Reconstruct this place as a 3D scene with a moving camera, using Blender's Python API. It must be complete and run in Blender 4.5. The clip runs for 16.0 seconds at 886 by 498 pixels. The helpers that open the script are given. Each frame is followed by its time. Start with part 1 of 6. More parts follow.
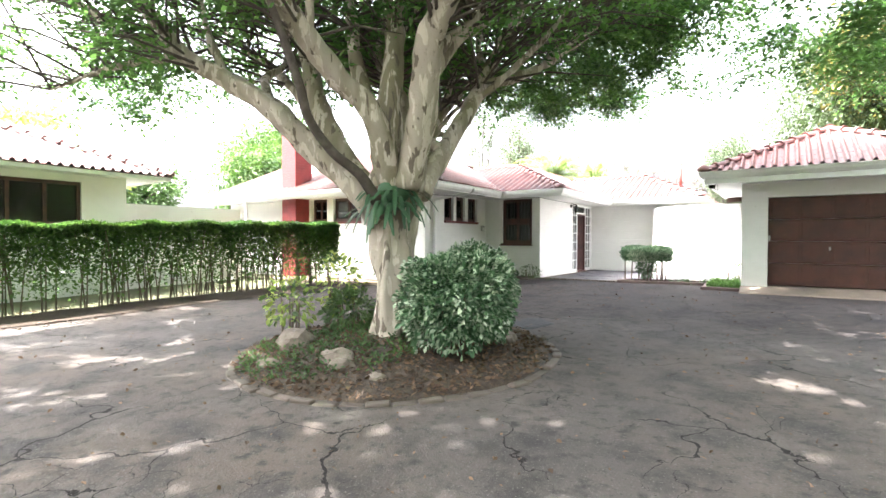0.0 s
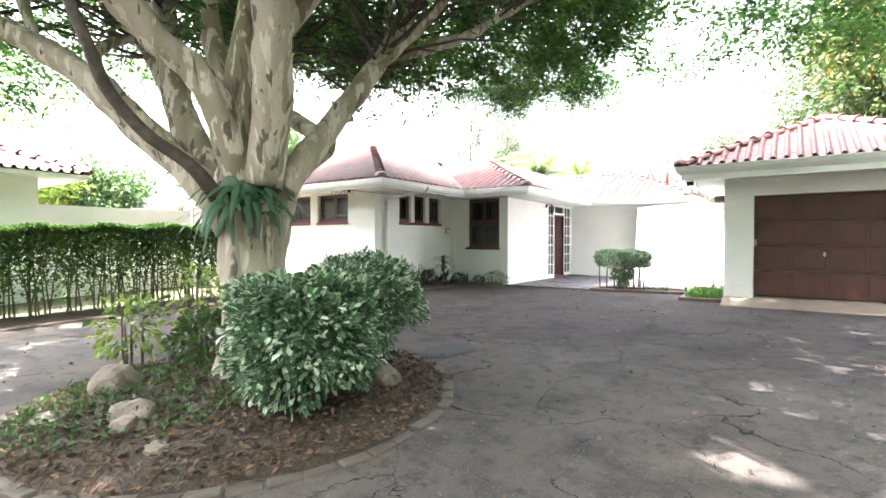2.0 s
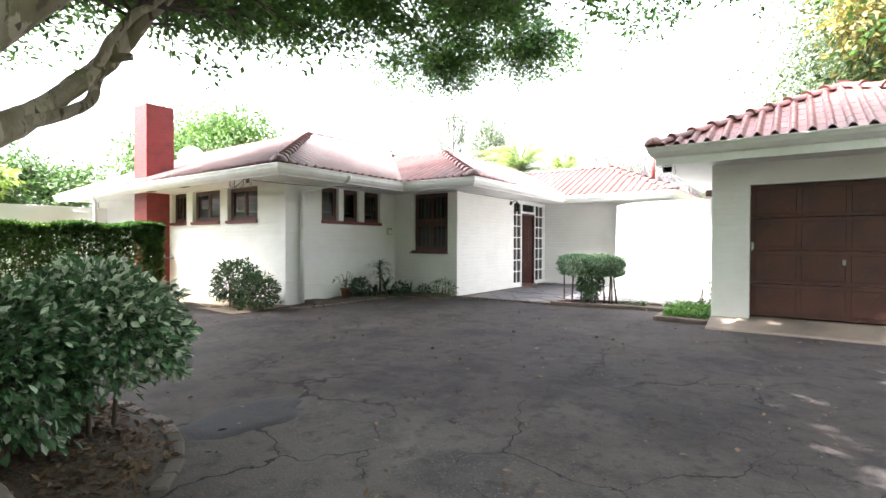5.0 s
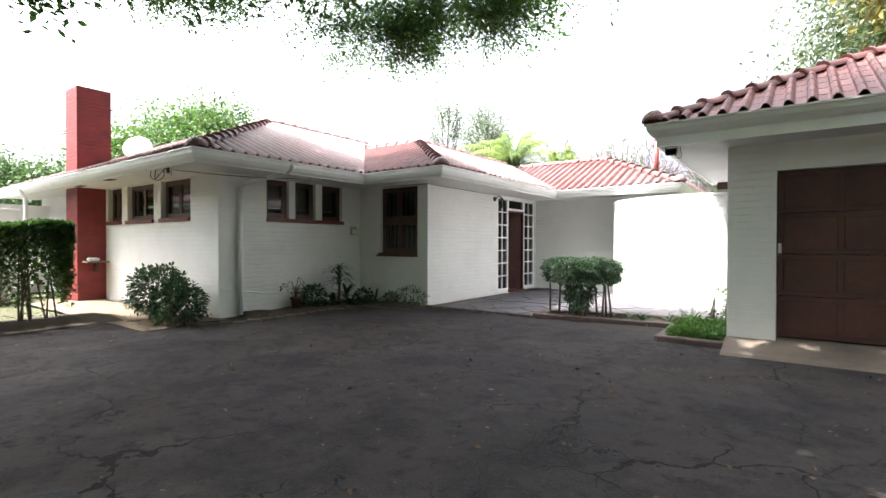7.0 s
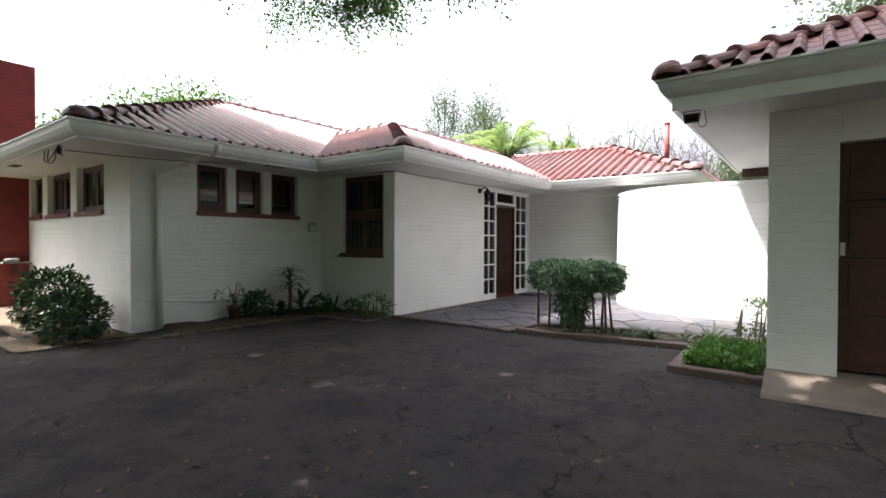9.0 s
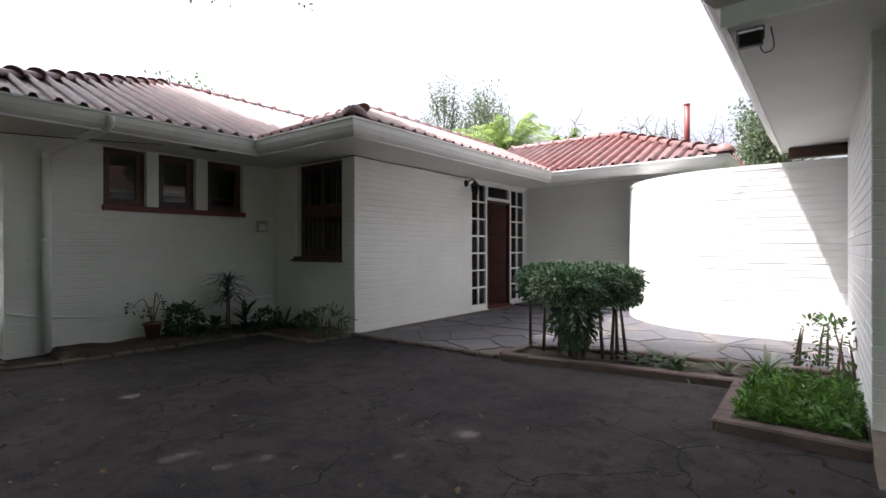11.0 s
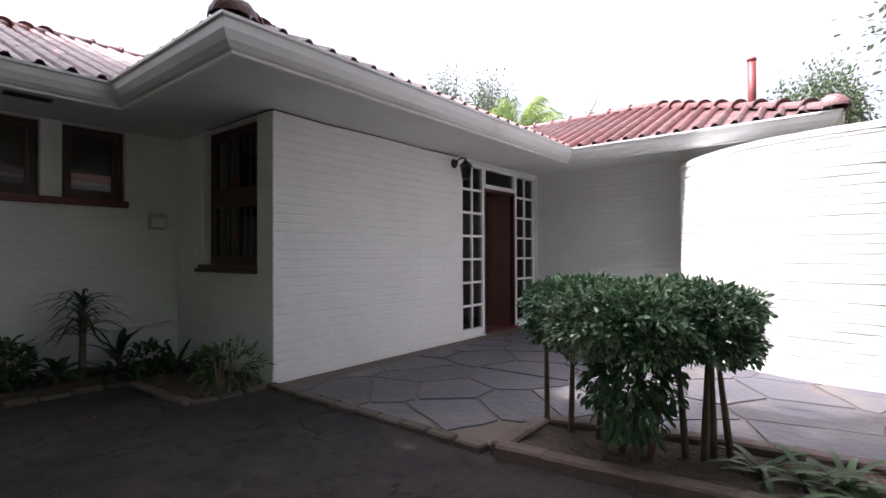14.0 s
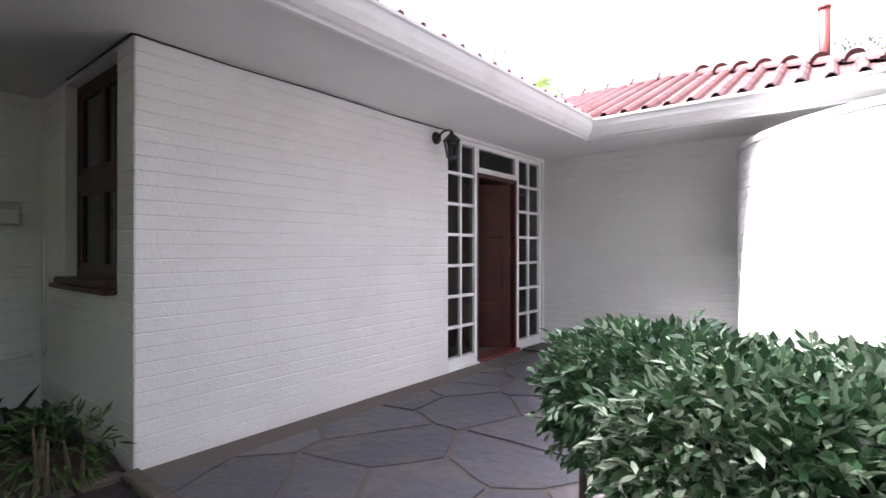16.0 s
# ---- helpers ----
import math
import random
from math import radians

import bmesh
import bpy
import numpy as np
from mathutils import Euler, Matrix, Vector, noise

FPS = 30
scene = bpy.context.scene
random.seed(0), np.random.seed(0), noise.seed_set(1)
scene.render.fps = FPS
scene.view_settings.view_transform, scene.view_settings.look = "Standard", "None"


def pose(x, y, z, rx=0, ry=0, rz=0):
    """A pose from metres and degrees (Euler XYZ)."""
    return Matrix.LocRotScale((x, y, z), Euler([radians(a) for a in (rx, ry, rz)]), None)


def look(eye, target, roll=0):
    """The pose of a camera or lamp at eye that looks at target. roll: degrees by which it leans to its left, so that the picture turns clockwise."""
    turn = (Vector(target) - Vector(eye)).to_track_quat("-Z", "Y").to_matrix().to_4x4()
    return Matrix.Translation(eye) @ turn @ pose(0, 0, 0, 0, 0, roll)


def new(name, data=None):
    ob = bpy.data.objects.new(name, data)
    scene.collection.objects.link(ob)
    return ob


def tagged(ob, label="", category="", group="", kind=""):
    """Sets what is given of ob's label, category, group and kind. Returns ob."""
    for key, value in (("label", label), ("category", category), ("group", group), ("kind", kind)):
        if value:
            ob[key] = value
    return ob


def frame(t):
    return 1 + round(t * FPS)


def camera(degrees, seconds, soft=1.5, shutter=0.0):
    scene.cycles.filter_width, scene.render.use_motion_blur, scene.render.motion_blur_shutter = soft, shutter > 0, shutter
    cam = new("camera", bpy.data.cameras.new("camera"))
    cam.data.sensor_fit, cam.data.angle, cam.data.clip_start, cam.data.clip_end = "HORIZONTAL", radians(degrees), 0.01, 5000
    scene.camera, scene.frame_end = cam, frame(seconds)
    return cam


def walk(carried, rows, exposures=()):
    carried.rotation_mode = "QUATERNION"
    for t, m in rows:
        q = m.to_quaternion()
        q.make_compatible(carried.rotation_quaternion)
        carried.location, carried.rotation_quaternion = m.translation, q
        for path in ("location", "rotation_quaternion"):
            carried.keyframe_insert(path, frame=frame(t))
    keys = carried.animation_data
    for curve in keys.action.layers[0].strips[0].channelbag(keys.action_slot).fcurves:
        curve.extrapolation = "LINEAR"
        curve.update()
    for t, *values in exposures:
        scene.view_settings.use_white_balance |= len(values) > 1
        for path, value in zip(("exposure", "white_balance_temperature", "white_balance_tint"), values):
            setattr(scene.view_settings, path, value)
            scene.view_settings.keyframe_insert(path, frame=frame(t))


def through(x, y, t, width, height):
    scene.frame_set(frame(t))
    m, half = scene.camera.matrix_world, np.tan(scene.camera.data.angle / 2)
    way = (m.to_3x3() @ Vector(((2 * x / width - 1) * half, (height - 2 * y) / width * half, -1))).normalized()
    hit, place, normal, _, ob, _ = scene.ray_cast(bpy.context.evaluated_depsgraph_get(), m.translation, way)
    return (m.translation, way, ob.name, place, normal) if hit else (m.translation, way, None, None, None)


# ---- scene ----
cam = camera(84.0, 16.0)
PATH = [
    (0, (0.383, -0.814, 1.37), (-0.753, 0.832, 1.336), 0.1),
    (0.5, (0.464, -0.346, 1.404), (-0.676, 1.297, 1.37), 0.0),
    (1, (0.557, 0.127, 1.418), (-0.586, 1.767, 1.383), 0.1),
    (1.5, (0.636, 0.574, 1.433), (-0.511, 2.212, 1.399), 0.0),
    (2, (0.67, 1.041, 1.465), (-0.479, 2.678, 1.432), 0.0),
    (2.5, (0.739, 1.534, 1.477), (-0.415, 3.167, 1.445), -0.0),
    (3, (0.763, 1.99, 1.475), (-0.394, 3.621, 1.442), -0.0),
    (3.5, (0.754, 2.451, 1.485), (-0.402, 4.082, 1.456), 0.1),
    (4, (0.75, 2.932, 1.478), (-0.407, 4.563, 1.451), 0.1),
    (4.5, (0.711, 3.384, 1.447), (-0.45, 5.013, 1.425), 0.2),
    (5, (0.648, 3.816, 1.45), (-0.513, 5.445, 1.43), 0.2),
    (7.5, (0.257, 5.967, 1.481), (-0.927, 7.579, 1.461), 0.2),
    (8, (0.154, 6.393, 1.476), (-1.034, 8.002, 1.455), 0.3),
    (8.5, (0.027, 6.784, 1.481), (-1.166, 8.389, 1.458), 0.2),
    (9, (-0.093, 7.183, 1.486), (-1.29, 8.784, 1.46), 0.2),
    (11.5, (-0.798, 9.152, 1.396), (-2.033, 10.725, 1.401), -0.1),
    (12, (-0.982, 9.514, 1.404), (-2.226, 11.08, 1.41), -0.1),
    (12.5, (-1.208, 9.858, 1.398), (-2.456, 11.421, 1.407), -0.1),
    (13, (-1.407, 10.198, 1.401), (-2.66, 11.756, 1.415), -0.0),
    (13.5, (-1.617, 10.58, 1.398), (-2.868, 12.14, 1.413), 0.0),
    (14, (-1.824, 10.932, 1.391), (-3.076, 12.491, 1.413), -0.2),
    (14.5, (-2.084, 11.282, 1.434), (-3.329, 12.848, 1.444), -0.1),
    (15, (-2.299, 11.659, 1.471), (-3.54, 13.228, 1.476), -0.0),
    (15.5, (-2.495, 12.0, 1.483), (-3.74, 13.565, 1.488), -0.0),
    (16, (-2.695, 12.351, 1.484), (-3.944, 13.913, 1.489), -0.0),
]
EXPOSURES = [(0.0, 3.8, 6300, 12), (3.0, 3.95, 6250, 12), (5.0, 3.42, 6250, 12), (7.5, 2.42, 6250, 12), (9.0, 2.02, 6200, 13), (11.5, 1.6, 6150, 16), (13.0, 1.5, 6100, 19), (14.0, 1.65, 6050, 21), (15.0, 2.1, 6020, 23), (16.0, 2.5, 5980, 24)]
walk(cam, [(t, look(eye, target, roll)) for t, eye, target, roll in PATH], EXPOSURES)

# ---- world and sun ----
SUN_WAY = Vector((0.365, 0.35, -1.0)).normalized()
sun = new("sun", bpy.data.lights.new("sun", "SUN"))
sun.data.energy, sun.data.angle, sun.data.color = 2.7, radians(0.6), (1.0, 0.95, 0.87)
sun.matrix_world = look((0, 0, 30), Vector((0, 0, 30)) + SUN_WAY)
world = bpy.data.worlds.new("world")
scene.world = world
world.use_nodes = True
wn = world.node_tree.nodes
sky = wn.new("ShaderNodeTexSky")
sky.sky_type, sky.sun_disc = "NISHITA", False
sky.sun_elevation = math.asin(-SUN_WAY.z)
sky.sun_rotation = math.atan2(-SUN_WAY.x, -SUN_WAY.y)
sky.air_density, sky.dust_density, sky.ozone_density = 1.0, 9.0, 1.0
wn["Background"].inputs["Strength"].default_value = 0.15
haze = wn.new("ShaderNodeHueSaturation")   # thin white haze over the sky
haze.inputs["Saturation"].default_value = 0.25
world.node_tree.links.new(sky.outputs[0], haze.inputs["Color"])
world.node_tree.links.new(haze.outputs[0], wn["Background"].inputs["Color"])

# ---- materials ----
def material(name, colour, rough=0.7, metal=0.0, vary=(), bump=(), spread=0.0, rand=0.0, spec=0.5):
    """vary: rows of (scale, colour, low, high, detail): noise that lays the colour over the base where it lies between low and high.
    bump: rows of (scale, height in metres). rand: brightness that differs from object to object. spread: the same from island to island."""
    m = bpy.data.materials.new(name)
    m.use_nodes = True
    nt = m.node_tree
    n, link = nt.nodes, nt.links.new
    b = n["Principled BSDF"]
    b.inputs["Roughness"].default_value, b.inputs["Metallic"].default_value = rough, metal
    b.inputs["Specular IOR Level"].default_value = spec
    geo = n.new("ShaderNodeNewGeometry")
    col = n.new("ShaderNodeRGB")
    col.outputs[0].default_value = (*colour, 1)
    out = col.outputs[0]
    for scale, other, low, high, detail in vary:
        tex, ramp, mix = n.new("ShaderNodeTexNoise"), n.new("ShaderNodeMapRange"), n.new("ShaderNodeMix")
        tex.inputs["Scale"].default_value, tex.inputs["Detail"].default_value = scale, detail
        tex.inputs["Roughness"].default_value = 0.62
        link(geo.outputs["Position"], tex.inputs["Vector"])
        ramp.inputs["From Min"].default_value, ramp.inputs["From Max"].default_value = low, high
        link(tex.outputs[0], ramp.inputs["Value"])
        mix.data_type = "RGBA"
        link(ramp.outputs[0], mix.inputs["Factor"])
        link(out, mix.inputs["A"])
        mix.inputs["B"].default_value = (*other, 1)
        out = mix.outputs["Result"]
    for amount, source in ((rand, "object"), (spread, "island")):
        if amount:
            if source == "object":
                info = n.new("ShaderNodeObjectInfo").outputs["Random"]
            else:
                info = geo.outputs["Random Per Island"]
            r, hsv = n.new("ShaderNodeMapRange"), n.new("ShaderNodeHueSaturation")
            r.inputs["To Min"].default_value, r.inputs["To Max"].default_value = 1 - amount, 1 + amount
            link(info, r.inputs["Value"])
            link(r.outputs[0], hsv.inputs["Value"])
            link(out, hsv.inputs["Color"])
            out = hsv.outputs[0]
    link(out, b.inputs["Base Color"])
    last = None
    for scale, height in bump:
        tex, bp = n.new("ShaderNodeTexNoise"), n.new("ShaderNodeBump")
        tex.inputs["Scale"].default_value, tex.inputs["Detail"].default_value = scale, 5
        link(geo.outputs["Position"], tex.inputs["Vector"])
        bp.inputs["Distance"].default_value = height
        link(tex.outputs[0], bp.inputs["Height"])
        if last:
            link(last, bp.inputs["Normal"])
        last = bp.outputs[0]
    if last:
        link(last, b.inputs["Normal"])
    return m


def leafy(name, colour, other, rough=0.45, shine=0.5, spread=0.35, through=0.35):
    """A leaf: glossy above, with light coming through."""
    m = material(name, colour, rough, vary=[(1.3, other, 0.42, 0.62, 2)], spread=spread, spec=shine)
    nt = m.node_tree
    b, o = nt.nodes["Principled BSDF"], nt.nodes["Material Output"]
    tr, mix = nt.nodes.new("ShaderNodeBsdfTranslucent"), nt.nodes.new("ShaderNodeMixShader")
    nt.links.new(b.inputs["Base Color"].links[0].from_socket, tr.inputs["Color"])
    mix.inputs[0].default_value = through
    nt.links.new(b.outputs[0], mix.inputs[1])
    nt.links.new(tr.outputs[0], mix.inputs[2])
    nt.links.new(mix.outputs[0], o.inputs["Surface"])
    return m


def asphalt_material():
    m = material("asphalt", (0.08, 0.071, 0.067), 0.92,
                 vary=[(0.35, (0.098, 0.08, 0.068), 0.42, 0.66, 4), (1.6, (0.043, 0.039, 0.039), 0.48, 0.66, 6), (0.9, (0.125, 0.11, 0.098), 0.55, 0.7, 7), (7, (0.042, 0.038, 0.037), 0.52, 0.68, 6), (60, (0.13, 0.12, 0.11), 0.6, 0.72, 2), (35, (0.045, 0.042, 0.04), 0.6, 0.72, 3)],
                 bump=[(70, 0.009), (3, 0.03)], spec=0.22)
    n, link = m.node_tree.nodes, m.node_tree.links.new
    b = n["Principled BSDF"]
    geo = n["Geometry"] if "Geometry" in n else [x for x in n if x.bl_idname == "ShaderNodeNewGeometry"][0]
    # base colour multiplied darker towards the house, past a noisy border
    tone_noise, edge, sep, sumn, over = n.new("ShaderNodeTexNoise"), n.new("ShaderNodeMapRange"), n.new("ShaderNodeSeparateXYZ"), n.new("ShaderNodeMath"), n.new("ShaderNodeMix")
    tone_noise.inputs["Scale"].default_value, tone_noise.inputs["Detail"].default_value = 0.35, 6
    link(geo.outputs["Position"], tone_noise.inputs["Vector"])
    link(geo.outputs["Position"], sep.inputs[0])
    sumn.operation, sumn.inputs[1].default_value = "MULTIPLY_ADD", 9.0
    link(tone_noise.outputs[0], sumn.inputs[0])
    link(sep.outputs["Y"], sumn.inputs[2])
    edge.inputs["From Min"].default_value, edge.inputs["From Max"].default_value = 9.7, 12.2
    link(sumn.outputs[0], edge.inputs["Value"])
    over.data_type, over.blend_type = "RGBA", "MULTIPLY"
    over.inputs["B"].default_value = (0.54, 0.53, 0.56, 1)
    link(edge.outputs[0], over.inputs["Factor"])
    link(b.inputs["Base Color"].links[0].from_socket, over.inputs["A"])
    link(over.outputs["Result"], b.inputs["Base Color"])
    warp, add, vor = n.new("ShaderNodeTexNoise"), n.new("ShaderNodeVectorMath"), n.new("ShaderNodeTexVoronoi")
    warp.inputs["Scale"].default_value, warp.inputs["Detail"].default_value = 1.6, 6
    scale = n.new("ShaderNodeVectorMath")
    scale.operation, scale.inputs["Scale"].default_value = "SCALE", 0.9
    link(geo.outputs["Position"], warp.inputs["Vector"])
    link(warp.outputs["Color"], scale.inputs[0])
    link(geo.outputs["Position"], add.inputs[0])
    link(scale.outputs[0], add.inputs[1])
    vor.feature, vor.voronoi_dimensions = "DISTANCE_TO_EDGE", "2D"
    vor.inputs["Scale"].default_value = 0.85
    link(add.outputs[0], vor.inputs["Vector"])
    where, wide, line = n.new("ShaderNodeTexNoise"), n.new("ShaderNodeMapRange"), n.new("ShaderNodeMath")
    where.inputs["Scale"].default_value, where.inputs["Detail"].default_value = 0.55, 3
    link(geo.outputs["Position"], where.inputs["Vector"])
    wide.inputs["From Min"].default_value, wide.inputs["From Max"].default_value = 0.44, 0.62
    wide.inputs["To Min"].default_value, wide.inputs["To Max"].default_value = 0.0, 0.011
    link(where.outputs[0], wide.inputs["Value"])
    line.operation = "LESS_THAN"
    link(vor.outputs["Distance"], line.inputs[0])
    link(wide.outputs[0], line.inputs[1])
    vor2, where2, wide2, line2, either = n.new("ShaderNodeTexVoronoi"), n.new("ShaderNodeTexNoise"), n.new("ShaderNodeMapRange"), n.new("ShaderNodeMath"), n.new("ShaderNodeMath")
    vor2.feature, vor2.voronoi_dimensions = "DISTANCE_TO_EDGE", "2D"
    vor2.inputs["Scale"].default_value = 2.7
    link(add.outputs[0], vor2.inputs["Vector"])
    where2.inputs["Scale"].default_value, where2.inputs["Detail"].default_value = 0.8, 4
    link(geo.outputs["Position"], where2.inputs["Vector"])
    wide2.inputs["From Min"].default_value, wide2.inputs["From Max"].default_value = 0.5, 0.68
    wide2.inputs["To Min"].default_value, wide2.inputs["To Max"].default_value = 0.0, 0.016
    link(where2.outputs[0], wide2.inputs["Value"])
    line2.operation, either.operation = "LESS_THAN", "MAXIMUM"
    link(vor2.outputs["Distance"], line2.inputs[0])
    link(wide2.outputs[0], line2.inputs[1])
    link(line.outputs[0], either.inputs[0])
    link(line2.outputs[0], either.inputs[1])
    line = either
    mix = n.new("ShaderNodeMix")
    mix.data_type = "RGBA"
    link(line.outputs[0], mix.inputs["Factor"])
    link(b.inputs["Base Color"].links[0].from_socket, mix.inputs["A"])
    mix.inputs["B"].default_value = (0.014, 0.012, 0.011, 1)
    link(mix.outputs["Result"], b.inputs["Base Color"])
    bp = n.new("ShaderNodeBump")
    bp.inputs["Distance"].default_value, bp.invert = 0.015, True
    link(line.outputs[0], bp.inputs["Height"])
    link(b.inputs["Normal"].links[0].from_socket, bp.inputs["Normal"])
    link(bp.outputs[0], b.inputs["Normal"])
    return m


def glass_material():
    m = bpy.data.materials.new("window_glass")
    m.use_nodes = True
    n, link = m.node_tree.nodes, m.node_tree.links.new
    gl, tr, mix, fr = n.new("ShaderNodeBsdfGlossy"), n.new("ShaderNodeBsdfTransparent"), n.new("ShaderNodeMixShader"), n.new("ShaderNodeLayerWeight")
    gl.inputs["Roughness"].default_value = 0.02
    tr.inputs["Color"].default_value = (0.6, 0.63, 0.62, 1)
    fr.inputs["Blend"].default_value = 0.5
    steep, gloss = n.new("ShaderNodeMath"), n.new("ShaderNodeMath")
    steep.operation, steep.inputs[1].default_value = "POWER", 5.0
    gloss.operation, gloss.inputs[1].default_value, gloss.inputs[2].default_value = "MULTIPLY_ADD", 0.9, 0.045
    link(fr.outputs["Facing"], steep.inputs[0])
    link(steep.outputs[0], gloss.inputs[0])
    link(gloss.outputs[0], mix.inputs[0])
    link(tr.outputs[0], mix.inputs[1])
    link(gl.outputs[0], mix.inputs[2])
    link(mix.outputs[0], n["Material Output"].inputs["Surface"])
    return m


WHITE = material("white_masonry_paint", (0.76, 0.76, 0.74), 0.75, vary=[(0.9, (0.66, 0.655, 0.63), 0.45, 0.8, 5), (7, (0.6, 0.59, 0.56), 0.62, 0.85, 6)], bump=[(60, 0.003), (9, 0.004)], spec=0.3)
BRICKW = material("white_painted_brick", (0.76, 0.755, 0.735), 0.7, vary=[(1.2, (0.68, 0.67, 0.65), 0.45, 0.8, 5), (9, (0.6, 0.58, 0.55), 0.64, 0.85, 6)], bump=[(45, 0.004), (140, 0.002)], rand=0.006, spread=0.006, spec=0.3)
GLOSSW = material("white_gloss_paint", (0.78, 0.78, 0.77), 0.4, vary=[(2.5, (0.66, 0.65, 0.62), 0.5, 0.8, 5)], bump=[(30, 0.001)])
SOFFIT = material("soffit_board_paint", (0.72, 0.72, 0.7), 0.7, vary=[(0.8, (0.62, 0.61, 0.6), 0.45, 0.8, 4)], bump=[(20, 0.002)])
TILE = material("clay_roof_tile", (0.165, 0.062, 0.055), 0.5, vary=[(0.5, (0.15, 0.092, 0.088), 0.42, 0.68, 4), (5, (0.09, 0.046, 0.043), 0.5, 0.72, 6), (30, (0.1, 0.085, 0.08), 0.62, 0.78, 4)], bump=[(50, 0.003)], rand=0.12, spread=0.12, spec=0.42)
REDBRICK = material("red_painted_brick", (0.24, 0.034, 0.034), 0.6, vary=[(3, (0.15, 0.026, 0.025), 0.45, 0.75, 5)], bump=[(50, 0.004)], rand=0.06)
DARKWOOD = material("dark_stained_wood", (0.04, 0.016, 0.012), 0.45, vary=[(5, (0.1, 0.035, 0.022), 0.45, 0.75, 6)], bump=[(40, 0.002)])
SILLRED = material("oxblood_sill_tile", (0.13, 0.025, 0.02), 0.5, vary=[(6, (0.08, 0.02, 0.018), 0.45, 0.75, 5)], bump=[(40, 0.002)])
DOORWOOD = material("mahogany_door", (0.06, 0.015, 0.012), 0.35, vary=[(4, (0.035, 0.01, 0.009), 0.45, 0.7, 6)], bump=[(30, 0.001)])
GARWOOD = material("garage_door_wood", (0.075, 0.024, 0.016), 0.6, vary=[(2.5, (0.038, 0.014, 0.01), 0.42, 0.7, 6), (18, (0.13, 0.05, 0.03), 0.6, 0.8, 5)], bump=[(35, 0.002)], rand=0.08)
# room shade is put into this colour: plaster darkened so panes look dark
DARKIN = material("darkened_plaster", (0.15, 0.14, 0.125), 0.8, vary=[(1, (0.12, 0.11, 0.1), 0.4, 0.7, 3)])
CURTAIN = material("net_curtain", (0.14, 0.14, 0.14), 0.9, vary=[(3, (0.08, 0.08, 0.08), 0.4, 0.7, 3)])
GLASS = glass_material()
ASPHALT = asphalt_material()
BLACK = material("black_iron", (0.02, 0.02, 0.021), 0.45, vary=[(20, (0.035, 0.032, 0.03), 0.5, 0.8, 3)])
METAL = material("galvanised_metal", (0.5, 0.5, 0.5), 0.4, 0.8, vary=[(6, (0.35, 0.35, 0.36), 0.4, 0.7, 4)])
SLATE = material("slate_flagstone", (0.08, 0.078, 0.092), 0.6, vary=[(2.5, (0.13, 0.112, 0.1), 0.45, 0.7, 5), (14, (0.062, 0.06, 0.068), 0.55, 0.75, 5)], bump=[(14, 0.012), (60, 0.004)], rand=0.2)
MORTAR = material("paving_mortar", (0.115, 0.095, 0.08), 0.9, vary=[(4, (0.12, 0.1, 0.085), 0.42, 0.7, 5)], bump=[(50, 0.006)])
CONCRETE = material("worn_concrete", (0.19, 0.15, 0.12), 0.85, vary=[(1.5, (0.12, 0.098, 0.083), 0.42, 0.7, 6), (20, (0.25, 0.215, 0.18), 0.6, 0.8, 4)], bump=[(45, 0.006)])
KERB = material("brick_kerb", (0.09, 0.07, 0.056), 0.85, vary=[(5, (0.09, 0.075, 0.06), 0.4, 0.65, 5), (3, (0.09, 0.1, 0.05), 0.6, 0.8, 4)], bump=[(40, 0.006)], rand=0.2)
SOIL = material("bed_soil", (0.06, 0.043, 0.032), 0.95, vary=[(5, (0.085, 0.06, 0.042), 0.42, 0.66, 6), (40, (0.02, 0.015, 0.012), 0.5, 0.7, 4)], bump=[(22, 0.03), (80, 0.012)])
GRAVEL = material("sandy_gravel", (0.22, 0.16, 0.105), 0.95, vary=[(12, (0.13, 0.1, 0.07), 0.4, 0.65, 6), (60, (0.34, 0.28, 0.2), 0.55, 0.75, 3)], bump=[(60, 0.015)])
LAWN = material("grass_ground", (0.06, 0.075, 0.03), 0.95, vary=[(2, (0.09, 0.08, 0.04), 0.42, 0.65, 6)], bump=[(40, 0.03)])
ROCK = material("garden_rock", (0.15, 0.12, 0.095), 0.85, vary=[(5, (0.22, 0.185, 0.15), 0.45, 0.65, 6), (9, (0.1, 0.1, 0.06), 0.55, 0.75, 5)], bump=[(12, 0.03), (50, 0.01)])
BARK = material("mottled_smooth_bark", (0.36, 0.31, 0.25), 0.8, bump=[(9, 0.015), (40, 0.006)])
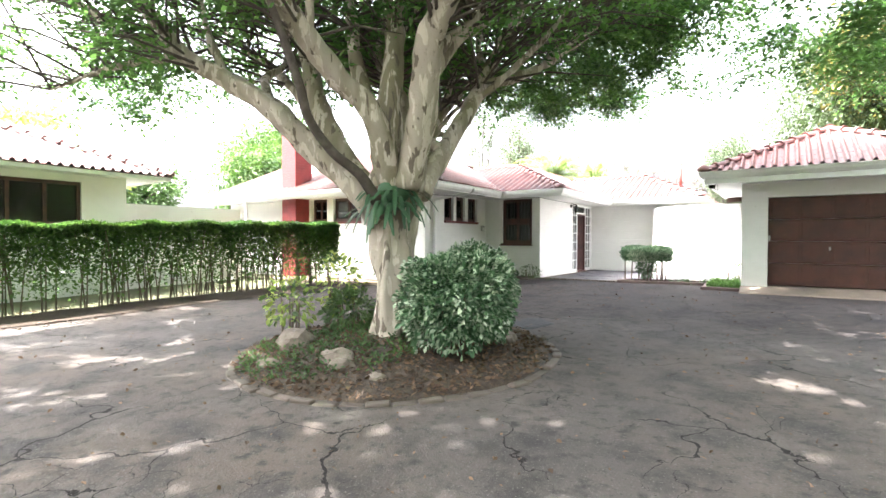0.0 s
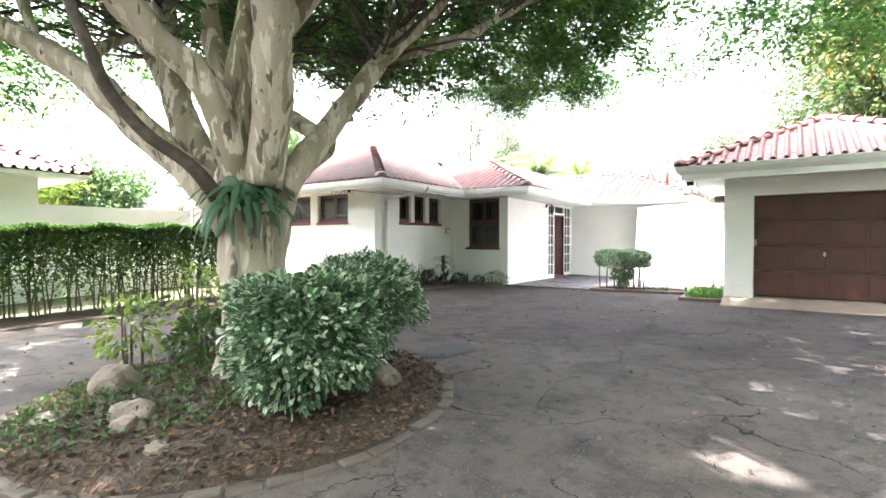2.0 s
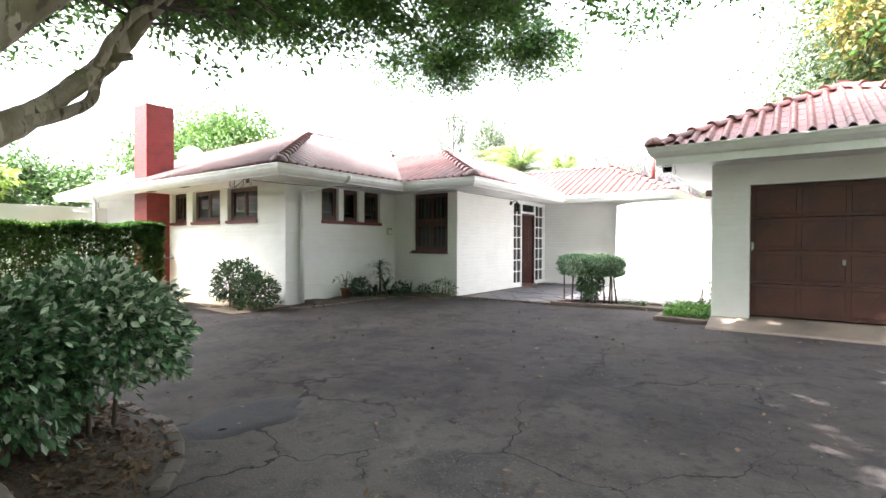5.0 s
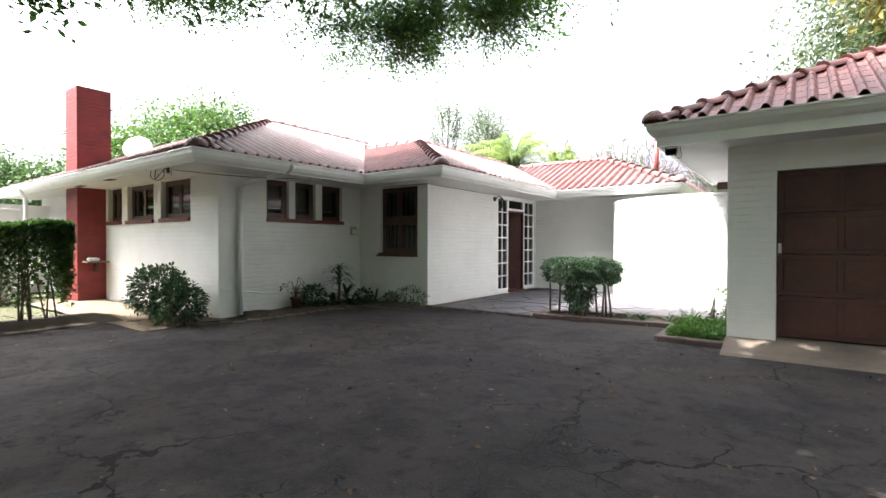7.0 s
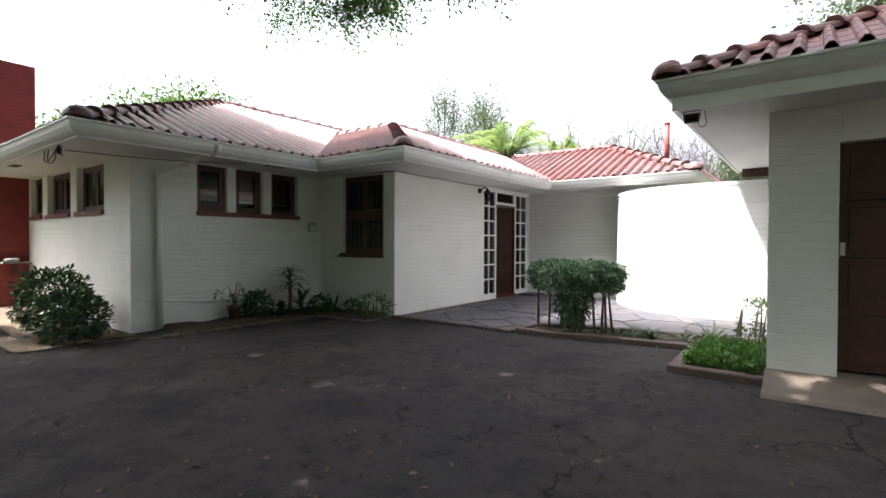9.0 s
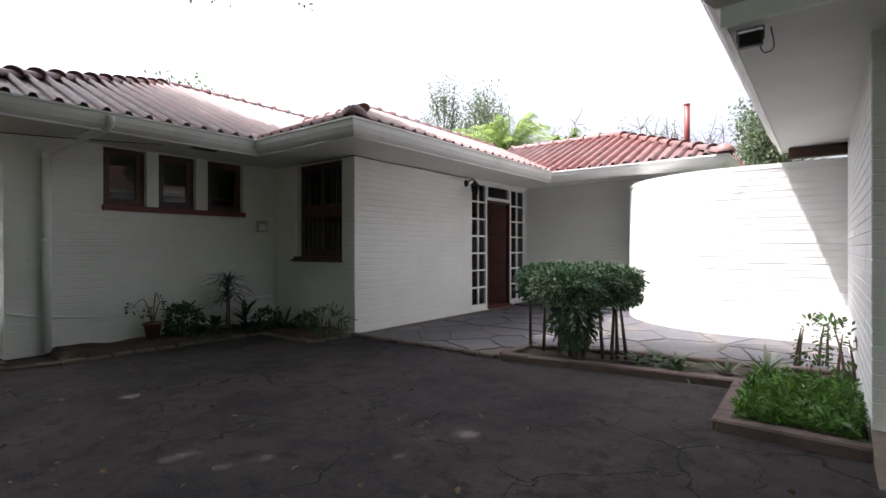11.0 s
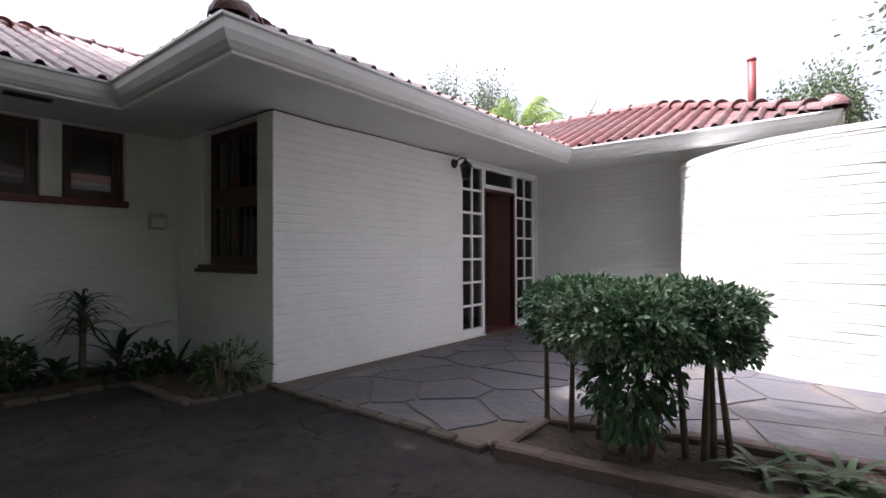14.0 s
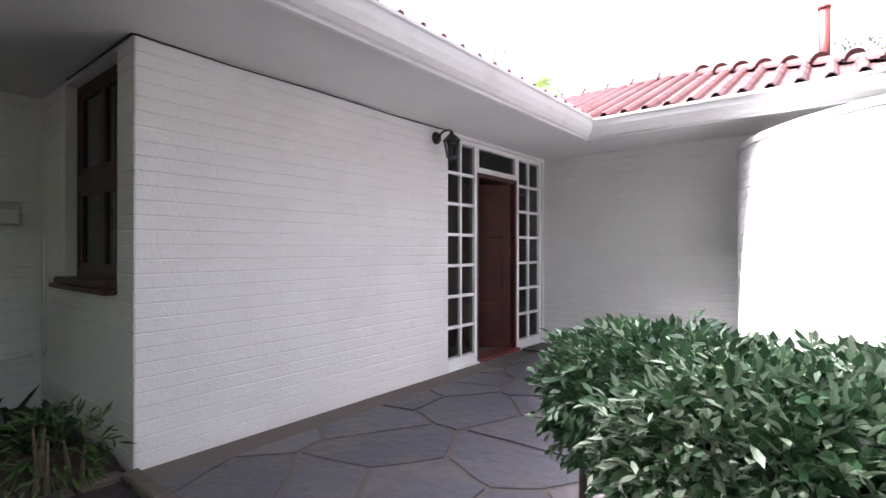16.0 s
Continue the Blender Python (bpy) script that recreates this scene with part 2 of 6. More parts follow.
def streak_bark(m):
    """Peeling patches that run along the limbs: noise stretched upright."""
    n, link = m.node_tree.nodes, m.node_tree.links.new
    b = n["Principled BSDF"]
    geo = [x for x in n if x.bl_idname == "ShaderNodeNewGeometry"][0]
    mp = n.new("ShaderNodeMapping")
    mp.inputs["Scale"].default_value = (1.0, 1.0, 0.24)
    link(geo.outputs["Position"], mp.inputs["Vector"])
    out = b.inputs["Base Color"].links[0].from_socket
    for scale, colour, low, high, detail in ((2.0, (0.2, 0.175, 0.11), 0.44, 0.6, 4), (9, (0.5, 0.44, 0.36), 0.53, 0.56, 4), (11, (0.12, 0.095, 0.07), 0.6, 0.63, 4), (40, (0.2, 0.16, 0.12), 0.6, 0.8, 3)):
        tex, ramp, mix = n.new("ShaderNodeTexNoise"), n.new("ShaderNodeMapRange"), n.new("ShaderNodeMix")
        tex.inputs["Scale"].default_value, tex.inputs["Detail"].default_value = scale, detail
        tex.inputs["Distortion"].default_value = 0.4
        link(mp.outputs[0], tex.inputs["Vector"])
        ramp.inputs["From Min"].default_value, ramp.inputs["From Max"].default_value = low, high
        link(tex.outputs[0], ramp.inputs["Value"])
        mix.data_type = "RGBA"
        link(ramp.outputs[0], mix.inputs["Factor"])
        link(out, mix.inputs["A"])
        mix.inputs["B"].default_value = (*colour, 1)
        out = mix.outputs["Result"]
    link(out, b.inputs["Base Color"])


streak_bark(BARK)
DARKBARK = material("dark_bark", (0.07, 0.055, 0.045), 0.9, vary=[(6, (0.13, 0.11, 0.09), 0.45, 0.7, 5)], bump=[(30, 0.01)])
PALEBARK = material("pale_grey_bark", (0.2, 0.17, 0.15), 0.9, vary=[(5, (0.12, 0.1, 0.09), 0.45, 0.7, 4)], bump=[(30, 0.006)])
STEM = material("shrub_stem", (0.13, 0.1, 0.07), 0.9, vary=[(9, (0.08, 0.06, 0.045), 0.45, 0.7, 4)], bump=[(50, 0.004)])
LEAF_TREE = leafy("tree_leaf", (0.135, 0.27, 0.06), (0.08, 0.175, 0.05), through=0.58)
LEAF_HEDGE = leafy("hedge_leaf", (0.1, 0.18, 0.035), (0.055, 0.125, 0.025))
LEAF_SHRUB = leafy("shrub_leaf", (0.085, 0.17, 0.075), (0.05, 0.12, 0.05), rough=0.35, through=0.25)
LEAF_VAR = leafy("variegated_leaf", (0.5, 0.56, 0.42), (0.27, 0.38, 0.23), rough=0.4, through=0.2)
LEAF_LIME = leafy("lime_leaf", (0.34, 0.42, 0.09), (0.2, 0.3, 0.06))
LEAF_DARK = leafy("strap_leaf", (0.03, 0.075, 0.03), (0.02, 0.055, 0.025), rough=0.35, through=0.2)
LEAF_FERN = leafy("fern_leaf", (0.075, 0.14, 0.035), (0.045, 0.09, 0.025))
LEAF_GREY = leafy("far_leaf", (0.14, 0.18, 0.1), (0.1, 0.14, 0.07))
LEAF_YELLOW = leafy("yellow_leaf", (0.22, 0.19, 0.04), (0.13, 0.12, 0.035))
LEAF_BAMBOO = leafy("bamboo_leaf", (0.06, 0.095, 0.028), (0.035, 0.06, 0.02))
LEAF_DRY = leafy("dry_leaf", (0.14, 0.09, 0.057), (0.08, 0.053, 0.035), rough=0.8, shine=0.2, spread=0.5, through=0.1)
LILAC = leafy("lilac_blossom", (0.3, 0.25, 0.42), (0.2, 0.2, 0.3))
TERRACOTTA = material("terracotta_pot", (0.14, 0.058, 0.038), 0.8, vary=[(9, (0.09, 0.04, 0.03), 0.45, 0.7, 5)], bump=[(40, 0.003)])
FLUE = material("red_flue_paint", (0.24, 0.05, 0.04), 0.5, vary=[(5, (0.16, 0.04, 0.035), 0.45, 0.7, 4)])

# ---- shape helpers ----
def box(bm, x0, x1, y0, y1, z0, z1, bevel=0.0):
    m = Matrix.LocRotScale(((x0 + x1) / 2, (y0 + y1) / 2, (z0 + z1) / 2), None, (abs(x1 - x0), abs(y1 - y0), abs(z1 - z0)))
    made = bmesh.ops.create_cube(bm, size=1, matrix=m)
    if bevel:
        edges = list({e for v in made["verts"] for e in v.link_edges})
        bmesh.ops.bevel(bm, geom=edges, offset=bevel, segments=1, affect="EDGES")
    return bm


def boxes(*rows, bevel=0.0):
    bm = bmesh.new()
    for r in rows:
        box(bm, *r, bevel=bevel)
    return bm


def tube(bm, points, radii, sides=8, wobble=0.0, caps=True):
    """A tapered round limb along points."""
    pts = [Vector(p) for p in points]
    rings, side = [], Vector((1, 0, 0))
    for i, p in enumerate(pts):
        way = (pts[min(i + 1, len(pts) - 1)] - pts[max(i - 1, 0)]).normalized()
        side = side - way * side.dot(way)
        if side.length < 1e-3:
            side = way.orthogonal()
        side.normalize()
        up = way.cross(side)
        ring = []
        for k in range(sides):
            a = 2 * math.pi * k / sides
            w = 1 + wobble * noise.noise(p * 1.7 + Vector((math.cos(a), math.sin(a), 0)) * 1.1)
            ring.append(bm.verts.new(p + (side * math.cos(a) + up * math.sin(a)) * radii[i] * w))
        rings.append(ring)
    for a, b in zip(rings, rings[1:]):
        for k in range(sides):
            f = bm.faces.new((a[k], a[(k + 1) % sides], b[(k + 1) % sides], b[k]))
            f.smooth = True
    if caps:
        bm.faces.new(rings[0][::-1])
        bm.faces.new(rings[-1])
    return bm


def smoothed(points, n=5):
    """Catmull-Rom through points (each with any number of values)."""
    p = [np.array(q, float) for q in points]
    p = [2 * p[0] - p[1], *p, 2 * p[-1] - p[-2]]
    out = []
    for a, b, c, d in zip(p, p[1:], p[2:], p[3:]):
        for k in range(n):
            t = k / n
            out.append(0.5 * (2 * b + (c - a) * t + (2 * a - 5 * b + 4 * c - d) * t * t + (3 * b - a - 3 * c + d) * t**3))
    return [*out, p[-2]]


def limb(bm, points, sides=9, n=5, wobble=0.15):
    """A limb through rows of (x, y, z, radius)."""
    rows = smoothed(points, n)
    return tube(bm, [r[:3] for r in rows], [max(r[3], 0.003) for r in rows], sides, wobble)


def sweep(bm, path, profile, closed=False):
    """Sweeps a profile of (out, z) along a level path of (x, y); out is to the right of the way walked, with mitred corners."""
    pts = [Vector((*p, 0)) for p in path]
    rings, n = [], len(pts)
    for i, p in enumerate(pts):
        before = (p - pts[i - 1]).normalized() if i or closed else None
        after = (pts[(i + 1) % n] - p).normalized() if i < n - 1 or closed else None
        before, after = before or after, after or before
        n1, n2 = Vector((before.y, -before.x, 0)), Vector((after.y, -after.x, 0))
        m = (n1 + n2).normalized()
        m /= max(m.dot(n1), 0.3)
        rings.append([bm.verts.new(p + m * o + Vector((0, 0, z))) for o, z in profile])
    pairs = list(zip(rings, rings[1:])) + ([(rings[-1], rings[0])] if closed else [])
    for a, b in pairs:
        for k in range(len(profile)):
            bm.faces.new((a[k], a[(k + 1) % len(profile)], b[(k + 1) % len(profile)], b[k]))
    if not closed:
        bm.faces.new(rings[0])
        bm.faces.new(rings[-1][::-1])
    bmesh.ops.recalc_face_normals(bm, faces=bm.faces)
    return bm


def mesh_of(name, bm, mat, smooth=False):
    me = bpy.data.meshes.new(name)
    bm.to_mesh(me)
    bm.free()
    me.materials.append(mat)
    if smooth:
        me.shade_smooth()
    return me


def part(name, bm, mat, parent=None, label="", smooth=False):
    ob = new(name, mesh_of(name, bm, mat, smooth) if isinstance(bm, bmesh.types.BMesh) else bm)
    if parent is not None:
        ob.parent = parent
    if label:
        ob["label"] = label
    return ob


def thing(name, label, category, group="", kind="", at=None):
    ob = new(name)
    if at is not None:
        ob.location = at
    return tagged(ob, label, category, group, kind)


def solid(name, bm, mat, label, category="", group="", kind="", smooth=False):
    return tagged(part(name, bm, mat, smooth=smooth), label, category, group, kind)


def array_mesh(name, verts, faces, mat, smooth=False):
    """A mesh from numpy arrays: verts (n, 3), faces (m, 3 or 4)."""
    me = bpy.data.meshes.new(name)
    verts, faces = np.asarray(verts, np.float32), np.asarray(faces, np.int32)
    k = faces.shape[1]
    me.vertices.add(len(verts))
    me.vertices.foreach_set("co", verts.ravel())
    me.loops.add(faces.size)
    me.loops.foreach_set("vertex_index", faces.ravel())
    me.polygons.add(len(faces))
    me.polygons.foreach_set("loop_start", np.arange(0, faces.size, k, dtype=np.int32))
    me.polygons.foreach_set("loop_total", np.full(len(faces), k, np.int32))
    me.update(calc_edges=True)
    me.validate()
    me.materials.append(mat)
    if smooth:
        me.shade_smooth()
    else:
        me.shade_flat()
    return me


LEAF_OVAL = np.array([(0, 0, 0), (0.3, 0.3, 0.06), (0.42, 0.62, 0.05), (0, 1, -0.06), (-0.42, 0.62, 0.05), (-0.3, 0.3, 0.06), (0, 0.5, -0.03)])
OVAL_FACES = np.array([(0, 1, 6, 5), (1, 2, 3, 6), (6, 3, 4, 5)])


def leaf_mesh(name, mat, places, ways, size, seed=1, width=0.55, droop=0.3, jitter=0.6, vary=0.35):
    """Small folded leaves at places (n, 3), pointing about along ways (n, 3)."""
    rng = np.random.default_rng(seed)
    n = len(places)
    y = ways / np.maximum(np.linalg.norm(ways, axis=1, keepdims=True), 1e-6) + rng.normal(0, jitter, (n, 3))
    y[:, 2] -= droop
    y /= np.linalg.norm(y, axis=1, keepdims=True)
    x = np.cross(y, np.array([0, 0, 1.0]) + rng.normal(0, 0.5, (n, 3)))
    x /= np.maximum(np.linalg.norm(x, axis=1, keepdims=True), 1e-6)
    z = np.cross(x, y)
    s = size * rng.uniform(1 - vary, 1 + vary, (n, 1, 1))
    lo = LEAF_OVAL * (width, 1, 1)
    v = places[:, None] + s * (lo[None, :, :1] * x[:, None] + lo[None, :, 1:2] * y[:, None] + lo[None, :, 2:] * z[:, None])
    f = OVAL_FACES[None] + (np.arange(n) * len(lo))[:, None, None]
    return array_mesh(name, v.reshape(-1, 3), f.reshape(-1, 4), mat)


def ground_z(x, y):
    """The drive rises gently towards the house."""
    return float(np.interp(y, [-60, -2, 2.3, 4.5, 9, 12.5, 60], [-0.1, -0.1, 0.0, 0.09, 0.185, 0.2, 0.2]))

# ---- ground ----
def sheet(name, xs, ys, mat, lift=0.0, label="", rough=0.0, seed=0):
    bm = bmesh.new()
    grid = [[bm.verts.new((x, y, ground_z(x, y) + lift + rough * noise.noise(Vector((x * 1.3, y * 1.3, seed))))) for y in ys] for x in xs]
    for a, b in zip(grid, grid[1:]):
        for k in range(len(ys) - 1):
            bm.faces.new((a[k], b[k], b[k + 1], a[k + 1])).smooth = True
    return solid(name, bm, mat, label, "ground", kind="structure")


def steps(a, b, n):
    return [a + (b - a) * i / n for i in range(n + 1)]


FAR = [-600, -200, -80, -45]
sheet("ground", FAR + steps(-30, 30, 30) + [45, 80, 200, 600], FAR + steps(-30, 40, 35) + [60, 120, 300, 600], LAWN, -0.03, "grassy ground round the houses")
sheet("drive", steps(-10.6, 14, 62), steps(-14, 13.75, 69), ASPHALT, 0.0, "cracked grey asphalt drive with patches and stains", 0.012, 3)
sheet("gravel_bed", steps(-13.4, -7.4, 30), steps(8.75, 10.05, 8), GRAVEL, 0.02, "sandy gravel strip along the house wall", 0.03, 5)

# ---- house walls ----
SOFF = 2.715
W_X, S_Y, N_Y, E_X, B_Y = -7.75, 10.09, 13.44, -5.81, 18.45
COURSE, BRICK = 0.085, 0.234
FLOOR = 0.24


def wall_blocks(a0, a1, z0, z1, openings):
    """Rectangles (a0, a1, z0, z1) that fill a wall round its openings."""
    out, at = [], a0
    for o0, o1, y0, y1 in sorted(openings):
        out += [(at, o0, z0, z1), (o0, o1, z0, y0), (o0, o1, y1, z1)]
        at = o1
    out.append((at, a1, z0, z1))
    return [r for r in out if r[1] - r[0] > 1e-3 and r[3] - r[2] > 1e-3]


def brick_rows(a0, a1, z0, z1, openings):
    """Faces of stretchers (a0, a1, z0, z1) in running bond that miss the openings."""
    rows, z, odd = [], z0, 0
    while z < z1 - 0.02:
        top, a = min(z + COURSE, z1), a0 - (BRICK / 2 if odd else 0)
        while a < a1 - 0.01:
            b0, b1 = max(a, a0), min(a + BRICK, a1)
            for o0, o1, y0, y1 in openings:
                if z + 0.02 < y1 and top - 0.02 > y0:
                    if o0 <= b0 < o1:
                        b0 = min(o1, b1)
                    if o0 < b1 <= o1:
                        b1 = max(o0, b0)
                    if b0 < o0 and b1 > o1:
                        b1 = o0
            if b1 - b0 > 0.03 and top - z > 0.03:
                rows.append((b0, b1, z, top))
            a += BRICK
        z, odd = z + COURSE, 1 - odd
    return rows


def brick_shape(w, h, proud=0.0048, joint=0.002, chamfer=0.004):
    """A brick's face in its own frame: x along, y out, z up, from the middle."""
    a, b, c, d = w / 2 + 0.0004, h / 2 - joint, w / 2 - 0.0002, h / 2 - joint - chamfer
    back = [(-a, 0, -b), (a, 0, -b), (a, 0, b), (-a, 0, b)]
    front = [(-c, proud, -d), (c, proud, -d), (c, proud, d), (-c, proud, d)]
    return back + front, [(4, 5, 6, 7)[::-1], (0, 1, 5, 4)[::-1], (1, 2, 6, 5)[::-1], (2, 3, 7, 6)[::-1], (3, 0, 4, 7)[::-1]]


def place_on(origin, way, out):
    """A frame with x along way, y along out."""
    x, y = Vector((*way, 0)).normalized(), Vector((*out, 0)).normalized()
    return Matrix(((x.x, y.x, 0, origin[0]), (x.y, y.y, 0, origin[1]), (0, 0, 1, 0), (0, 0, 0, 1)))


brick_meshes = {}


def bricks_on(parent, m, rows, mat, singles=lambda a, z: False, limit=300, seed=2, proud=0.0048):
    """Brick faces on a wall whose frame is m: those that singles() picks are objects, the rest one mesh."""
    rng = random.Random(seed)
    verts, faces, made = [], [], 0
    for b0, b1, z0, z1 in rows:
        w, h = round(b1 - b0, 3), round(z1 - z0, 3)
        shift = m @ Matrix.Translation(((b0 + b1) / 2, rng.uniform(-0.0007, 0.0007), (z0 + z1) / 2)) @ Matrix.Rotation(rng.uniform(-0.001, 0.001), 4, "Z")
        vs, fs = brick_shape(w, h, proud)
        if made < limit and singles((b0 + b1) / 2, z0):
            key = (w, h, mat.name)
            if key not in brick_meshes:
                brick_meshes[key] = array_mesh("brick", vs, fs, mat)
            ob = part("brick", brick_meshes[key], mat, parent)
            ob.matrix_local = shift
            made += 1
        else:
            k = len(verts)
            verts += [shift @ Vector(v) for v in vs]
            faces += [[i + k for i in f] for f in fs]
    if verts:
        ob = part("bricks", array_mesh("bricks", verts, faces, mat), mat, parent)
        ob["kind"] = "stuff"


def frame_on(m, bm):
    bmesh.ops.transform(bm, matrix=m, verts=bm.verts)
    return bm


def wall(name, m, a0, a1, z0, z1, openings, thick=0.23, label="white-painted brick wall"):
    """A wall whose outer face is the plane y = 0 of the frame m."""
    bm = bmesh.new()
    for b0, b1, c0, c1 in wall_blocks(a0, a1, z0, z1, openings):
        box(bm, b0, b1, -thick, 0, c0, c1)
    return solid(name, frame_on(m, bm), BRICKW, label, "wall", kind="structure")


# frames: x along the wall, y outward
M_S = place_on((0, S_Y), (1, 0), (0, -1))
M_W = place_on((W_X, 0), (0, 1), (1, 0))
M_N = place_on((0, N_Y), (1, 0), (0, -1))
M_E = place_on((E_X, 0), (0, 1), (1, 0))
M_B = place_on((0, B_Y), (1, 0), (0, -1))
S_WIN = [(-9.85, -8.70), (-11.38, -10.16), (-12.4, -11.67)]
SILL, WTOP = 1.965, 2.70
W_WIN = (11.03, 12.90)
T_WIN = (-7.12, -6.075, 1.29, 2.69)
DOOR = (16.32, 18.42, FLOOR, 2.68)

s_open = [(a, b, SILL, WTOP) for a, b in S_WIN]
wall_s = wall("wall_south", M_S, -17.0, W_X, 0.0, SOFF, s_open)
wall_w = wall("wall_west", M_W, S_Y + 0.23, N_Y, 0.0, SOFF, [(*W_WIN, SILL, WTOP)])
wall_n = wall("wall_north", M_N, W_X - 0.23, E_X, 0.0, SOFF, [T_WIN])
wall_e = wall("wall_east", M_E, N_Y + 0.23, B_Y, 0.0, SOFF, [DOOR])
wall_b = wall("wall_back", M_B, E_X - 0.23, -1.9, 0.0, SOFF, [])

# rooms behind the windows
solid("floor", boxes((-17, W_X - 0.24, S_Y + 0.24, 22, 0.1, 0.23), (W_X - 0.23, E_X - 0.24, N_Y + 0.24, 22, 0.1, 0.232)), DOORWOOD, "dark polished floor inside the house", "floor", kind="structure")
# the last box is an unseen wall added to stop light from the back
solid("wall_inner", boxes((-17, -5.9, 21.9, 22.0, 0.1, 2.7), (-17.1, -17, S_Y, 22, 0.1, 2.7), (-10.2, -10.1, N_Y + 0.5, 21.9, 0.1, 2.7), (-6.04, -5.82, B_Y + 0.235, 22, 0.1, 2.7)), DARKIN, "plastered inner walls coloured dark for the rooms' shade", "wall", kind="structure")
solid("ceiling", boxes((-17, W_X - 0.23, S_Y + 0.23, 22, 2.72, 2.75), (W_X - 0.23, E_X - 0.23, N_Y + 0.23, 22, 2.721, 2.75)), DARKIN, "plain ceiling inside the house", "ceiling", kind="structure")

# ---- eaves: soffit, fascia, gutter ----
EAVE_PATH = [(-17.4, 9.15), (-6.68, 9.15), (-6.68, 12.5), (-4.78, 12.5), (-4.78, 17.42), (-1.9, 17.42), (-1.9, 23.0)]
for x0, x1, y0, y1, z in ((-17.4, -6.68, 9.15, S_Y, 0), (W_X, -6.68, S_Y, 12.5, 0.001), (W_X, -4.78, 12.5, N_Y, 0.0), (E_X, -4.78, N_Y, 17.42, 0.001), (E_X, -1.9, 17.42, B_Y, 0.0)):
    solid("soffit", boxes((x0, x1, y0, y1, SOFF + z, SOFF + 0.02 + z)), SOFFIT, "white-painted boarded soffit under the eaves", "soffit", kind="structure")
solid("fascia", sweep(bmesh.new(), EAVE_PATH, [(-0.03, 2.66), (0.0, 2.66), (0.0, 2.86), (-0.03, 2.86)]), GLOSSW, "white fascia board along the eaves", "fascia", kind="structure")


def gutter(name, path, z, label="white ogee gutter on the eaves"):
    prof = [(0.003, z - 0.16), (0.03, z - 0.155), (0.068, z - 0.125), (0.1, z - 0.075), (0.11, z - 0.02), (0.13, z - 0.012), (0.13, z + 0.008), (0.105, z + 0.008), (0.09, z - 0.07), (0.068, z - 0.108), (0.012, z - 0.108), (0.012, z), (0.003, z)]
    return solid(name, sweep(bmesh.new(), path, prof), GLOSSW, label, "gutter", kind="structure")


gutter("house_gutter", EAVE_PATH, 2.84)

# ---- tiled roofs ----
TILE_W, TILE_L = 0.205, 0.36


def tile_shape(lift=0.001):
    """One pan-and-roll tile: x across, y up the slope, z off it."""
    xs = [TILE_W * u for u in (0, 0.07, 0.4, 0.5, 0.55, 0.66, 0.8, 0.92, 1)]
    zs = [0.004, 0.0, 0.0, 0.009, 0.04, 0.066, 0.066, 0.04, 0.004]
    top = [(x, 0.0, z + lift + 0.002) for x, z in zip(xs, zs)]
    tail = [(x, TILE_L + 0.02, z) for x, z in zip(xs, zs)]
    under = [(x, 0.0, z + lift - 0.008) for x, z in zip(xs, zs)]
    n = len(xs)
    f = [(k, k + 1, n + k + 1, n + k) for k in range(n - 1)] + [(2 * n + k, 2 * n + k + 1, k + 1, k) for k in range(n - 1)]
    return np.array(top + tail + under), np.array(f)


TILE_V, TILE_F = tile_shape()
tile_me = array_mesh("roof_tile", TILE_V, TILE_F, TILE)


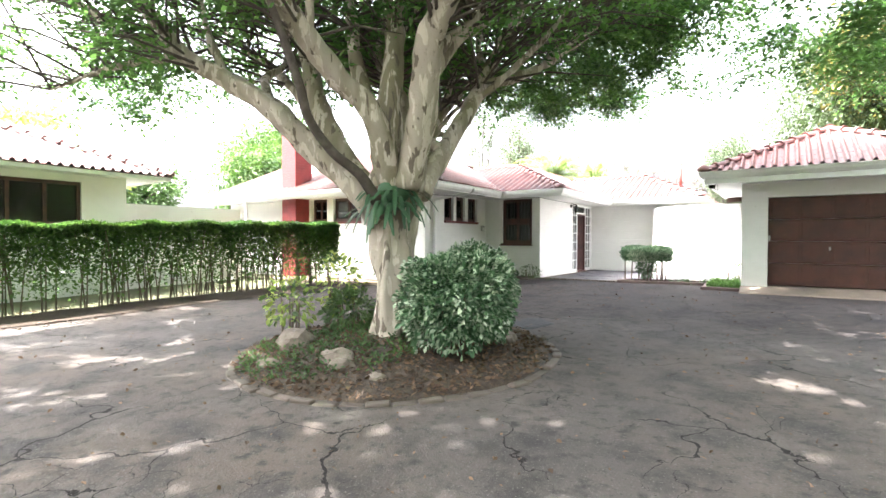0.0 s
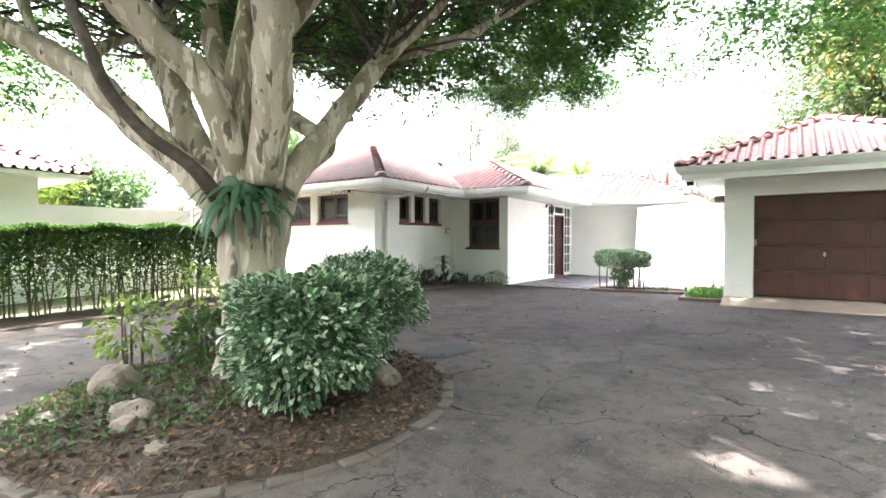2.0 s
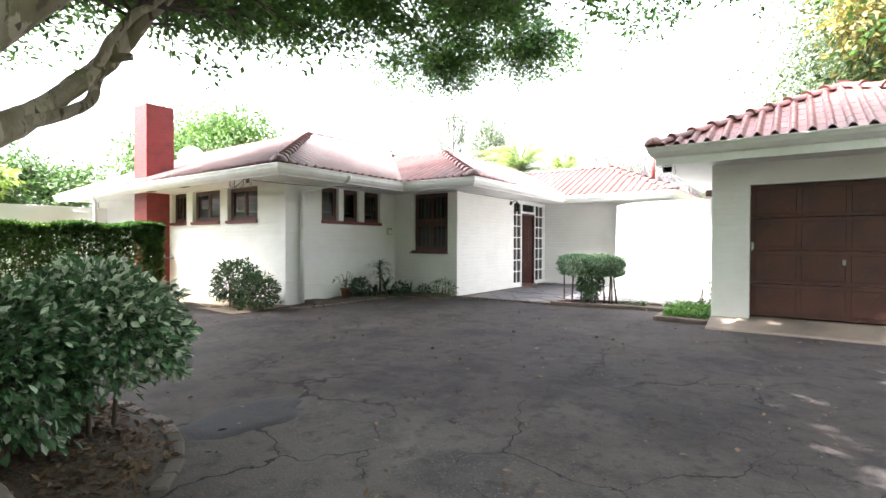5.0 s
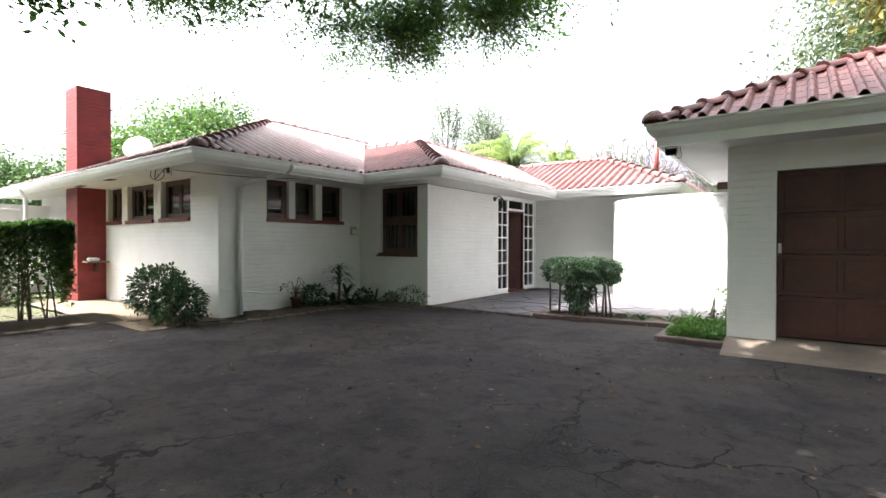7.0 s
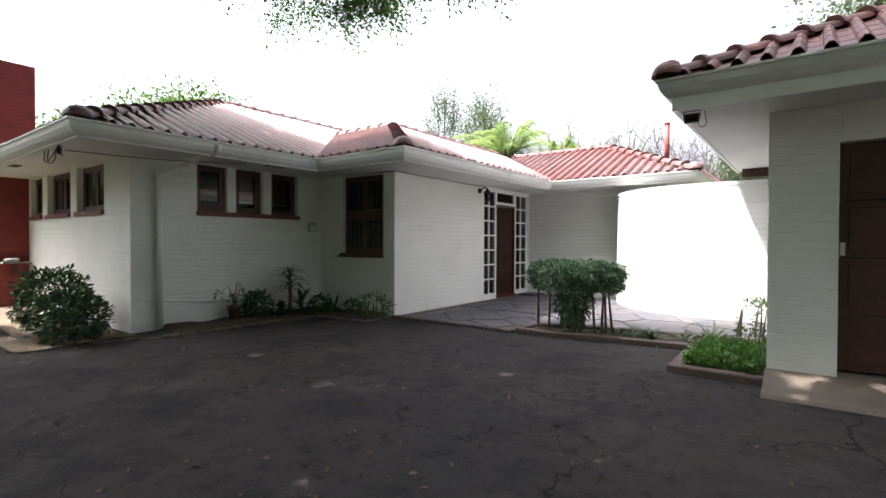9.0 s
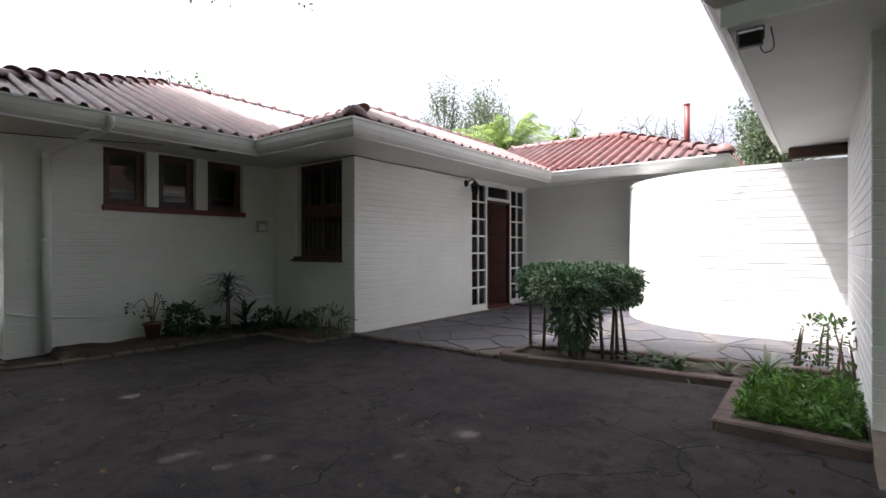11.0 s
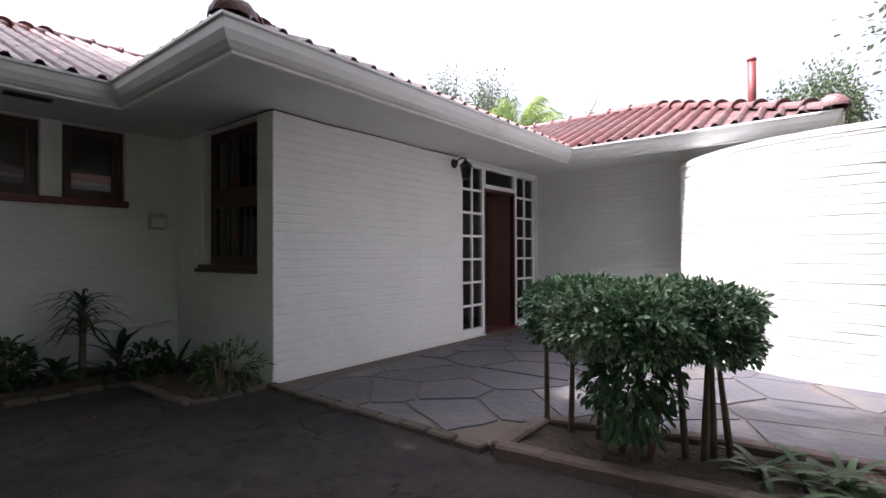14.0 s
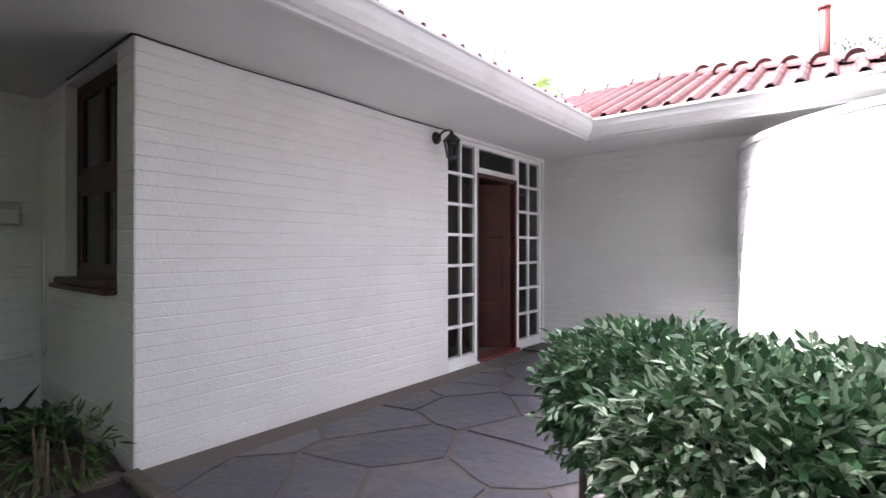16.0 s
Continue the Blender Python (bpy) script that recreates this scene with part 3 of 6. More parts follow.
def slope(parent, eave0, eave1, z, pitch, rise_to, clips, singles=None, limit=300):
    """A tiled slope from the eave (eave0 to eave1, walked with the slope rising to the left) up to rise_to metres inward.
    clips: rows of (point, normal) of upright planes; what lies on the normal's side is cut away."""
    a, b = Vector((*eave0, z)), Vector((*eave1, z))
    x = (b - a).normalized()
    inn = Vector((-x.y, x.x, 0))
    y = (inn + Vector((0, 0, pitch))).normalized()
    zz = x.cross(y)
    base = Matrix(((x.x, y.x, zz.x, a.x), (x.y, y.y, zz.y, a.y), (x.z, y.z, zz.z, a.z), (0, 0, 0, 1)))
    long, up = (b - a).length, rise_to * math.sqrt(1 + pitch * pitch)
    planes = [(Vector((*p, 0)), Vector((*q, 0)).normalized()) for p, q in clips]
    offs, made = [], 0
    for r in range(int(up / TILE_L) + 1):
        for c in range(int(long / TILE_W) + 1):
            o = Vector((c * TILE_W, r * TILE_L - 0.02, 0.02))
            corners = [base @ (o + Vector((i, j, 0))) for i in (0, TILE_W) for j in (0, TILE_L)]
            side = [max((q - p).dot(nn) for q in corners) for p, nn in planes]
            near = [min((q - p).dot(nn) for q in corners) for p, nn in planes]
            if near and max(near) > 0.02:
                continue
            whole = (not side or max(side) < 0) and o.y + TILE_L <= up
            if singles and whole and made < limit and singles(base @ o):
                ob = part("roof_tile", tile_me, TILE, parent)
                ob.matrix_local = base @ Matrix.Translation(o)
                made += 1
            else:
                offs.append(o)
    if offs:
        v = (TILE_V[None] + np.array([tuple(o) for o in offs])[:, None]).reshape(-1, 3)
        v[:, 1] = np.minimum(v[:, 1], up)
        f = (TILE_F[None] + (np.arange(len(offs)) * len(TILE_V))[:, None, None]).reshape(-1, 4)
        bm = bmesh.new()
        bm.from_mesh(array_mesh("tmp", v, f, TILE))
        bmesh.ops.transform(bm, matrix=base, verts=bm.verts)
        for p, nn in planes:
            bmesh.ops.bisect_plane(bm, geom=[*bm.verts, *bm.edges, *bm.faces], plane_co=p, plane_no=nn, clear_outer=True)
        ob = part("tile_field", bm, TILE, parent, smooth=False)
        ob["kind"] = "stuff"
    under = bmesh.new()
    q = [under.verts.new(base @ Vector(c)) for c in ((0, 0, 0), (long, 0, 0), (long, up, 0), (0, up, 0))]
    under.faces.new(q)
    for p, nn in planes:
        bmesh.ops.bisect_plane(under, geom=[*under.verts, *under.edges, *under.faces], plane_co=p, plane_no=nn, clear_outer=True)
    part("underlay", under, DARKWOOD, parent)


def cap_shape():
    bm = bmesh.new()
    rows = []
    for y, r, zoff in ((0.0, 0.12, 0.014), (0.035, 0.12, 0.012), (0.042, 0.102, 0.0), (0.42, 0.092, -0.012)):
        rows.append([bm.verts.new((r * math.cos(t), y, r * 0.85 * math.sin(t) + zoff - 0.02)) for t in [math.pi * k / 8 for k in range(9)]])
    for p, q in zip(rows, rows[1:]):
        for k in range(8):
            bm.faces.new((p[k], p[k + 1], q[k + 1], q[k]))
    front = [bm.verts.new((0.09 * math.cos(t), 0.004, 0.09 * 0.85 * math.sin(t) - 0.02)) for t in [math.pi * k / 8 for k in range(9)]]
    for k in range(8):
        bm.faces.new((rows[0][k + 1], rows[0][k], front[k], front[k + 1]))
    return mesh_of("cap_tile", bm, TILE)


cap_me = cap_shape()


def caps(parent, p, q, lift=0.055):
    """A row of half-round caps up from p to q."""
    p, q = Vector(p), Vector(q)
    way = (q - p).normalized()
    side = way.cross(Vector((0, 0, 1))).normalized()
    up = side.cross(way)
    n = max(1, round((q - p).length / 0.38))
    for i in range(n):
        o = p + way * (i * (q - p).length / n) + up * lift
        ob = part("ridge_cap", cap_me, TILE, parent)
        ob.matrix_local = Matrix(((side.x, way.x, up.x, o.x), (side.y, way.y, up.y, o.y), (side.z, way.z, up.z, o.z), (0, 0, 0, 1)))


PZ, PT = 2.83, 0.43
house_roof = thing("house_roof", "weathered red clay tiles on the hipped house roof", "roof", kind="structure")
# main wing: corner at (-6.5, 8.97), hip to (-10.4, 12.87)
RA = 3.9
CX, CY = -6.65, 9.12
AX, AY, AZ = CX - RA, CY + RA, PZ + RA * PT
slope(house_roof, (-17.4, CY), (CX, CY), PZ, PT, RA, [((CX, CY), (1, 1))])
VX, VY = -6.65, 12.47   # inner corner of the eaves
ED, EC = 2.7, (-4.75, 12.47)  # entry wing
BD = 2.55
slope(house_roof, (CX, CY), (CX, 21.0), PZ, PT, RA, [((CX, CY), (-1, -1)), ((VX, VY), (1, 1))], singles=lambda p: p.y < 12.2)
slope(house_roof, (-10.5, EC[1]), EC, PZ, PT, ED, [(EC, (1, 1)), ((VX, VY), (-1, -1))], singles=lambda p: p.x > -8.5)
slope(house_roof, EC, (EC[0], 20.5), PZ, PT, ED, [(EC, (-1, -1)), ((EC[0], 17.39), (1, 1))], singles=lambda p: p.y > 13.5)
slope(house_roof, (-8.0, 17.39), (-1.8, 17.39), PZ, PT, BD, [((EC[0], 17.39), (-1, -1)), ((-1.8, 17.39), (1, 1))], singles=lambda p: p.x > -4.4)
slope(house_roof, (-1.8, 17.39), (-1.8, 23.0), PZ, PT, BD, [((-1.8, 17.39), (-1, -1))])
caps(house_roof, (CX, CY, PZ), (AX, AY, AZ))
caps(house_roof, (-17.4, AY, AZ), (AX, AY, AZ))
caps(house_roof, (AX, 16.4, AZ), (AX, AY, AZ))
caps(house_roof, (*EC, PZ), (EC[0] - ED, EC[1] + ED, PZ + ED * PT))
caps(house_roof, (EC[0] - ED, 19.6, PZ + ED * PT), (EC[0] - ED, EC[1] + ED, PZ + ED * PT))
caps(house_roof, (-9.2, EC[1] + ED, PZ + ED * PT), (EC[0] - ED, EC[1] + ED, PZ + ED * PT))
caps(house_roof, (-1.8, 17.39, PZ), (-1.8 - BD, 17.39 + BD, PZ + BD * PT))
caps(house_roof, (-7.0, 17.39 + BD, PZ + BD * PT), (-1.8 - BD, 17.39 + BD, PZ + BD * PT))
# the slopes that face away close the roof
back = bmesh.new()
for quad in (((-17.4, AY, AZ), (AX, AY, AZ), (AX, 23, AZ), (-17.4, 23, 2.9)), ((AX, AY, AZ), (-10.3, 23, 4.5), (-14, 23, 2.9), (-14, AY, 2.9)),
             ((EC[0] - ED, 15, 4.04), (EC[0] - ED, 22, 4.04), (-10, 22, 2.9), (-10, 15, 2.9)), ((-1.8 - BD, 19.87, 3.99), (-7.4, 19.87, 3.99), (-7.4, 23, 2.9), (-1.8 - BD, 23, 2.9))):
    back.faces.new([back.verts.new(c) for c in quad])
part("back_slope", back, TILE, house_roof)

# ---- garage ----
G_Y, G_X0, G_X1, G_FLOOR = 12.654, -0.41, 2.95, 0.31
M_G = place_on((0, G_Y), (1, 0), (0, -1))
M_GS = place_on((G_X0, 0), (0, -1), (-1, 0))
GD = (0.10, 2.46, 0.36, 2.37)
wall_g = wall("wall_garage_front", M_G, G_X0, G_X1, 0.05, 2.74, [(GD[0], GD[1], 0.05, GD[3])])
wall_gs = wall("wall_garage_side", M_GS, -16.6, -G_Y - 0.23, 0.05, 2.74, [], label="white garage side wall")
wall("wall_garage_far", place_on((G_X1, 0), (0, 1), (1, 0)), G_Y + 0.23, 16.6, 0.05, 2.74, [], label="white garage side wall")
wall("wall_garage_back", place_on((0, 16.6), (-1, 0), (0, 1)), -G_X1, -G_X0, 0.05, 2.74, [], label="white garage back wall")
solid("garage_floor", boxes((G_X0 + 0.23, G_X1 - 0.23, G_Y + 0.1, 16.37, 0.1, 0.345)), CONCRETE, "concrete garage floor", "floor", kind="structure")
G_EAVE = [(-1.08, 16.9), (-1.08, 12.03), (3.6, 12.03), (3.6, 16.9)]
gs = bmesh.new()
box(gs, -1.08, 3.6, 12.03, G_Y, 2.70, 2.73)
box(gs, -1.08, G_X0, G_Y, 16.9, 2.701, 2.73)
box(gs, G_X1, 3.6, G_Y, 16.9, 2.701, 2.73)
solid("garage_soffit", gs, SOFFIT, "white boarded soffit round the garage", "soffit", kind="structure")
solid("garage_fascia", sweep(bmesh.new(), [p for p in G_EAVE], [(0.0, 2.68), (0.03, 2.68), (0.03, 2.95), (0.0, 2.95)]), GLOSSW, "white garage fascia board", "fascia", kind="structure")
gutter("garage_gutter", [(x - 0.03 if x < 0 else x + 0.03, y - (0.03 if y < 12 else 0)) for x, y in G_EAVE], 2.95)
garage_roof = thing("garage_roof", "red clay roll tiles on the hipped garage roof", "roof", kind="structure")
GP = 0.46
ga, gb, gz = (-1.16, 11.95), (3.78, 11.95), 2.94
GR = 2.45
slope(garage_roof, ga, gb, gz, GP, GR, [(ga, (-1, 1)), (gb, (1, 1))], singles=lambda p: p.x < 2.6)
slope(garage_roof, (-1.16, 17.0), ga, gz, GP, GR, [(ga, (1, -1)), ((-1.16, 17.0), (1, 1))])
slope(garage_roof, gb, (3.78, 17.0), gz, GP, GR, [(gb, (-1, -1)), ((3.78, 17.0), (-1, 1))])
slope(garage_roof, (3.78, 17.0), (-1.16, 17.0), gz, GP, GR, [((3.78, 17.0), (1, -1)), ((-1.16, 17.0), (-1, -1))])
apex = (ga[0] + GR, ga[1] + GR, gz + GR * GP)
caps(garage_roof, (*ga, gz), apex)
caps(garage_roof, (*gb, gz), apex)
caps(garage_roof, (-1.16, 17.0, gz), (1.29, 14.55, apex[2]))
caps(garage_roof, apex, (1.29, 14.55, apex[2]))



def fan_end(parent, p, away, z):
    """The rounded starter tile at the foot of a hip."""
    bm = bmesh.new()
    d = Vector((*away, 0)).normalized()
    side = Vector((-d.y, d.x, 0))
    rings = []
    for i in range(7):
        a = math.pi / 2 * i / 6
        r, f = 0.15 * math.cos(a) + 0.004, 0.17 * math.sin(a)
        rings.append([bm.verts.new(Vector((*p, z)) + side * r * math.cos(t) + d * f + Vector((0, 0, r * 0.9 * math.sin(t) * (1 + 0.05 * math.cos(k * math.pi))))) for k, t in enumerate([math.pi * j / 16 for j in range(17)])])
    for q, w in zip(rings, rings[1:]):
        for k in range(16):
            bm.faces.new((q[k], q[k + 1], w[k + 1], w[k]))
    part("hip_end", bm, TILE, parent)


for pp, dd in (((CX - 0.06, CY + 0.06), (1, -1)), ((EC[0] - 0.06, EC[1] + 0.06), (1, -1)), ((-1.86, 17.38), (1, -1))):
    fan_end(house_roof, pp, dd, PZ + 0.05)
fan_end(garage_roof, (-1.12, 11.99), (-1, -1), gz + 0.05)
# rafters' ends close the gap under the curved wall's meeting with the eave
solid("beam", boxes((-1.0, G_X0 - 0.002, 16.5, 16.62, 2.56, 2.698)), DARKWOOD, "dark timber beam under the garage eave", "beam", kind="structure")

# ---- curved courtyard wall ----
def court_line(s):
    """A point of the curved wall's outer face and its outward normal, s metres along."""
    cx, cy, r = -1.45, 18.45, 2.05
    arc = r * math.pi / 2
    if s < arc:
        a = math.pi + s / r
        return (cx + r * math.cos(a), cy + r * math.sin(a)), (math.cos(a), math.sin(a))
    return (cx + s - arc, cy - r), (0.0, -1.0)


COURT_LEN, COURT_TOP = 4.6, 2.5
cw = bmesh.new()
prev = None
for i in range(61):
    (x, y), (nx, ny) = court_line(COURT_LEN * i / 60)
    ring = [cw.verts.new((x - nx * d, y - ny * d, z)) for d, z in ((0, 0.0), (0, COURT_TOP - 0.06), (-0.012, COURT_TOP - 0.06), (-0.012, COURT_TOP), (0.23, COURT_TOP), (0.23, 0.0))]
    if prev:
        for k in range(6):
            cw.faces.new((prev[k], prev[(k + 1) % 6], ring[(k + 1) % 6], ring[k]))
    prev = ring
bmesh.ops.recalc_face_normals(cw, faces=cw.faces)
wall_c = solid("wall_courtyard", cw, BRICKW, "curved white-painted brick courtyard wall with a coping", "wall", kind="structure")

# ---- the great tree ----
TREE = Vector((-3.42, 3.62, 0.2))
great_tree = thing("great_tree", "old spreading tree with pale mottled peeling bark and feathery leaves", "tree")
tb = bmesh.new()
limb(tb, [(-3.42, 3.68, -0.1, 0.36), (-3.43, 3.69, 0.22, 0.25), (-3.47, 3.73, 0.55, 0.205), (-3.56, 3.81, 1.0, 0.21), (-3.64, 3.89, 1.4, 0.245), (-3.65, 3.92, 1.8, 0.3), (-3.61, 3.91, 2.1, 0.3), (-3.57, 3.88, 2.35, 0.2)], sides=48, n=9, wobble=0.35)
for v in tb.verts:
    a = math.atan2(v.co.y - 3.82, v.co.x + 3.56)
    flute = 0.05 * math.sin(5 * a + 1.1 * v.co.z) + 0.035 * math.sin(9 * a - 0.8 * v.co.z + 1) + 0.03 * noise.noise(v.co * 3)
    v.co.x += (v.co.x + 3.56) * 2.6 * flute
    v.co.y += (v.co.y - 3.82) * 2.6 * flute
part("trunk", tb, BARK, great_tree)
BOUGHS = [
    [(-3.59, 3.56, 1.58, 0.17), (-3.86, 3.44, 1.99, 0.15), (-4.39, 3.2, 2.53, 0.14), (-4.81, 2.99, 3.0, 0.13), (-5.32, 2.7, 3.37, 0.12), (-5.72, 2.43, 3.65, 0.1), (-5.88, 2.2, 3.96, 0.085), (-6.03, 1.99, 4.32, 0.07), (-6.09, 1.6, 4.88, 0.03)],
    [(-5.32, 2.7, 3.39, 0.085), (-6.1, 2.41, 3.81, 0.07), (-6.71, 2.24, 4.01, 0.06), (-7.47, 1.97, 4.53, 0.045), (-8.43, 1.69, 5.27, 0.02)],
    [(-5.72, 2.43, 3.65, 0.05), (-6.72, 2.35, 3.76, 0.045), (-7.68, 2.17, 3.75, 0.035), (-8.58, 1.92, 3.6, 0.015)],
    [(-3.44, 3.61, 2.01, 0.17), (-3.53, 3.38, 2.84, 0.14), (-3.72, 3.08, 3.18, 0.125), (-3.85, 2.75, 3.54, 0.115), (-3.91, 2.47, 3.86, 0.1), (-3.98, 2.07, 4.38, 0.06), (-4.02, 1.81, 4.94, 0.03)],
    [(-3.5, 3.69, 2.02, 0.17), (-3.58, 3.78, 3.0, 0.15), (-3.6, 3.89, 3.65, 0.13), (-3.66, 3.99, 4.19, 0.11), (-3.65, 4.14, 5.03, 0.08), (-3.66, 4.39, 6.19, 0.03)],
    [(-3.81, 3.73, 2.88, 0.1), (-4.21, 3.84, 3.69, 0.085), (-4.41, 3.96, 4.37, 0.075), (-4.78, 4.09, 5.46, 0.04)],
    [(-3.92, 3.64, 2.04, 0.15), (-4.55, 3.71, 2.8, 0.13), (-4.97, 3.8, 3.45, 0.12), (-5.22, 3.88, 4.07, 0.1), (-5.76, 3.89, 5.02, 0.07), (-6.46, 3.8, 6.13, 0.03)],
    [(-4.39, 3.57, 2.39, 0.1), (-5.12, 3.81, 3.24, 0.08), (-6.06, 3.91, 4.01, 0.06), (-7.29, 3.92, 4.82, 0.03)],
    [(-3.27, 3.67, 2.01, 0.18), (-3.07, 3.7, 2.64, 0.165), (-2.96, 3.66, 3.19, 0.155), (-2.82, 3.58, 3.58, 0.145), (-2.57, 3.52, 3.92, 0.125), (-2.17, 3.44, 4.44, 0.08), (-1.9, 3.4, 5.02, 0.03)],
    [(-2.9, 3.64, 3.4, 0.09), (-2.79, 3.97, 3.72, 0.08), (-2.64, 4.32, 3.97, 0.07), (-2.56, 4.63, 4.36, 0.06), (-2.41, 5.11, 5.17, 0.03)],
    [(-3.25, 3.86, 1.95, 0.17), (-3.21, 4.21, 2.36, 0.13), (-3.2, 4.65, 2.8, 0.118), (-3.17, 5.04, 3.25, 0.112), (-3.16, 5.42, 3.75, 0.1), (-3.01, 5.9, 4.61, 0.09), (-2.9, 6.36, 5.32, 0.06), (-2.77, 6.96, 6.45, 0.03)],
    [(-3.17, 5.29, 3.59, 0.075), (-2.94, 5.69, 3.74, 0.07), (-2.7, 6.35, 4.06, 0.062), (-2.33, 7.35, 4.8, 0.055), (-1.95, 8.35, 5.4, 0.045), (-1.42, 9.59, 6.13, 0.03)],
    [(-3.21, 4.27, 2.54, 0.09), (-4.1, 4.51, 3.04, 0.07), (-4.5, 4.85, 3.63, 0.05), (-5.21, 5.11, 4.18, 0.03)],
    [(-3.55, 3.9, 1.94, 0.13), (-3.85, 4.44, 3.11, 0.1), (-4.31, 4.62, 3.62, 0.08), (-4.79, 4.91, 4.3, 0.06), (-5.05, 5.48, 5.38, 0.04)],
    [(-3.58, 3.92, 1.75, 0.16), (-3.9, 4.5, 2.15, 0.12), (-4.2, 5.03, 2.5, 0.1), (-4.26, 5.45, 2.85, 0.085), (-4.3, 5.8, 3.3, 0.07), (-4.4, 6.4, 4.2, 0.045), (-4.5, 6.9, 5.0, 0.02)],
    [(-4.26, 5.45, 2.87, 0.06), (-4.28, 5.57, 3.02, 0.045), (-4.2, 5.67, 3.07, 0.035), (-4.11, 5.77, 3.09, 0.025)],
    [(-4.05, 4.78, 2.32, 0.05), (-4.16, 5.35, 2.6, 0.045), (-4.3, 5.6, 2.95, 0.035), (-4.36, 5.9, 3.5, 0.02)],
]
BOUGHS = [[(x - 0.1 * max(0.0, min(1.0, (3.0 - z) / 0.8)), y + 0.18 * max(0.0, min(1.0, (3.0 - z) / 0.8)), z, r) for x, y, z, r in row] for row in BOUGHS]
BOUGHS.append([(-3.56, 4.02, 0.3, 0.15), (-3.62, 4.12, 0.9, 0.13), (-3.64, 4.2, 1.4, 0.125), (-3.56, 4.24, 1.9, 0.135), (-3.4, 4.34, 2.3, 0.12), (-3.24, 4.66, 2.78, 0.08)])
rb = random.Random(31)
for row in list(BOUGHS):
    if len(row) < 6:
        continue
    for k in (2, 3, 4):
        x, y, z, r = row[k]
        if z < 2.6 or r < 0.06:
            continue
        a = math.atan2(y - 3.7, x + 3.4) + rb.uniform(-1.3, 1.3)
        way = Vector((math.cos(a), math.sin(a), rb.uniform(0.7, 1.6))).normalized()
        rr, reach = r * rb.uniform(0.4, 0.6), rb.uniform(1.3, 2.4)
        kink = Vector((rb.uniform(-0.15, 0.15), rb.uniform(-0.15, 0.15), 0.08))
        BOUGHS.append([(x, y, z, rr * 1.1), (*(Vector((x, y, z)) + way * reach * 0.35 + kink), rr * 0.85), (*(Vector((x, y, z)) + way * reach * 0.7), rr * 0.6), (*(Vector((x, y, z)) + way * reach + Vector((0, 0, 0.2))), 0.015)])
for row in BOUGHS:
    bm = limb(bmesh.new(), row, sides=16, n=9, wobble=0.3)
    for v in bm.verts:
        v.co += 0.022 * noise.noise_vector(v.co * 4.5) + 0.012 * noise.noise_vector(v.co * 11)
    part("limb", bm, BARK, great_tree)
part("limb", limb(bmesh.new(), [(-3.55, 3.66, 1.66, 0.08), (-3.62, 3.34, 2.1, 0.058), (-3.76, 3.01, 2.36, 0.054), (-3.85, 2.76, 2.68, 0.05), (-3.81, 2.6, 3.02, 0.046), (-3.9, 2.4, 3.6, 0.04), (-4.0, 2.1, 4.4, 0.025)], sides=14, n=8, wobble=0.3), DARKBARK, great_tree, "dark slender limb")
rng = np.random.default_rng(7)
tips, twig_bm = [], bmesh.new()
for row in BOUGHS:
    pts = np.array(smoothed(row, 4))
    for q in pts[len(pts) // 2:]:
        if q[2] < 3.4:
            continue
        for _ in range(3):
            way = rng.normal(0, 1, 3)
            way[2] = abs(way[2]) * 0.35
            way += 0.5 * np.array([q[0] + 3.4, q[1] - 3.7, 0]) / 4
            way /= np.linalg.norm(way)
            far = rng.uniform(0.8, 2.2)
            mid, end = q[:3] + way * far * 0.5 + (0, 0, 0.12), q[:3] + way * far
            tube(twig_bm, [q[:3], mid, end], [0.022, 0.014, 0.005], 5, caps=False)
            tips.append((mid, end))
part("twig_web", twig_bm, DARKBARK, great_tree)


def crown_points(n, centre, radii, low, gaps, seed, keep=lambda p: True):
    """Clumps of leaf places in a domed shell with gaps."""
    r = np.random.default_rng(seed)
    out = []
    while len(out) < n:
        p = r.uniform(-1, 1, 3)
        d = np.linalg.norm(p)
        if d > 1 or d < 0.35:
            continue
        q = np.array(centre) + p * radii
        if q[2] < low(q) or noise.noise(Vector(q) * 0.55) < gaps or not keep(q):
            continue
        out.append(q)
    return np.array(out)


def canopy_floor(q):
    d = math.hypot(q[0] + 3.4, q[1] - 3.7)
    hang = 0.9 * max(0.0, min(1.0, (-5.0 - q[0]) / 1.5)) * max(0.0, min(1.0, (5.0 - q[1]) / 2))
    hang += 0.7 * max(0.0, min(1.0, (-2.8 - q[0]) / 1.5)) * max(0.0, min(1.0, (q[1] - 4.6) / 1.2))
    rise = 1.72 + 0.545 * (0.806 * (q[1] - 5.97) - 0.592 * (q[0] - 0.26))
    return max(5.2 - 0.1 * d - hang + 1.0 * noise.noise(Vector((q[0] * 0.45, q[1] * 0.45, 1))), rise)


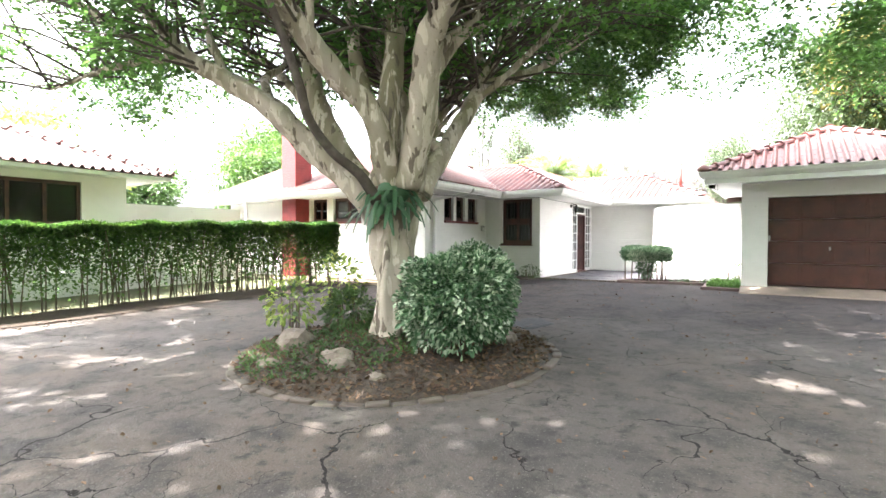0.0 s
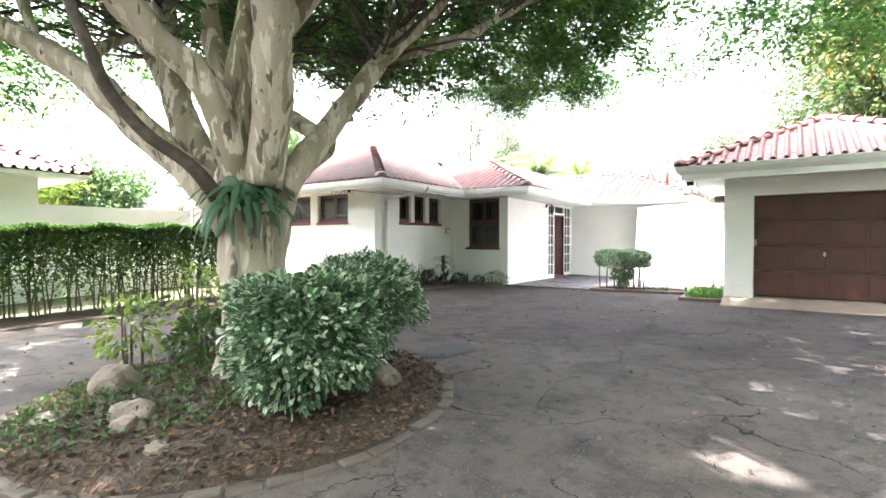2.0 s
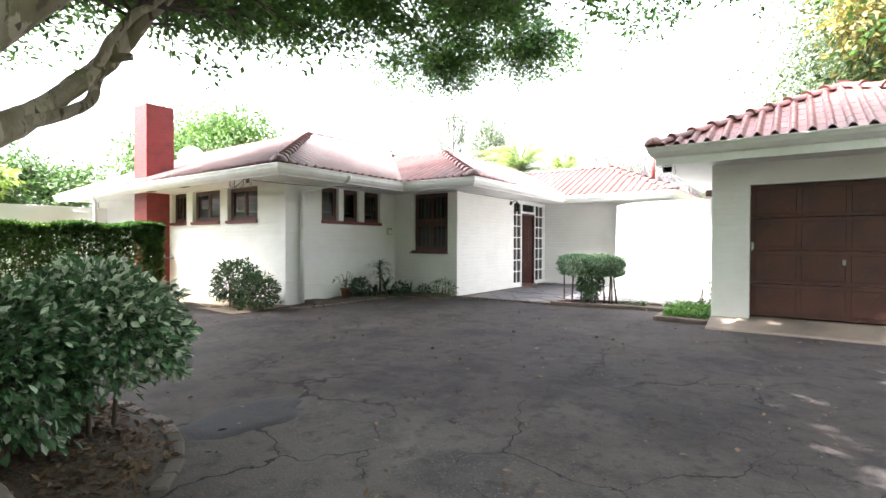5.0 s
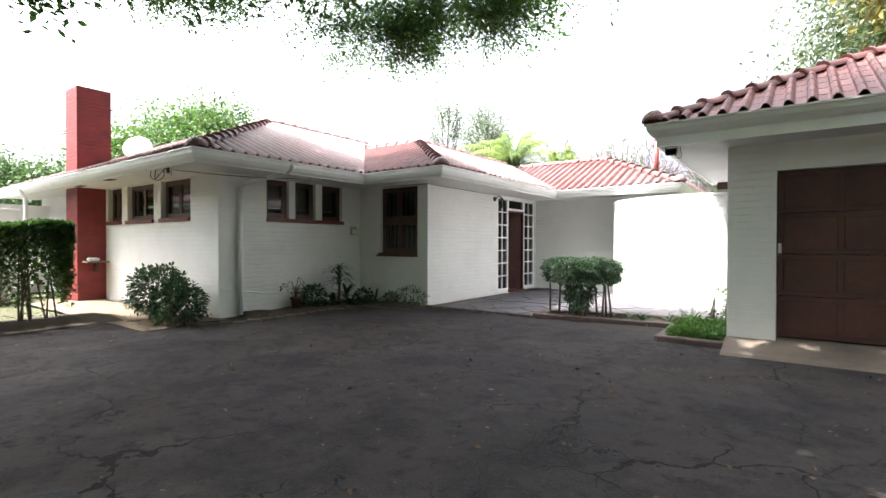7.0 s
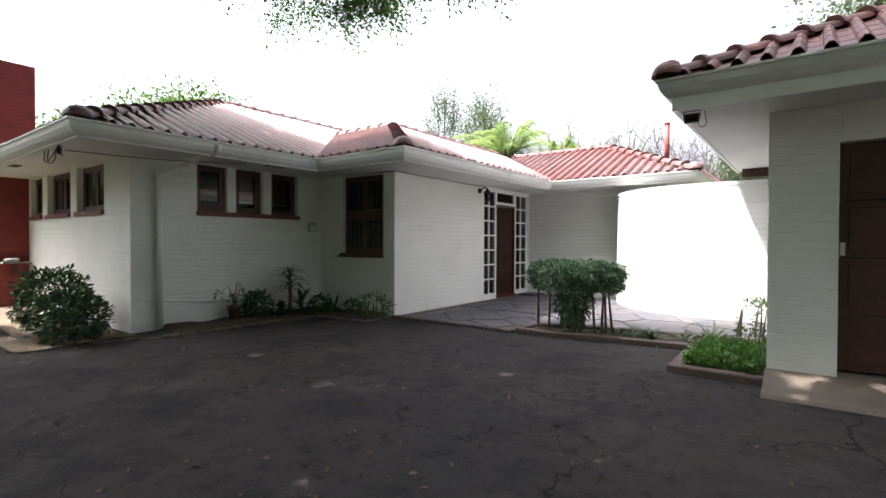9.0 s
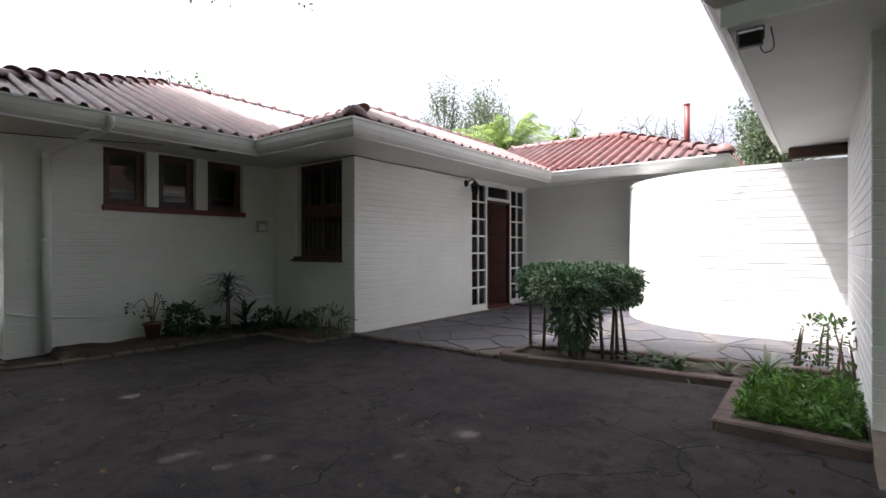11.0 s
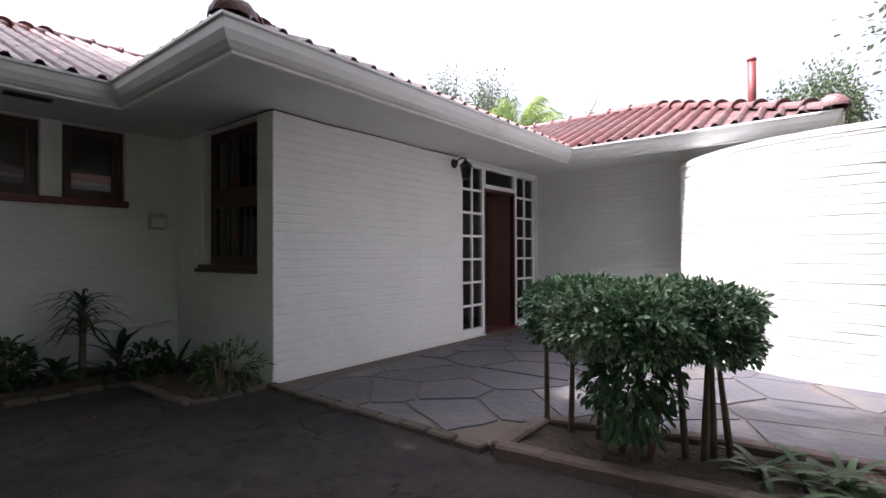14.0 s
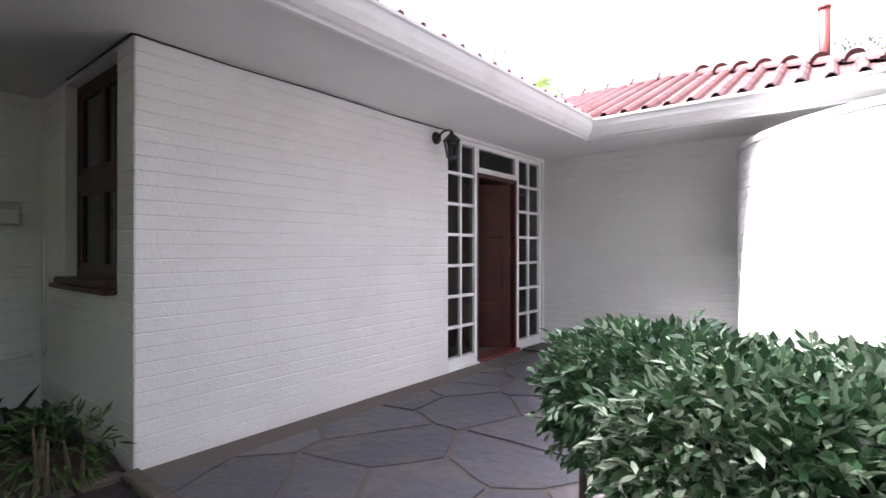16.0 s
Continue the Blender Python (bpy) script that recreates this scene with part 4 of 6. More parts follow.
def quad_leaves(name, mat, places, ways, size, seed=1, width=0.42, droop=0.3, jitter=0.6):
    """Slim four-cornered leaflets."""
    r = np.random.default_rng(seed)
    n = len(places)
    y = ways / np.maximum(np.linalg.norm(ways, axis=1, keepdims=True), 1e-6) + r.normal(0, jitter, (n, 3))
    y[:, 2] -= droop
    y /= np.linalg.norm(y, axis=1, keepdims=True)
    x = np.cross(y, np.array([0, 0, 1.0]) + r.normal(0, 0.45, (n, 3)))
    x /= np.maximum(np.linalg.norm(x, axis=1, keepdims=True), 1e-6)
    s = size * r.uniform(0.6, 1.4, (n, 1, 1))
    lo = np.array([(0, 0), (0.5 * width, 0.5), (0, 1), (-0.5 * width, 0.5)])
    v = places[:, None] + s * (lo[None, :, :1] * x[:, None] + lo[None, :, 1:] * y[:, None])
    return array_mesh(name, v.reshape(-1, 3), np.arange(4 * n).reshape(-1, 4), mat)


def sprays(clumps, per, spread, seed):
    """Leaf places strung along fine drooping sprays round each clump, with the ways that they point."""
    r = np.random.default_rng(seed)
    n = len(clumps)
    fronds = per // 12
    way = r.normal(0, 1, (n, fronds, 3)) * (1, 1, 0.45)
    way /= np.linalg.norm(way, axis=2, keepdims=True)
    u = np.linspace(0.12, 1, 12)[None, None, :, None]
    along = clumps[:, None, None] + way[:, :, None] * u * spread + np.array([0, 0, -0.35]) * spread * u**2
    off = np.cross(way, (0, 0, 1.0))[:, :, None] * np.where(np.arange(12) % 2, 1, -1)[None, None, :, None]
    p = along + off * 0.02 + r.normal(0, 0.02, along.shape)
    w = off + 0.6 * way[:, :, None] + 0 * p
    return p.reshape(-1, 3), w.reshape(-1, 3)


def opening(x, y):
    """How readily the sun comes through to the drive at x, y: more to the west of the bed and past its eastern side."""
    west = max(0.0, min(1.0, (-3.2 - x) / 1.5)) * max(0.0, min(1.0, (4.5 - y) / 1.5))
    east = max(0.0, min(1.0, (x + 1.6) / 1.4)) * max(0.0, min(1.0, (y - 3.4) / 1.0)) * max(0.0, min(1.0, (12.5 - y) / 1.5))
    return max(west, east)


def in_gap(p):
    """Small gaps in the crown, along the way of the sun."""
    x, y = p[0] + 0.365 * p[2], p[1] + 0.35 * p[2]
    n = noise.noise(Vector((x * 1.1, y * 1.7, 3))) + 0.45 * noise.noise(Vector((x * 2.7, y * 3.4, 7)))
    return n > 0.76 - 0.51 * opening(x, y)


def ragged(p):
    """Voids between the leaf masses."""
    return noise.noise(Vector(p) * 0.8) + 0.55 * noise.noise(Vector(p) * 2.1 + Vector((5, 0, 0))) > -0.06


rl = np.random.default_rng(17)
masses = list(crown_points(95, (-3.2, 4.4, 4.2), np.array([8.7, 8.3, 3.6]), canopy_floor, -0.05, 11, keep=lambda q: q[2] < canopy_floor(q) + 1.7))
for _ in range(150):
    x, y = rl.uniform(-8.8, 2.4), rl.uniform(4.5, 10.6)
    masses.append(np.array([x, y, canopy_floor((x, y, 0)) + 0.1 + rl.uniform(0, 1.0)]))
masses = np.array(masses)
clumps = (masses[:, None] + rl.normal(0, 1, (len(masses), 12, 3)) * (0.5, 0.5, 0.2)).reshape(-1, 3)
tipc = np.array([t for pair in tips for t in pair])
tipc = np.array([q for i, q in enumerate(tipc) if i % (2 if q[0] < -4.8 else 4) == 0])
clumps = np.concatenate([clumps, tipc + rng.normal(0, 0.15, tipc.shape)])
clumps = np.array([p for p in clumps if ragged(p) and not (p[1] < 7.0 and in_gap(p))])
places, ways = sprays(clumps, 84, 0.46, 5)
part("crown", quad_leaves("crown", LEAF_TREE, places, ways, 0.088, 3, 0.5, 0.2, 0.3), LEAF_TREE, great_tree)
# unseen leaf layer above the view, added to shade the drive and near roofs
ru = np.random.default_rng(29)
top = []
while len(top) < 26000:
    x, y, z = ru.uniform(-14.2, 3.4), ru.uniform(-8.0, 12.0), ru.uniform(8.8, 10.8)
    if abs((x + 5.2) / 8.6) ** 3 + abs((y - 2.0) / 9.8) ** 3 < 1.0 + 0.25 * noise.noise(Vector((x * 0.5, y * 0.5, 4))) and (x > -12.3 or y > 6.5) and not in_gap((x, y, z)):
        top.append((x, y, z))
top = np.array(top)
part("upper_crown", leaf_mesh("upper_crown", LEAF_TREE, top, rng.normal(0, 1, top.shape) * (1, 1, 0.2), 0.34, 9, 0.8, 0.1, 0.3), LEAF_TREE, great_tree)
for hang, many, wide in (((-5.15, 11.6, 5.15), 62, 0.52), ((-4.75, 11.55, 4.9), 22, 0.25), ((-3.2, 11.7, 4.9), 40, 0.3), ((-7.4, 9.4, 5.6), 36, 0.6), ((-3.9, 11.0, 5.5), 36, 0.45)):
    hp = np.array(hang)
    cl = hp + np.random.default_rng(int(hang[2] * 100)).normal(0, 1, (many, 3)) * (wide, wide, 0.2)
    pl, wy = sprays(cl, 204, 0.42, 4)
    part("spray", quad_leaves("spray", LEAF_TREE, pl, wy, 0.058, 3, 0.5, 0.25, 0.3), LEAF_TREE, great_tree)["kind"] = "stuff"
    part("limb", limb(bmesh.new(), [(-3.0 + (hang[0] + 3) * 0.5, 8.4, 5.6, 0.03), (hang[0], hang[1] - 0.9, hang[2] + 0.55, 0.018), (hang[0], hang[1], hang[2], 0.006)], sides=5), DARKBARK, great_tree)

# ---- clipped hedge ----
def hedge(x0, y0, x1, y1, thick, height, n_leaf, n_stem, seed, label):
    ob = thing("hedge", label, "hedge")
    r = np.random.default_rng(seed)
    a, b = np.array([x0, y0]), np.array([x1, y1])
    way = (b - a) / np.linalg.norm(b - a)
    out = np.array([way[1], -way[0]])
    u, v = r.uniform(0, 1, n_leaf), r.uniform(0, 1, n_leaf)
    face = r.uniform(0, 1, n_leaf)
    inner = r.uniform(0, 1, n_leaf) < 0.42
    z = np.where(face < 0.45, height - np.abs(r.normal(0, 0.05, n_leaf)), height * (0.1 + 0.9 * v ** 0.42))
    w = np.where(face < 0.45, r.uniform(-0.5, 0.5, n_leaf), np.sign(r.uniform(-1, 1, n_leaf)) * (0.5 - np.abs(r.normal(0, 0.07, n_leaf)))) * thick
    w = np.where(inner, r.uniform(-0.45, 0.45, n_leaf) * thick, w)
    ends = face > 0.92
    u = np.where(ends, np.where(u > 0.5, 1 - np.abs(r.normal(0, 0.008, n_leaf)), np.abs(r.normal(0, 0.008, n_leaf))), u)
    w = np.where(ends, r.uniform(-0.5, 0.5, n_leaf) * thick, w)
    p = a + np.outer(u, b - a) + np.outer(w, out)
    gz = np.array([ground_z(x, y) for x, y in p])
    pts = np.c_[p, gz + z + 0.03 * np.sin(u * 60)]
    ways = np.c_[np.outer(np.sign(w), out), np.where(face < 0.45, 1.0, 0.2)]
    part("foliage", leaf_mesh("foliage", LEAF_HEDGE, pts, ways, 0.08, seed, 0.7, 0.0, 0.6), LEAF_HEDGE, ob)
    bm = bmesh.new()
    for _ in range(n_stem):
        s, t = r.uniform(0, 1), r.uniform(-0.35, 0.35) * thick
        q = a + s * (b - a) + t * out
        g = ground_z(*q)
        lean = r.normal(0, 0.12, 2)
        tube(bm, [(q[0], q[1], g - 0.03), (q[0] + lean[0] * 0.5, q[1] + lean[1] * 0.5, g + height * 0.4), (q[0] + lean[0] * 1.4, q[1] + lean[1] * 1.4, g + height * 0.92)], [0.016, 0.012, 0.005], 5, caps=False)
    part("stem_thicket", bm, STEM, ob)
    return ob


hedge(-11.1, -1.5, -9.95, 8.6, 0.9, 1.62, 72000, 150, 21, "long clipped green hedge with bare stems below")


# ---- the neighbouring house and garden wall beyond the hedge ----
neighbour = thing("neighbour_house", "white single-storey house with a red tiled hip roof", "house")
for block in ((-13.75, -13.5, -12, 1.2, 0, 2.95), (-13.75, -13.5, 1.2, 4.0, 0, 1.72), (-13.75, -13.5, 1.2, 4.0, 2.76, 2.95), (-13.75, -13.5, 4.0, 4.98, 0, 2.95), (-24, -13.75, 4.75, 4.98, 0, 2.95)):
    part("wall", boxes(block), WHITE, neighbour)
nw = part("window", boxes((-13.66, -13.58, 1.2, 4.0, 1.72, 1.8), (-13.66, -13.58, 1.2, 4.0, 2.68, 2.76), *[(-13.66, -13.58, y, y + 0.07, 1.8, 2.68) for y in (1.2, 1.93, 2.6, 3.27, 3.93)]), DARKWOOD, neighbour)
part("pane", boxes((-13.63, -13.615, 1.27, 3.93, 1.8, 2.68)), GLASS, nw)
# dark panel that stands in for the shaded room behind the window
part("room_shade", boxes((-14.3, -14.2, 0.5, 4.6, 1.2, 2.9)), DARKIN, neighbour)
part("soffit", boxes((-13.5, -12.75, -12, 5.7, 2.93, 2.96), (-24, -13.5, 4.98, 5.7, 2.931, 2.96)), SOFFIT, neighbour)
nroof = part("roof", boxes((-12.78, -12.74, -12, 5.72, 2.9, 2.99), (-24, -12.74, 5.7, 5.74, 2.9, 2.99)), GLOSSW, neighbour)
slope(neighbour, (-12.7, -12.0), (-12.7, 5.75), 3.0, 0.4, 3.4, [((-12.7, 5.75), (1, 1))])
slope(neighbour, (-12.7, 5.75), (-24, 5.75), 3.0, 0.4, 3.4, [((-12.7, 5.75), (1, -1))])
caps(neighbour, (-12.7, 5.75, 3.0), (-16.1, 2.35, 4.36))
caps(neighbour, (-16.1, -12, 4.36), (-16.1, 2.35, 4.36))

solid("wall_garden", boxes((-14.0, -13.8, 5.0, 8.2, 0, 2.33), (-16.4, -13.8, 8.2, 8.4, 0, 2.33), (-16.6, -16.4, 8.2, 12.5, 0, 2.5)), WHITE, "plain white garden wall beyond the hedge", "wall", kind="structure")
gate = thing("gate_post", "white gate post beside the brick chimney", "post")
part("post", boxes((-15.4, -15.05, 8.7, 9.1, 0, 2.25), bevel=0.01), WHITE, gate)
part("post_cap", boxes((-15.45, -15.0, 8.65, 9.15, 2.25, 2.31), bevel=0.008), WHITE, gate)

# ---- chimney ----
chimney = thing("chimney", "tall red-painted brick chimney stack rising through the eaves", "chimney")
KX0, KX1, KY0, KY1, KTOP = -13.2, -12.53, 9.54, 10.2, 4.95
part("core", boxes((KX0, KX1, KY0, KY1, 0.0, KTOP)), REDBRICK, chimney)
part("shelf", boxes((KX1 + 0.001, KX1 + 0.32, 9.62, 10.05, 1.05, 1.085), bevel=0.004), CONCRETE, chimney, "grey slab shelf on the chimney's side")
part("shelf_bracket", boxes((KX1 + 0.002, KX1 + 0.25, 9.82, 9.86, 0.85, 1.049)), DARKWOOD, chimney)
for mm, a0, a1 in ((place_on((0, KY0), (1, 0), (0, -1)), KX0, KX1), (place_on((KX1, 0), (0, 1), (1, 0)), KY0, KY1)):
    bricks_on(chimney, mm, brick_rows(a0, a1, 0.1, KTOP, [(a0 - 1, a1 + 1, 2.7, 3.0)] if a0 == KX0 else [(a0 - 1, a1 + 1, 2.7, 3.2)]), REDBRICK, singles=lambda a, z: True, limit=150)
wood = thing("shelf_clutter", "small pale folded cloth lying on the chimney shelf", "clutter")
part("folded_cloth", boxes((KX1 + 0.05, KX1 + 0.22, 9.68, 9.9, 1.087, 1.16), bevel=0.03), WHITE, wood)

# ---- windows ----
def casement(parent, m, a0, a1, z0, z1, leaves=2, depth=0.09, bars=0):
    """A dark timber window in the wall frame m, its outer face depth behind the wall's."""
    def fix(bm):
        return frame_on(m, bm)
    t, y0, y1 = 0.055, -depth - 0.06, -depth
    part("window_frame", fix(boxes((a0, a1, y0, y1, z1 - t, z1), (a0, a1, y0, y1, z0, z0 + t), (a0, a0 + t, y0, y1, z0 + t, z1 - t), (a1 - t, a1, y0, y1, z0 + t, z1 - t), bevel=0.004)), DARKWOOD, parent)
    w = (a1 - a0 - 2 * t) / leaves
    for i in range(leaves):
        b0, b1, s = a0 + t + i * w, a0 + t + (i + 1) * w, 0.042
        sash = part("sash", fix(boxes((b0, b1, y0 + 0.01, y1 - 0.008, z1 - t - s, z1 - t), (b0, b1, y0 + 0.01, y1 - 0.008, z0 + t, z0 + t + s), (b0, b0 + s, y0 + 0.01, y1 - 0.008, z0 + t + s, z1 - t - s), (b1 - s, b1, y0 + 0.01, y1 - 0.008, z0 + t + s, z1 - t - s), bevel=0.003)), DARKWOOD, parent)
        part("pane", fix(boxes((b0 + s, b1 - s, y0 + 0.03, y0 + 0.036, z0 + t + s, z1 - t - s))), GLASS, sash)


def sill(parent, m, a0, a1, z, out=0.05, drop=0.07):
    part("window_sill", frame_on(m, boxes((a0 - 0.02, a1 + 0.02, 0.008, out, z - drop, z), (a0 + 0.002, a1 - 0.002, -0.1, 0.0079, z - drop + 0.02, z + 0.004), bevel=0.006)), SILLRED, parent, "oxblood-red tiled sill")


for i, (a0, a1) in enumerate(S_WIN):
    w = thing(f"window_{i + 1}", "dark timber casement window with a red sill", "window", "windows under the eaves", "structure")
    casement(w, M_S, a0, a1, SILL, WTOP)
    sill(w, M_S, a0, a1, SILL)
w = thing("window_4", "row of three dark timber windows between white piers", "window", kind="structure")
for a0, a1 in ((11.03, 11.53), (11.68, 12.18), (12.35, 12.90)):
    casement(w, M_W, a0, a1, SILL, WTOP, 1, 0.08)
for a0, a1 in ((11.53, 11.68), (12.18, 12.35)):
    part("pier", frame_on(M_W, boxes((a0, a1, -0.2, -0.002, SILL, WTOP), bevel=0.004)), WHITE, w, "white-painted pier")
sill(w, M_W, *W_WIN, SILL)
w = thing("window_5", "tall dark timber window with a deep brown sill and net curtains", "window", kind="structure")
for z0, z1 in ((T_WIN[2], 1.98), (1.98, T_WIN[3])):
    casement(w, M_N, T_WIN[0], T_WIN[1], z0, z1, 2, 0.07)
part("window_sill", frame_on(M_N, boxes((T_WIN[0] - 0.06, T_WIN[1] + 0.03, 0.008, 0.085, 1.215, 1.25), (T_WIN[0] - 0.02, T_WIN[1], -0.1, 0.065, 1.25, 1.293), bevel=0.008)), DARKWOOD, w)
for k in range(8):
    a = T_WIN[0] + 0.1 + k * 0.122
    part("burglar_bar", frame_on(M_N, tube(bmesh.new(), [(a, -0.2, 1.3), (a + 0.02, -0.2, 1.7), (a - 0.02, -0.2, 2.2), (a, -0.2, 2.66)], [0.006] * 4, 6)), GLOSSW, w)
cb = bmesh.new()
rows = [[cb.verts.new((T_WIN[0] + 0.02 + i * 0.02, N_Y + 0.3 + 0.03 * math.sin(i * 1.1) + 0.012 * math.sin(i * 2.7), z)) for i in range(51)] for z in (1.25, 1.98, 2.68)]
for p, q in zip(rows, rows[1:]):
    for k in range(50):
        cb.faces.new((p[k], p[k + 1], q[k + 1], q[k])).smooth = True
ob = solid("curtain", cb, CURTAIN, "pleated pale net curtain behind the tall window", "curtain")
mod = ob.modifiers.new("thick", "SOLIDIFY")
mod.thickness = 0.003

BLIND = material("tan_blind", (0.36, 0.3, 0.23), 0.85, vary=[(2, (0.28, 0.23, 0.18), 0.4, 0.7, 4)], bump=[(90, 0.002)])
for a0, a1 in ((11.06, 11.5), (11.71, 12.15), (12.38, 12.87)):
    blind = thing("roller_blind", "tan roller blind drawn nearly down behind a window", "blind", "blinds behind the three windows")
    part("fabric", frame_on(M_W, boxes((a0, a1, -0.29, -0.285, SILL + 0.22, WTOP - 0.02))), BLIND, blind)
    part("hem_bar", frame_on(M_W, boxes((a0, a1, -0.295, -0.28, SILL + 0.195, SILL + 0.22), bevel=0.004)), GLOSSW, blind)

# ---- front door with its side lights ----
entrance = thing("door_1", "dark red front door ajar between white glazed side lights", "door", kind="structure")
DY0, DL, DR, DY1, DTOP = 16.32, 16.9, 17.78, 18.42, 2.68
Y0, Y1 = -0.11, -0.03


def on_e(*r, bevel=0.004):
    return frame_on(M_E, boxes(*r, bevel=bevel))


for a0, a1 in ((DY0, DL), (DR, DY1)):
    light = part("side_light", on_e((a0, a0 + 0.05, Y0, Y1, FLOOR, DTOP), (a1 - 0.05, a1, Y0, Y1, FLOOR, DTOP), (a0 + 0.05, a1 - 0.05, Y0, Y1, FLOOR, FLOOR + 0.1), (a0 + 0.05, a1 - 0.05, Y0, Y1, DTOP - 0.05, DTOP)), GLOSSW, entrance, "white-painted side light of fourteen panes")
    z0, z1 = FLOOR + 0.1, DTOP - 0.05
    mid = (a0 + a1) / 2
    part("glazing_bar", on_e((mid - 0.016, mid + 0.016, Y0 + 0.02, Y1 - 0.01, z0, z1), bevel=0.003), GLOSSW, light)
    for k in range(1, 7):
        z = z0 + (z1 - z0) * k / 7
        part("glazing_bar", on_e((a0 + 0.05, a1 - 0.05, Y0 + 0.021, Y1 - 0.009, z - 0.016, z + 0.016), bevel=0.003), GLOSSW, light)
    for k in range(7):
        for b0, b1 in ((a0 + 0.05, mid - 0.016), (mid + 0.016, a1 - 0.05)):
            part("pane", on_e((b0, b1, Y0 + 0.04, Y0 + 0.045, z0 + (z1 - z0) * k / 7 + 0.016, z0 + (z1 - z0) * (k + 1) / 7 - 0.016), bevel=0), GLASS, light)
part("transom_frame", on_e((DL, DR, Y0, Y1, 2.36, 2.42), (DL, DR, Y0, Y1, DTOP - 0.05, DTOP), (DL, DL + 0.04, Y0, Y1, 2.42, DTOP - 0.05), (DR - 0.04, DR, Y0, Y1, 2.42, DTOP - 0.05)), GLOSSW, entrance)
part("transom_pane", on_e((DL + 0.04, DR - 0.04, Y0 + 0.04, Y0 + 0.045, 2.42, DTOP - 0.05), bevel=0), GLASS, entrance)
part("door_lining", on_e((DL, DL + 0.045, Y0, Y1 - 0.005, FLOOR, 2.36), (DR - 0.045, DR, Y0, Y1 - 0.005, FLOOR, 2.36), (DL + 0.045, DR - 0.045, Y0, Y1 - 0.005, 2.315, 2.36)), DOORWOOD, entrance)
part("threshold", on_e((DL, DR, -0.2, 0.02, FLOOR - 0.01, FLOOR + 0.025)), SILLRED, entrance)
leaf = bmesh.new()
LW = 0.79
box(leaf, -LW, 0, 0.0, 0.044, 0, 2.045, 0.004)
for k, (z0, z1) in enumerate(((0.12, 0.55), (0.67, 1.25), (1.37, 1.9))):
    for x0, x1 in ((-LW + 0.1, -LW / 2 - 0.04), (-LW / 2 + 0.04, -0.1)):
        box(leaf, x0, x1, 0.044, 0.056, z0, z1, 0.01)
        box(leaf, x0, x1, -0.012, 0.0, z0, z1, 0.01)
lf = part("door_leaf", leaf, DOORWOOD, entrance, "dark red panelled leaf standing ajar")
lf.matrix_local = Matrix.Translation((E_X - 0.1, DR - 0.047, FLOOR + 0.03)) @ Matrix.Rotation(radians(90 - 55), 4, "Z")
kn = part("door_handle", tube(bmesh.new(), [(-LW + 0.07, 0.045, 1.0), (-LW + 0.07, 0.085, 1.0), (-LW + 0.17, 0.09, 1.0)], [0.012] * 3, 8), METAL, lf)
mat = bmesh.new()
box(mat, E_X + 0.05, E_X + 0.5, 17.75, 18.3, FLOOR + 0.002, FLOOR + 0.02, 0.006)
solid("door_mat", mat, BLACK, "dark rubber door mat on the flagstones", "door mat")
solid("inner_step", boxes((-7.0, E_X - 0.235, 16.9, 17.7, FLOOR - 0.02, FLOOR + 0.01)), CONCRETE, "pale hall floor behind the door", "floor", kind="structure")

# ---- wall lantern ----
lantern = thing("wall_lantern", "black iron carriage lantern on a scrolled wall bracket", "lamp", at=(E_X, 16.13, 2.6))
bk = bmesh.new()
bmesh.ops.create_cone(bk, cap_ends=True, segments=12, radius1=0.065, radius2=0.05, depth=0.03, matrix=pose(0.018, 0, 0, 0, 90, 0))
part("wall_plate", bk, BLACK, lantern)
part("arm", limb(bmesh.new(), [(0.03, 0, 0, 0.012), (0.1, 0, 0.05, 0.011), (0.18, 0, 0.05, 0.01), (0.2, 0, 0.0, 0.01)], 6), BLACK, lantern)
hood = bmesh.new()
bmesh.ops.create_cone(hood, cap_ends=True, segments=6, radius1=0.095, radius2=0.025, depth=0.07, matrix=pose(0.2, 0, -0.02))
bmesh.ops.create_uvsphere(hood, u_segments=8, v_segments=6, radius=0.02, matrix=pose(0.2, 0, 0.03))
part("hood", hood, BLACK, lantern)
for k in range(6):
    a = math.pi * k / 3
    part("cage_bar", tube(bmesh.new(), [(0.2 + 0.08 * math.cos(a), 0.08 * math.sin(a), -0.055), (0.2 + 0.05 * math.cos(a), 0.05 * math.sin(a), -0.21)], [0.006, 0.006], 5), BLACK, lantern)
cage = bmesh.new()
bmesh.ops.create_cone(cage, cap_ends=True, segments=6, radius1=0.03, radius2=0.058, depth=0.025, matrix=pose(0.2, 0, -0.222))
part("base_cup", cage, BLACK, lantern)
gl = bmesh.new()
bmesh.ops.create_cone(gl, cap_ends=False, segments=6, radius1=0.046, radius2=0.074, depth=0.15, matrix=pose(0.2, 0, -0.132))
part("lantern_glass", gl, GLASS, lantern)


